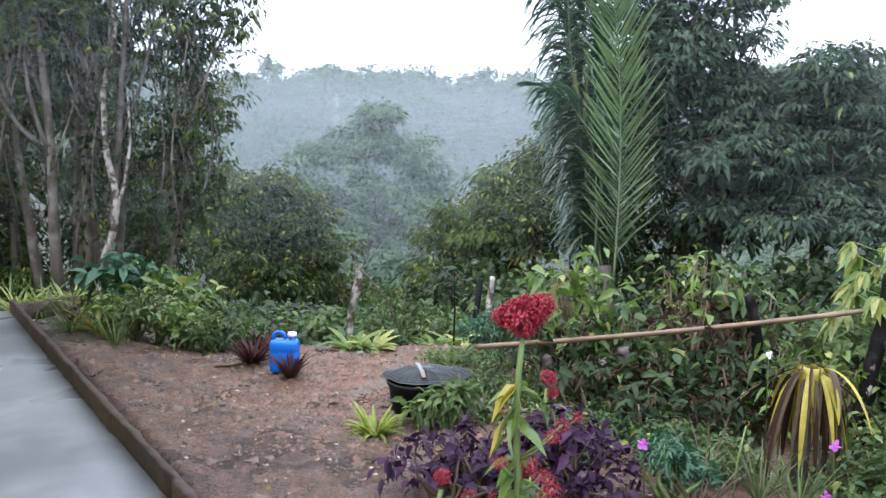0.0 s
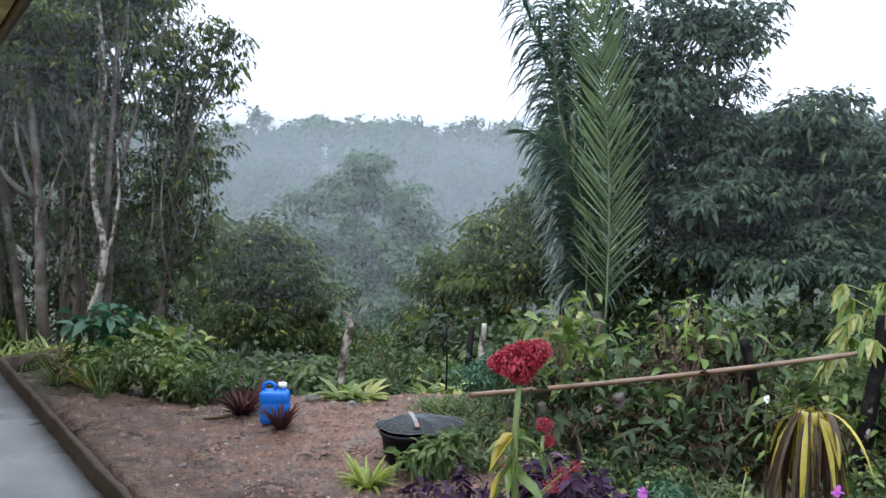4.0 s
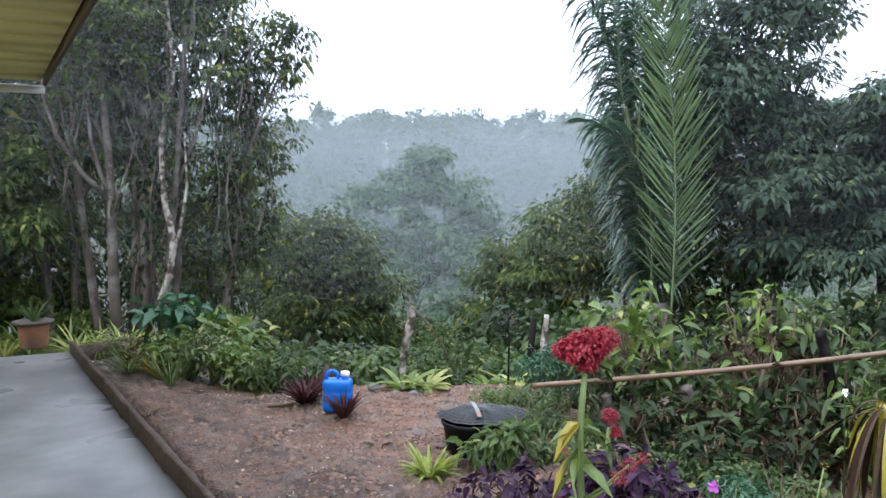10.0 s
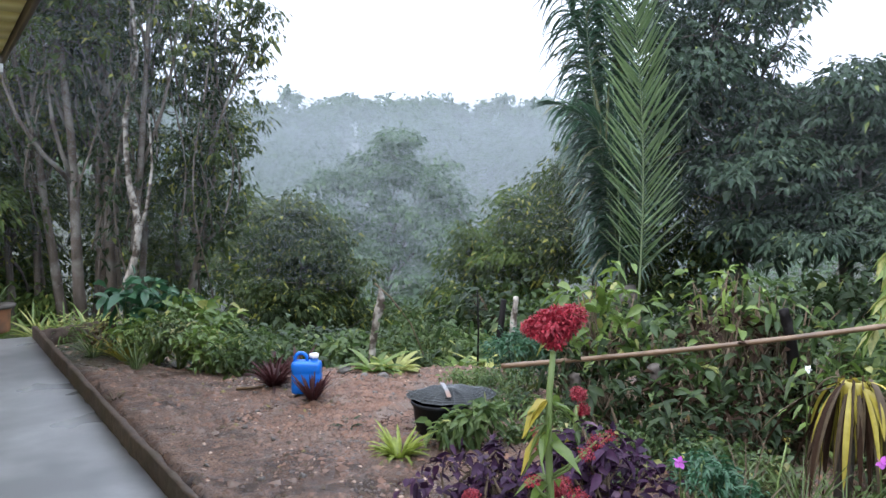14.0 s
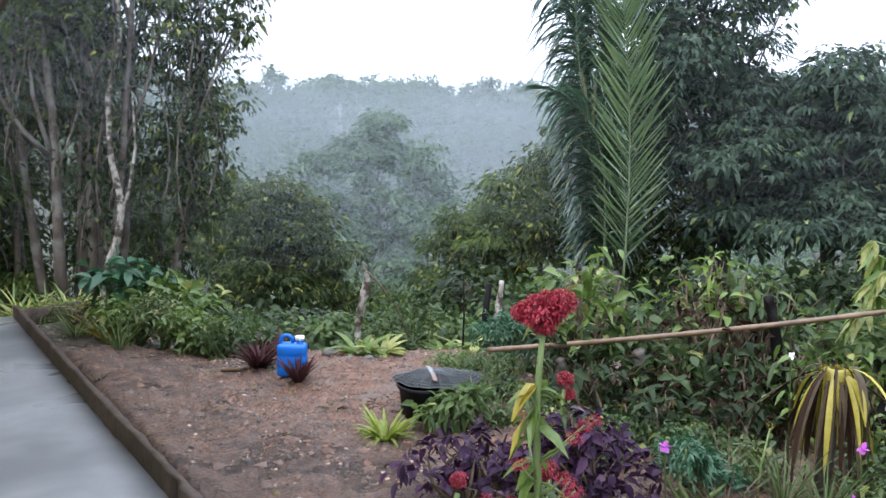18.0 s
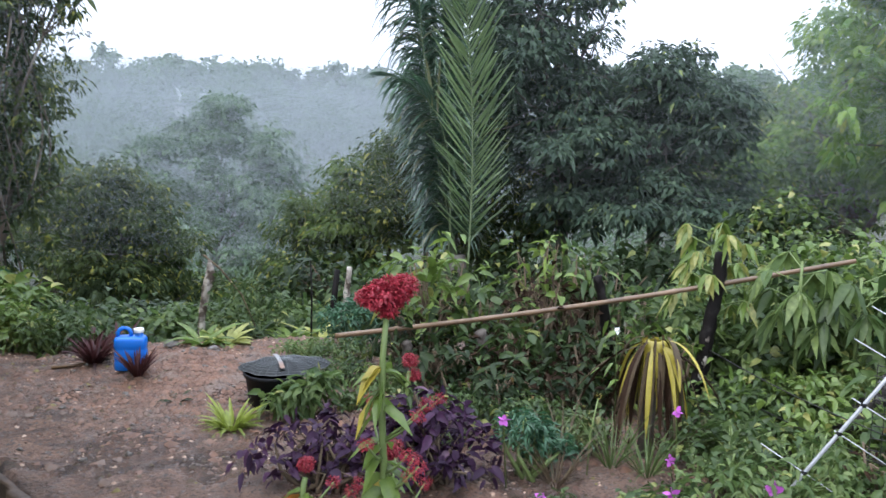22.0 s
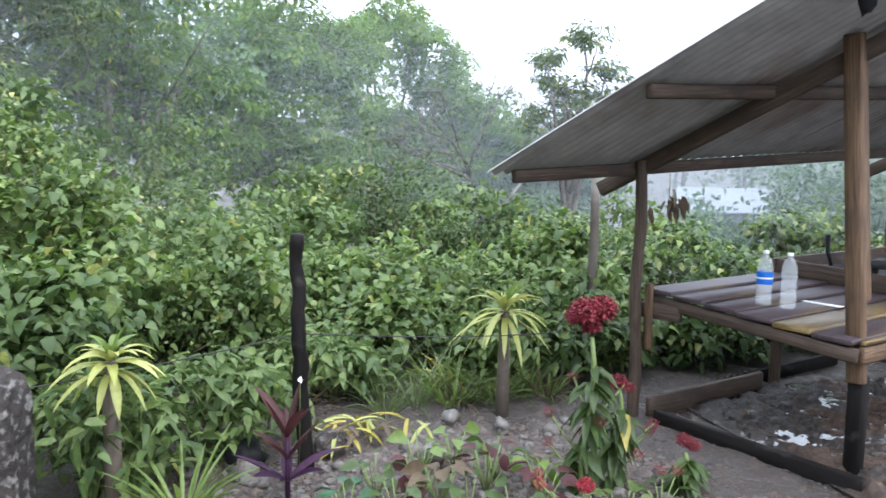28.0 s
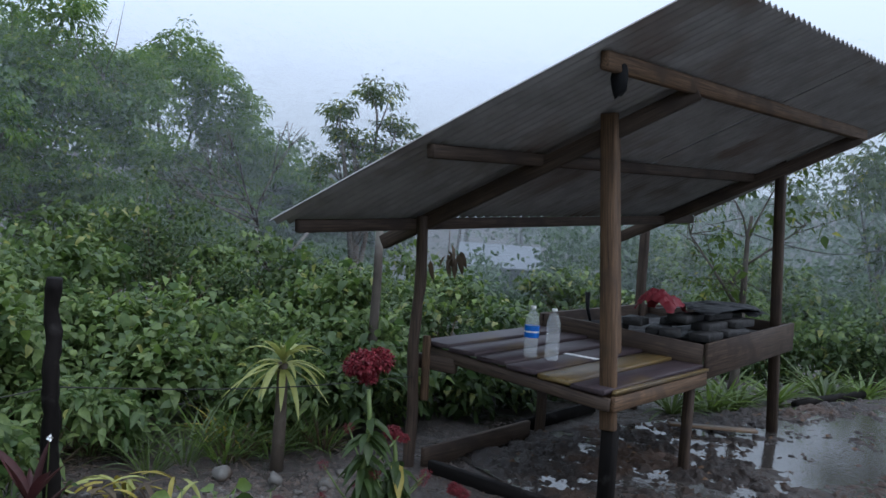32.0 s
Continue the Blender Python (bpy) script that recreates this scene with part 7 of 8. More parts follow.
def gravel(name, label, count, pick, mat, seed, big=0.012, level=height):
    rs = np.random.RandomState(seed)
    xy = pick(rs, count)
    z = level(xy[:, 0], xy[:, 1])
    r = rs.uniform(0.25, 1.0, count) ** 2 * big + 0.003
    a = rs.uniform(0, 6.3, count)
    c, s = np.cos(a), np.sin(a)
    shape = tv[None] * rs.uniform(0.6, 1.3, (count, 4, 3))
    v = np.stack([shape[..., 0] * c[:, None] - shape[..., 1] * s[:, None], shape[..., 0] * s[:, None] + shape[..., 1] * c[:, None], shape[..., 2] * 0.7], -1) * r[:, None, None]
    v += np.stack([xy[:, 0], xy[:, 1], z - 0.001], -1)[:, None]
    b = Build().add(v.reshape(-1, 3), (tt[None] + 4 * np.arange(count)[:, None, None]).reshape(-1, 3))
    return tagged(part(name, b, mat), label, "gravel", kind="stuff")


def in_bed(rs, n):
    s, d = rs.uniform(-2.4, 4.6, n), 0.13 + rs.uniform(0, 1, n) ** 0.8 * 4.0
    return np.stack([KERB[0] + s * KDIR[0] + d * KOUT[0], KERB[1] + s * KDIR[1] + d * KOUT[1]], -1)


def in_yard(rs, n):
    return np.stack([rs.uniform(2.7, 5.2, n), rs.uniform(-7.0, 0.4, n)], -1)


gravel("gravel", "fine gravel and soil crumbs on the wet bed", 20000, in_bed, "crumb", 81, 0.017)
gravel("gravel", "reddish laterite crumbs on the wet bed", 15000, in_bed, "soil", 82, 0.018)


def in_mound(rs, n):
    return np.stack([rs.normal(size=n) * 0.42 - 0.05, 5.0 + rs.normal(size=n) * 0.45], -1)


gravel("rubble", "reddish rubble and chips thrown on the bed", 6500, in_mound, "laterite", 84, 0.026)
gravel("clod", "wet clods of reddish earth on the bed", 3600, in_bed, "laterite", 86, 0.04)
M["pale_chip"] = surface("pale_chips", (0.42, 0.29, 0.2), (0.25, 0.16, 0.11), 20.0, (0.3, 0.6), 0.3, 0.004)
gravel("chip", "pale wet stone chips on the bed", 3500, in_bed, "pale_chip", 89, 0.016)
gravel("leaf_litter", "brown dead leaf scraps trodden into the soil", 4500, in_bed, "dry_leaf", 85, 0.024)
gravel("gravel", "dark gravel of the yard by the shed", 20000, in_yard, "crumb", 83, 0.016)


def in_stony(rs, n):
    return np.stack([rs.uniform(3.1, 4.4, n), rs.uniform(-2.3, 0.6, n)], -1)


gravel("gravel", "grey stone chips of the stony bed", 7000, in_stony, "crumb", 86, 0.022)
gravel("gravel", "pale stone chips of the stony bed", 1500, in_stony, "stone", 87, 0.024)


# ---- cooking shed ----
SO, SA, SB = np.array([3.3, -3.13, 0.0]), np.array([0.321, -0.947, 0.0]), np.array([0.947, 0.321, 0.0])
GZ = 0.03


def sh(a, b, z):
    return SO + a * SA + b * SB + np.array([0, 0, z])


def beam(name, p, q, w, h, mat, parent, label="", seed=0):
    """A sawn timber from p to q, w wide and h high."""
    p, q = np.asarray(p, float), np.asarray(q, float)
    d = unit(q - p)
    up = np.array([0, 0, 1.0]) if abs(d[2]) < 0.9 else SA
    s = unit(np.cross(d, up))
    u = np.cross(s, d)
    b = Build().box((0, 0, 0), (w, h, np.linalg.norm(q - p)), None, 0.003, seed)
    ob = part(name, b, mat, parent, label)
    ob.location = (p + q) / 2
    ob.rotation_euler = Matrix((-s, u, d)).transposed().to_euler()
    return ob


shed = thing("cooking_shed", "open timber cooking shed with a corrugated tin roof", "shed", at=(0, 0, 0))
part("post", rough_pole([sh(-0.25, 1.225, GZ - 0.1), sh(-0.24, 1.22, 0.35), sh(-0.275, 1.225, 0.8), sh(-0.25, 1.22, 1.2), sh(-0.27, 1.22, 1.58)], [0.038, 0.036, 0.034, 0.036, 0.033], 61, 0.08), "wet_wood", shed, "crooked weathered pole", True)
beam("post", sh(-0.2, 1.17, 0.45), sh(-0.21, 1.17, 0.85), 0.05, 0.03, "new_wood", shed, "short board nailed to the post", 2)
beam("post", sh(0, 0, GZ - 0.1), sh(0, 0, 0.53), 0.075, 0.075, "black_wood", shed, "dark wet foot of the post", 3)
beam("post", sh(-0.03, 0, 0.5), sh(-0.06, 0.12, 2.2), 0.09, 0.05, "new_wood", shed, "pale sawn board of the post", 4)
beam("post", sh(0.06, 0.03, 0.9), sh(0.03, 0.13, 2.12), 0.035, 0.06, "new_wood", shed, "", 5)
beam("post", sh(2.8, 0, GZ - 0.1), sh(2.77, 0.1, 2.3), 0.075, 0.075, "wet_wood", shed, "", 6)
beam("post", sh(2.72, 1.2, GZ - 0.1), sh(2.7, 1.2, 1.75), 0.07, 0.07, "wet_wood", shed, "", 7)
# rafters and purlins
beam("rafter", sh(-0.32, 1.5, 1.40), sh(0.14, -0.28, 2.33), 0.05, 0.09, "wet_wood", shed, "", 8)
beam("rafter", sh(2.5, 1.35, 1.52), sh(2.85, -0.45, 2.42), 0.05, 0.09, "wet_wood", shed, "", 9)
beam("purlin", sh(-1.12, 1.37, 1.475), sh(3.05, 0.93, 1.73), 0.05, 0.07, "wet_wood", shed, "", 10)
beam("purlin", sh(-0.95, 0.6, 1.9), sh(3.0, 0.27, 2.1), 0.05, 0.07, "wet_wood", shed, "", 11)
beam("purlin", sh(-0.72, -0.2, 2.33), sh(3.0, -0.44, 2.46), 0.05, 0.085, "new_wood", shed, "", 12)
# corrugated roof
cLL, cLR, cHR, cHL = sh(-1.24, 1.46, 1.49), sh(3.25, 0.98, 1.77), sh(3.38, -0.98, 2.79), sh(-0.68, -0.68, 2.63)
for i, (u0, u1) in enumerate([(0.0, 0.255), (0.25, 0.505), (0.5, 0.755), (0.75, 1.0)]):
    n_ = 96
    uu = np.linspace(u0, u1, n_)
    rows = []
    for vv in np.linspace(0, 1, 6):
        p = (1 - vv) * ((1 - uu)[:, None] * cLL + uu[:, None] * cLR) + vv * ((1 - uu)[:, None] * cHL + uu[:, None] * cHR)
        p[:, 2] += 0.014 * np.sin(uu * 4.4 / 0.076 * 2 * np.pi) + 0.005 * (i % 2) + 0.012 * math.sin(vv * 3 + i)
        rows.append(p)
    rows = np.array(rows)
    b = Build().grid(rows)
    b.grid(rows[:, ::-1] + [0, 0, 0.002])
    part("roof_sheet", b, "tin", shed, smooth=True)
bag = Build().add(*(lambda q: (q.v[0] * [0.06, 0.05, 0.12] / 1.0 + sh(-0.58, -0.2, 2.27), q.t[0]))(rock(90, 1.0, 1.0)))
bg_ = thing("black_rag", "black plastic rag hanging on the roof beam", "rag", at=(0, 0, 0))
part("cloth", bag, "black_plastic", bg_, smooth=True)
# table
tbl = thing("plank_table", "rough plank table with wet dark boards", "table", at=(0, 0, 0))
for i in range(6):
    b0, b1 = -0.03 + 0.215 * i, -0.03 + 0.215 * i + 0.207
    zz = 0.715 + 0.072 * (b0 + b1) / 2
    beam("plank", sh(-0.16, (b0 + b1) / 2, zz), sh(1.16, (b0 + b1) / 2, zz + 0.012), 0.207, 0.028, "yellow_plank" if i == 1 else "plank", tbl, "mossy yellowed board" if i == 1 else "", 20 + i)
beam("front_rail", sh(-0.13, -0.05, 0.655), sh(-0.13, 1.25, 0.745), 0.03, 0.07, "wet_wood", tbl, "", 30)
beam("side_rail", sh(-0.1, -0.05, 0.655), sh(1.15, -0.05, 0.66), 0.03, 0.085, "new_wood", tbl, "", 31)
beam("side_edge", sh(-0.1, -0.055, 0.715), sh(1.15, -0.055, 0.72), 0.035, 0.02, "yellow_plank", tbl, "mossy yellow board edge", 32)
beam("leg", sh(1.11, 0.03, GZ - 0.08), sh(1.11, 0.03, 0.7), 0.06, 0.06, "wet_wood", tbl, "", 33)
beam("leg", sh(1.2, 1.2, GZ - 0.08), sh(1.2, 1.2, 0.75), 0.06, 0.06, "wet_wood", tbl, "", 34)
beam("brace", sh(-0.22, 1.3, 0.69), sh(-0.12, 1.0, 0.68), 0.05, 0.09, "wet_wood", tbl, "", 35)
# hearth box
hb_ = thing("hearth_box", "plank-sided hearth box filled with wet ash", "hearth", at=(0, 0, 0))
beam("side_board", sh(1.16, -0.04, 0.77), sh(2.9, -0.06, 0.82), 0.03, 0.23, "wet_wood", hb_, "", 40)
beam("side_board", sh(1.16, 1.24, 0.82), sh(2.9, 1.2, 0.84), 0.03, 0.2, "wet_wood", hb_, "", 41)
beam("end_board", sh(1.16, -0.02, 0.79), sh(1.18, 1.22, 0.84), 0.03, 0.17, "wet_wood", hb_, "", 42)
beam("end_board", sh(2.88, -0.02, 0.82), sh(2.88, 1.2, 0.84), 0.03, 0.2, "wet_wood", hb_, "", 43)
uu, vv = np.meshgrid(np.linspace(1.18, 2.86, 30), np.linspace(-0.02, 1.21, 22), indexing="ij")
part("ash", Build().grid(SO + uu[..., None] * SA + vv[..., None] * SB + np.stack([0 * uu, 0 * uu, 0.83 + 0.02 * np.sin(uu * 9) * np.cos(vv * 11) + 0.012 * np.sin(uu * 31 + vv * 17)], -1)), "ash", hb_, smooth=True)
for i, (a, b0, z, l0, tw) in enumerate([(1.55, 0.12, 0.885, 0.34, 0.1), (1.95, 0.1, 0.885, 0.34, -0.1), (1.5, 0.45, 0.89, 0.4, 0.3), (1.8, 0.2, 0.935, 0.4, 0.05), (2.2, 0.15, 0.94, 0.4, 0.0), (2.5, 0.3, 0.9, 0.35, 0.2), (1.35, 0.3, 0.9, 0.2, 0.4), (1.3, 0.7, 0.9, 0.22, 0.8), (1.32, 0.55, 0.95, 0.2, 0.2), (1.6, 0.3, 0.99, 0.36, 0.05), (2.0, 0.26, 0.995, 0.4, -0.05), (2.4, 0.3, 0.97, 0.38, 0.1), (1.75, 0.42, 0.945, 0.34, 0.0)]):
    bl = thing("block", "sooty block lying on the hearth", "block", "hearth blocks", sh(a, b0, z))
    c_, s_ = math.cos(tw), math.sin(tw)
    part("block_body", Build().box((0, 0, 0), (l0, 0.14, 0.055), np.array([SA * c_ + SB * s_, SB * c_ - SA * s_, [0, 0, 1]]), 0.004, i), "ash", bl)


def heap(name, label, at, size, mat, seed, cat):
    """A crumpled sheet lying in a low heap."""
    t = thing(name, label, cat, at=at)
    u, v = np.meshgrid(np.linspace(-1, 1, 44), np.linspace(-1, 1, 30), indexing="ij")
    r2 = np.clip(u**4 * 0.6 + v * v * 0.8, 0, 1)
    fold = np.abs(lattice(u * 1.2 + v * 0.7, v, 3.0, seed)) + 0.6 * np.abs(lattice(u + 1.4 * v, v - u, 6.0, seed + 1))
    z = (1 - r2) ** 0.6 * (0.75 + 0.9 * fold) - 0.35
    sx = u * (1 + 0.25 * lattice(u, v, 2.0, seed + 2))
    sy = v * (1 + 0.4 * lattice(u, v, 2.0, seed + 3))
    P = (sx * size[0])[..., None] * SA + (sy * size[1])[..., None] * SB + np.stack([0 * u, 0 * u, z * size[2]], -1)
    part("cloth", Build().grid(P), mat, t)
    return t


heap("red_bag", "crumpled red plastic bag on the hearth", sh(1.4, 0.42, 1.08), (0.13, 0.15, 0.12), "red_plastic", 91, "bag")
heap("black_bag", "crumpled black plastic sheet over the hearth", sh(2.05, 0.3, 1.05), (0.52, 0.22, 0.04), "black_plastic", 92, "bag")
heap("black_bag", "black plastic sheet hanging at the hearth's end", sh(2.55, 0.22, 1.0), (0.2, 0.15, 0.04), "black_plastic", 93, "bag")
# stick-up pan handle, paper strip
pn = thing("pan", "sooty frying pan with its handle up", "pan", at=sh(1.35, 0.85, 0.86))
part("bowl", Build().turned([(0.001, 0), (0.1, 0.0), (0.13, 0.035), (0.125, 0.035), (0.09, 0.008), (0.001, 0.008)], (0, 0, 0), 24), "black_plastic", pn, smooth=True)
part("handle", Build().tube([(0.1, 0, 0.03), (0.14, 0, 0.12), (0.15, 0, 0.24)], [0.012, 0.014, 0.02], 8), "black_plastic", pn, smooth=True)
pp = thing("paper_strip", "white strip of paper lying on the table", "paper", at=sh(0.5, 0.5, 0.772))
part("sheet", Build().box((0, 0, 0), (0.05, 0.24, 0.004), np.array([SA, SB, [0, 0, 1]])), "white_plastic", pp)


def bottle(label, at, wrap):
    t = thing("water_bottle", label, "bottle", "plastic bottles on the table", at)
    prof = [(0.001, 0.0), (0.036, 0.002), (0.042, 0.012)]
    for z in np.linspace(0.03, 0.19, 17):
        prof.append((0.0415 + 0.0016 * math.cos(z * 2 * np.pi / 0.02), z))
    prof += [(0.042, 0.2), (0.041, 0.23), (0.03, 0.265), (0.016, 0.285), (0.0145, 0.3)]
    part("shell", Build().turned(prof, (0, 0, 0), 28), "glass", t, smooth=True)
    part("cap", Build().turned([(0.0165, 0.297), (0.0165, 0.313), (0.001, 0.314)], (0, 0, 0), 18), "white_plastic", t, smooth=True)
    if wrap:
        lb = part("wrapper", Build().turned([(0.0445, 0.125), (0.0448, 0.13), (0.0448, 0.19), (0.0445, 0.195)], (0, 0, 0), 28), "blue_plastic", t, "bright blue paper label", True)
        part("bar", Build().turned([(0.0456, 0.155), (0.0456, 0.165)], (0, 0, 0), 28), "white_plastic", lb)
    return t


bottle("clear plastic water bottle with a blue label", sh(0.12, 0.63, 0.775), True)
bottle("clear ribbed plastic water bottle without a label", sh(0.2, 0.53, 0.768), False)
# sills and boards on the ground
sl = thing("sill_board", "wet plank sill on edge along the ground", "plank", "ground sills", sh(0.38, 1.15, 0.09))
beam("board", -SA * 0.58, SA * 0.58, 0.035, 0.13, "wet_wood", sl, "", 50)
sl = thing("sill_board", "black wet plank sill along the ground", "plank", "ground sills", sh(-0.22, 0.45, 0.06))
beam("board", -SB * 0.62, SB * 0.62, 0.05, 0.09, "black_wood", sl, "", 51)
sl = thing("sill_board", "dark plank sill behind the table", "plank", "ground sills", sh(1.6, 1.3, 0.06))
beam("board", -SA * 0.6, SA * 0.6, 0.035, 0.1, "black_wood", sl, "", 52)
sl = thing("loose_board", "pale split board lying in the mud", "plank", at=sh(2.3, 0.3, 0.085))
beam("board", np.array([0.2, 0.28, 0]), np.array([-0.2, -0.27, 0]), 0.09, 0.02, "bamboo", sl, "", 53)
sl = thing("edging_log", "dark half-buried log edging the yard", "log", at=sown(4.95, -7.6, 0.05))
part("log_body", Build().tube([(-0.04, 0.5, 0.03), (0, 0, 0.04), (0.06, -0.8, 0.04)], 0.045, 9), "black_wood", sl, smooth=True)
# wet sheet of water
def mud_z(mx, my):
    low = step(-4.2, -5.2, my) * (1 - step(4.2, 4.6, mx)) + 0.2 * step(-3.3, -3.7, my) * (1 - step(3.3, 3.7, mx))
    mz = 0.05 - 0.034 * np.clip(low, 0, 1) + 0.03 * lattice(mx, my, 2.6, 21) + 0.035 * lattice(mx, my, 7.0, 22) + 0.045 * lattice(mx, my, 15.0, 23) + 0.03 * lattice(mx, my, 31.0, 24)
    rim = np.minimum(np.minimum(mx - 2.25, 4.95 - mx), np.minimum(my + 9.4, -2.75 - my))
    return mz - 0.16 * (1 - step(0.0, 0.25, rim))


def in_mud(rs, n):
    return np.stack([rs.uniform(2.6, 4.8, n), rs.uniform(-7.5, -2.95, n)], -1)


gravel("mud_crumb", "wet crumbs and scraps trodden into the mud", 9000, in_mud, "mud", 87, 0.026, mud_z)
gravel("wood_chip", "pale wood chips trodden into the mud", 500, in_mud, "new_wood", 88, 0.03, mud_z)
mx, my = np.meshgrid(np.linspace(2.25, 4.95, 145), np.linspace(-9.4, -2.75, 350), indexing="ij")
mz = mud_z(mx, my)
mud = part("mud", Build().grid(np.stack([mx, my, mz], -1)), "mud", smooth=True)
tagged(mud, "trampled lumpy wet mud of the yard", "mud", kind="structure")
for x0, x1, y0, y1, zw in ((2.3, 4.75, -9.3, -2.9, 0.037),):
    xs, ys = np.meshgrid(np.linspace(x0, x1, 3), np.linspace(y0, y1, 3), indexing="ij")
    tagged(part("puddle", Build().grid(np.stack([xs, ys, np.full_like(xs, zw)], -1)), "water"), "rain puddle mirroring the sky", "water", kind="structure")
# thin pole and plants behind the shed
tp = thing("pole", "thin crooked pole behind the shed", "pole", at=sown(5.41, -2.75))
part("shaft", Build().tube([(0, 0, -0.1), (0.02, 0.02, 0.6), (-0.01, 0.03, 1.1), (0.02, 0.03, 1.8)], [0.042, 0.038, 0.034, 0.028], 8), "dark_bark", tp, smooth=True)
for k, (x, y, h, w, mt) in enumerate([(5.3, -2.5, 0.55, 0.3, "leaf_mid"), (5.4, -2.9, 0.5, 0.3, "leaf_bright"), (5.5, -3.6, 0.5, 0.35, "leaf_mid"), (5.7, -4.3, 0.5, 0.35, "leaf_dark"), (5.9, -5.2, 0.5, 0.4, "leaf_mid"), (5.2, -2.0, 0.5, 0.3, "leaf_bright"), (5.6, -2.7, 0.8, 0.35, "leaf_bright")]):
    shrub("weed", "dark wet weeds behind the cooking shed", sown(x, y), [((0, 0, h * 0.6), (w, w, h * 0.4)), ((0.1, 0.1, h * 0.3), (w, w, h * 0.3))], mt, 840 + k, 130, 6, 0.11, 0.5, 0.07, 8, True, "weeds behind the shed", stem="stem", category="plant")
for k, (x, y, ln) in enumerate([(5.1, -5.6, 0.6), (5.1, -6.1, 0.6), (5.05, -6.4, 0.6), (5.2, -7.2, 0.5), (5.16, -7.97, 0.55), (5.14, -8.65, 0.55), (4.9, -9.2, 0.5), (5.4, -6.7, 0.5), (5.5, -8.3, 0.5)]):
    tuft("flax_plant", "arching yellow-green flax plant at the yard's edge", sown(x, y), "leaf_lime" if k % 2 else "grass", 48, ln, 0.03, 860 + k, (0.6, 2.2), 0.7, group="flax plants at the yard's edge")
# crooked sparse tree
b0 = spot(141.5, 8.8)
tree("tree", "crooked dark sparse tree behind the shed", b0, [ball(140, 8.8, 3, 0.5, 0.35), ball(143.5, 8.8, 4, 0.5, 0.35), ball(138, 8.9, 0, 0.5, 0.35), ball(145, 8.8, 1, 0.45, 0.3), ball(141, 8.7, -3, 0.5, 0.3)], "leaf_mid", 0.055, 880, 90, 6, 0.1, 0.42, 0.14, "dark_bark", b0 + [-0.1, 0, 1.9])
b0 = spot(150, 16)
tree("tree", "leafy tree at the yard's far edge", b0, [ball(148, 16, 4, 1.0, 0.7), ball(151, 16, 5.5, 1.1, 0.8), ball(150, 15.8, 1, 1.1, 0.8), ball(154, 16, 3, 1.2, 0.9)], "leaf_mid", 0.1, 881, 330, 9, 0.17, 0.42, 0.22, "dark_bark", b0 + [0.1, 0, 3.2])
b0 = spot(109.5, 15)
dead = thing("dead_tree", "bare twiggy grey tree against the sky", "tree", at=b0)
rs_ = np.random.RandomState(890)
tb = Build()


def fork(b, p, d, ln, r, depth):
    q = p + d * ln
    b.tube([p, (p + q) / 2 + rs_.normal(size=3) * ln * 0.05, q], [r, r * 0.85, r * 0.65], 5)
    if depth:
        for _ in range(3):
            fork(b, q, unit(d + rs_.normal(size=3) * 0.42 + [0, 0, 0.12]), ln * 0.72, r * 0.6, depth - 1)


fork(tb, np.array([0, 0, -0.1]), np.array([0, 0, 1.0]), 1.7, 0.06, 4)
part("branch", tb, "bark", dead)

# far house with a tin roof
hx, hy = bearing(125.3, 24)
fh = thing("far_house", "low house with a pale tin roof beyond the trees", "house", at=(hx, hy, ground_z(hx, hy)))
u1 = unit(np.array([-hy, hx, 0]))
u2 = unit(np.array([-hx, -hy, 0]))
hw = 0.42 - ground_z(hx, hy)
part("wall", Build().box((0, 0, hw / 2 - 0.1), (2.0, 2.5, hw), np.array([u1, u2, [0, 0, 1]])), "far_wall", fh)
rf = np.array([[u1 * sx * 1.2 + u2 * sy + [0, 0, z] for sx in (-1, 1)] for sy, z in ((1.7, hw - 0.05), (0.0, hw + 0.55), (-1.7, hw - 0.05))])
part("roof", Build().grid(rf).grid(rf[:, ::-1] - [0, 0, 0.03]), "far_tin", fh)
wi = part("window", Build().box(u1 * 0.4 + u2 * 1.27 + [0, 0, hw * 0.62], (0.5, 0.06, 0.5), np.array([u1, u2, [0, 0, 1]])), "white_paint", fh)
part("pane", Build().box(u1 * 0.4 + u2 * 1.31 + [0, 0, hw * 0.62], (0.4, 0.02, 0.4), np.array([u1, u2, [0, 0, 1]])), "black_plastic", wi)

# overhead cable and a hanging bundle
cbl = thing("overhead_cable", "thin black cable sagging away from the shed", "cable", at=(4.80, -6.09, 1.64))
ce = np.array((5.86, -10.06, 1.59)) - np.array((4.80, -6.09, 1.64))
gg = np.linspace(0, 1, 20)[:, None]
part("strand", Build().tube(ce * gg - [0, 0, 0.12] * np.sin(np.pi * gg), 0.006, 5, False), "wire", cbl)
q = np.array((4.93, -3.03, 1.33))
hbn = thing("leaf_bundle", "small bundle of dry brown leaves hanging under the roof", "leaf bundle", at=tuple(q))
part("string", Build().tube([(0, 0, 0.0), (0.005, 0, 0.12), (0, 0, 0.26)], 0.003, 5), "twig", hbn)
rs_ = np.random.RandomState(95)
for i in range(12):
    part("leaf", Build().leaves(rs_.normal(size=(1, 3)) * [0.05, 0.05, 0.03], rs_.normal(size=(1, 3)) * [0.4, 0.4, 0.1] - [0, 0, 1.0], 0.13, 0.05, 0.2, 0.2, True, rs_), "dry_leaf", hbn)


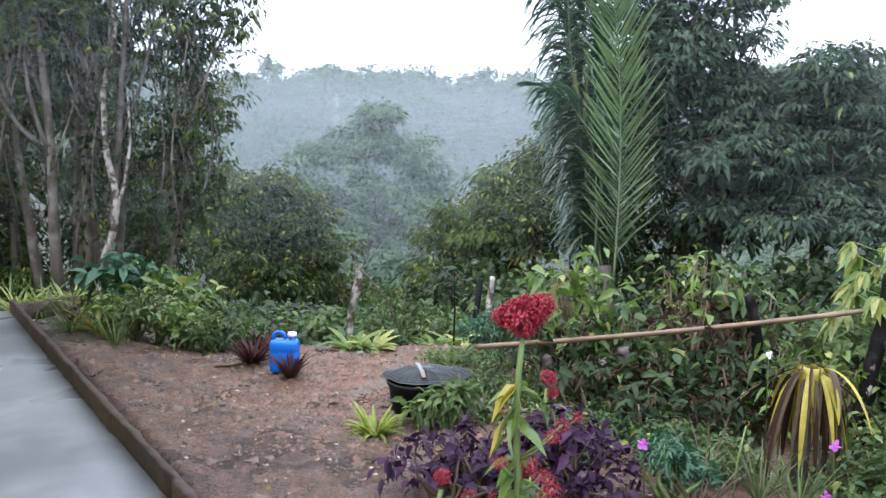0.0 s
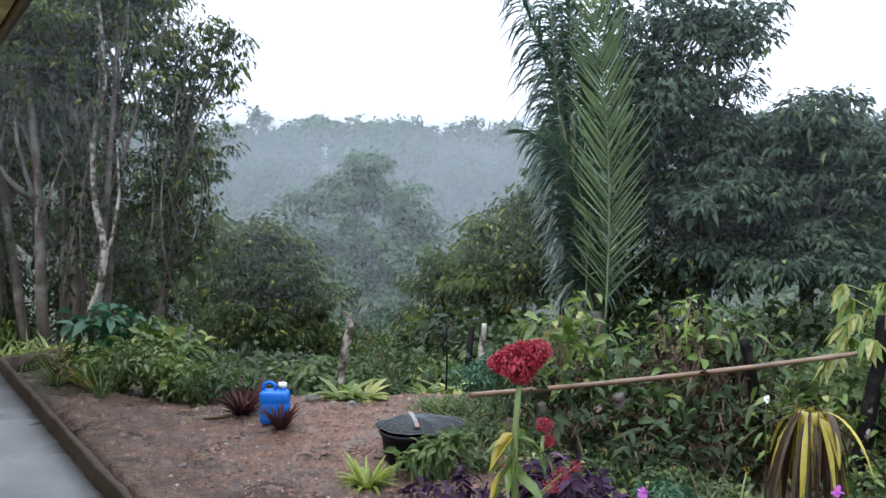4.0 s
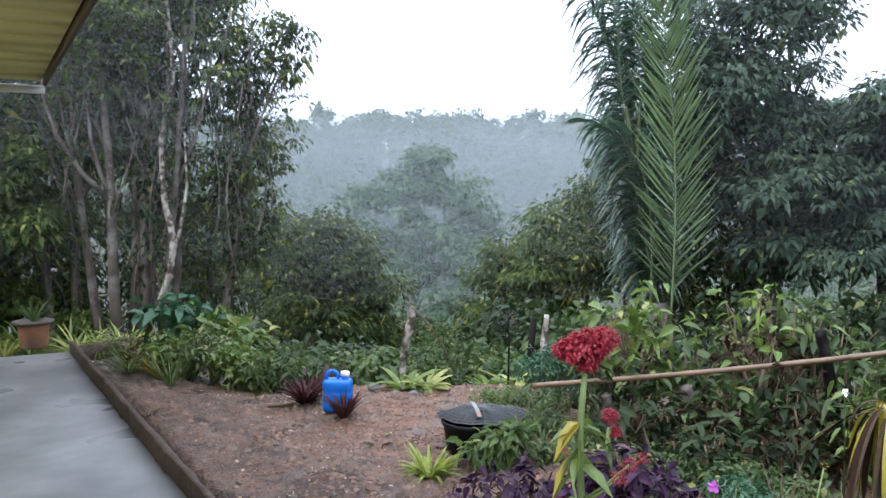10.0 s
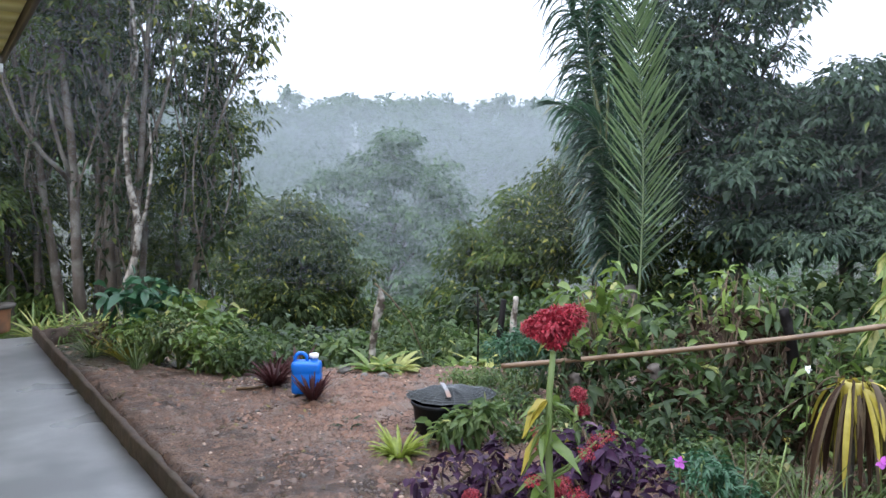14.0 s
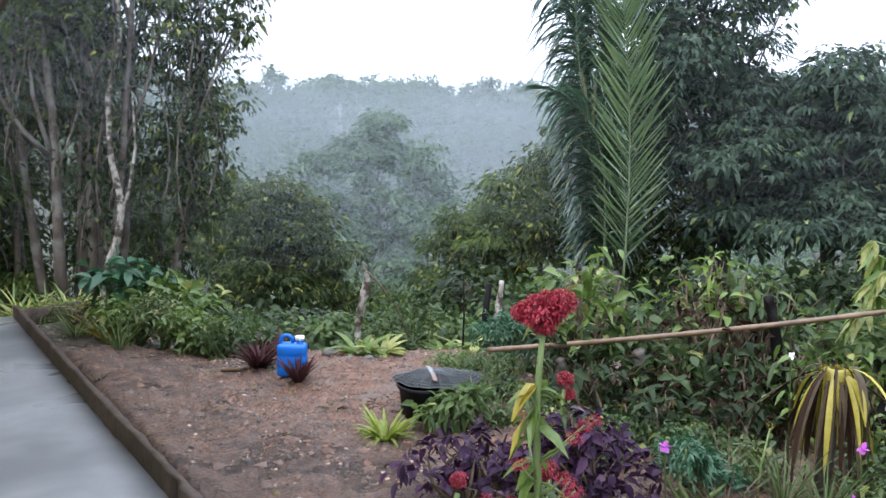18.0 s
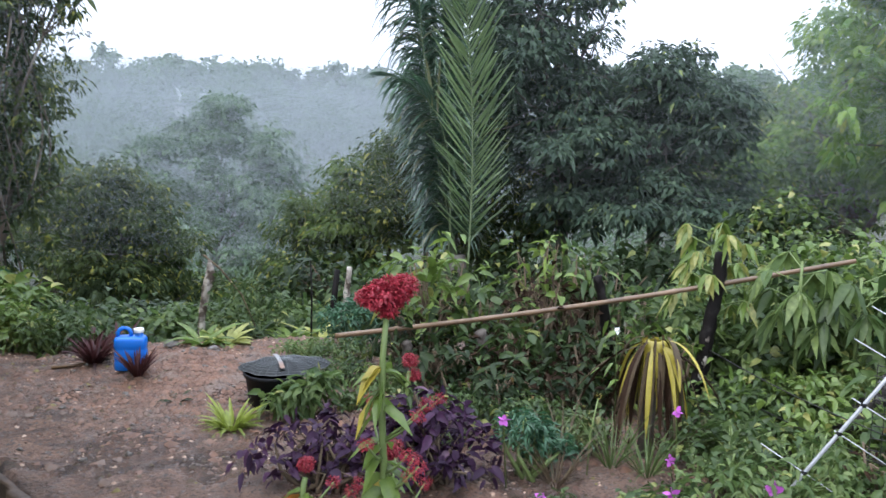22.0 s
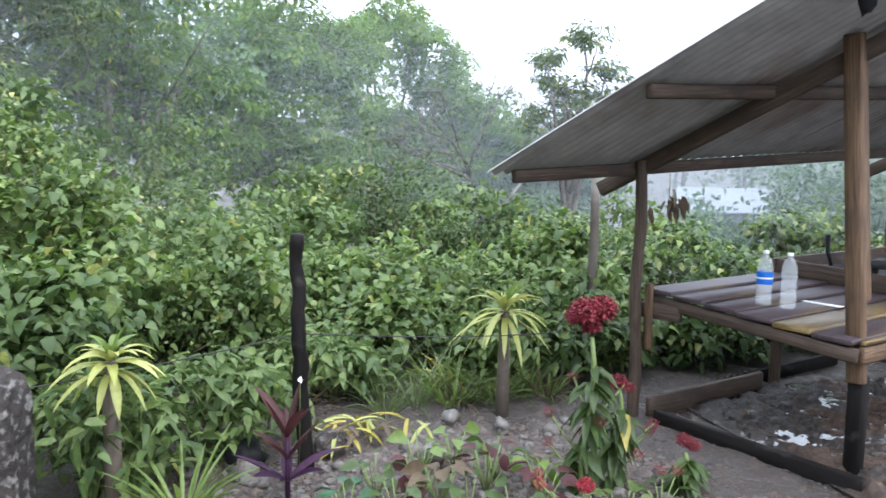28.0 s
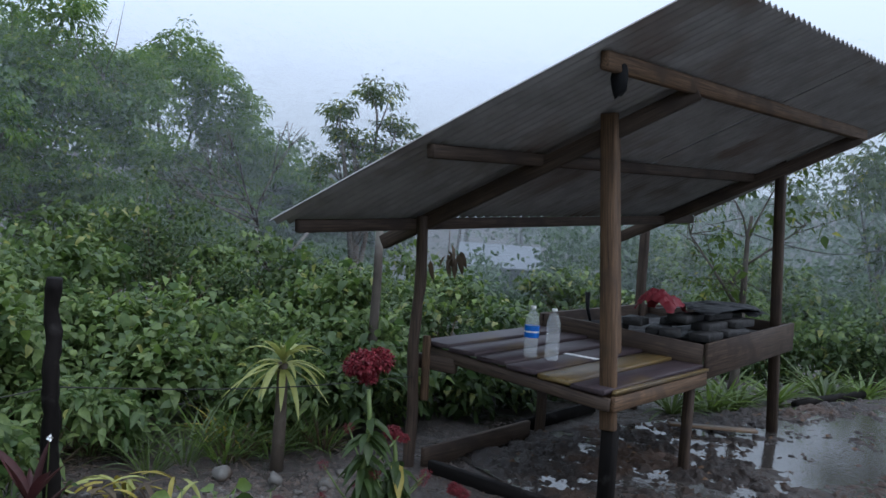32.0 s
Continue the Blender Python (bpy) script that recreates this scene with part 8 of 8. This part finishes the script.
# ---- mist, imitated with threads ----
def mist(label, az0, az1, el0, el1, dist, cover, seed, soft=(4, 4)):
    """Stand-in for haze at one distance: hair-thin grey threads, scattered over an arc."""
    rs = np.random.RandomState(seed)
    wide, tall = dist * 0.000015, dist * 0.15
    area = math.radians(az1 - az0) * math.radians(el1 - el0) * dist * dist
    n = int(cover * area / (0.5 * wide * tall))
    az, el = rs.uniform(az0, az1, n), rs.uniform(el0, el1, n)
    keep = rs.uniform(0, 1, n) < step(az0, az0 + soft[0], az) * (1 - step(az1 - soft[0], az1, az)) * (1 - step(el1 - soft[1], el1, el))
    az, el = np.radians(az[keep]), np.radians(el[keep])
    n = len(az)
    d = dist * rs.uniform(0.85, 1.15, n)
    c = np.stack([d * np.sin(az), d * np.cos(az), 1.6 + d * np.tan(el)], -1)
    right = np.stack([np.cos(az), -np.sin(az), 0 * az], -1)
    up = np.array([0, 0, 1.0])
    turn = (rs.normal(size=n) * 0.3)[:, None]
    t = (np.cos(turn) * right + np.sin(turn) * up) * (tall * rs.uniform(0.6, 1.4, n))[:, None]
    s = (-np.sin(turn) * right + np.cos(turn) * up) * (wide * rs.uniform(0.6, 1.4, n))[:, None]
    v = np.stack([c - s / 2 - t / 2, c + s / 2 - t / 2, c + t / 2], 1)
    b = Build().add(v.reshape(-1, 3), np.arange(3 * n).reshape(-1, 3))
    return tagged(part("mist", b, "mist"), label, "mist", kind="stuff")


for k, (di, cv_, a0, a1, e0, e1) in enumerate([(9.2, 0.045, -36, 46, -5, 18), (9.0, 0.05, -36, -8, 2, 20), (12, 0.08, -28, 46, -8, 16), (8.9, 0.09, 38, 84, 1, 20), (11.5, 0.12, 32, 66, -3, 20), (18, 0.1, -17, 46, -9, 8), (24, 0.07, -17, 34, -10, 8), (36, 0.36, -17, 28, -8, 7), (48, 0.28, -17, 28, -6, 7), (62, 0.24, -17, 28, -4, 7), (80, 0.22, -17, 28, -3, 7)]):
    mist("hair-thin grey threads standing in for haze over the valley", a0, a1, e0, e1, di, cv_, 900 + k, (4, 5))
for k, (di, cv_, a0, e1) in enumerate([(7.6, 0.06, 40, 18), (11.6, 0.1, 66, 14), (14.5, 0.18, 66, 12), (20.5, 0.2, 94, 8), (27, 0.28, 96, 4)]):
    mist("hair-thin grey threads standing in for haze beyond the fence", a0, 95 if di < 8 else 174, -5, e1, di, cv_, 930 + k, (5, 6))
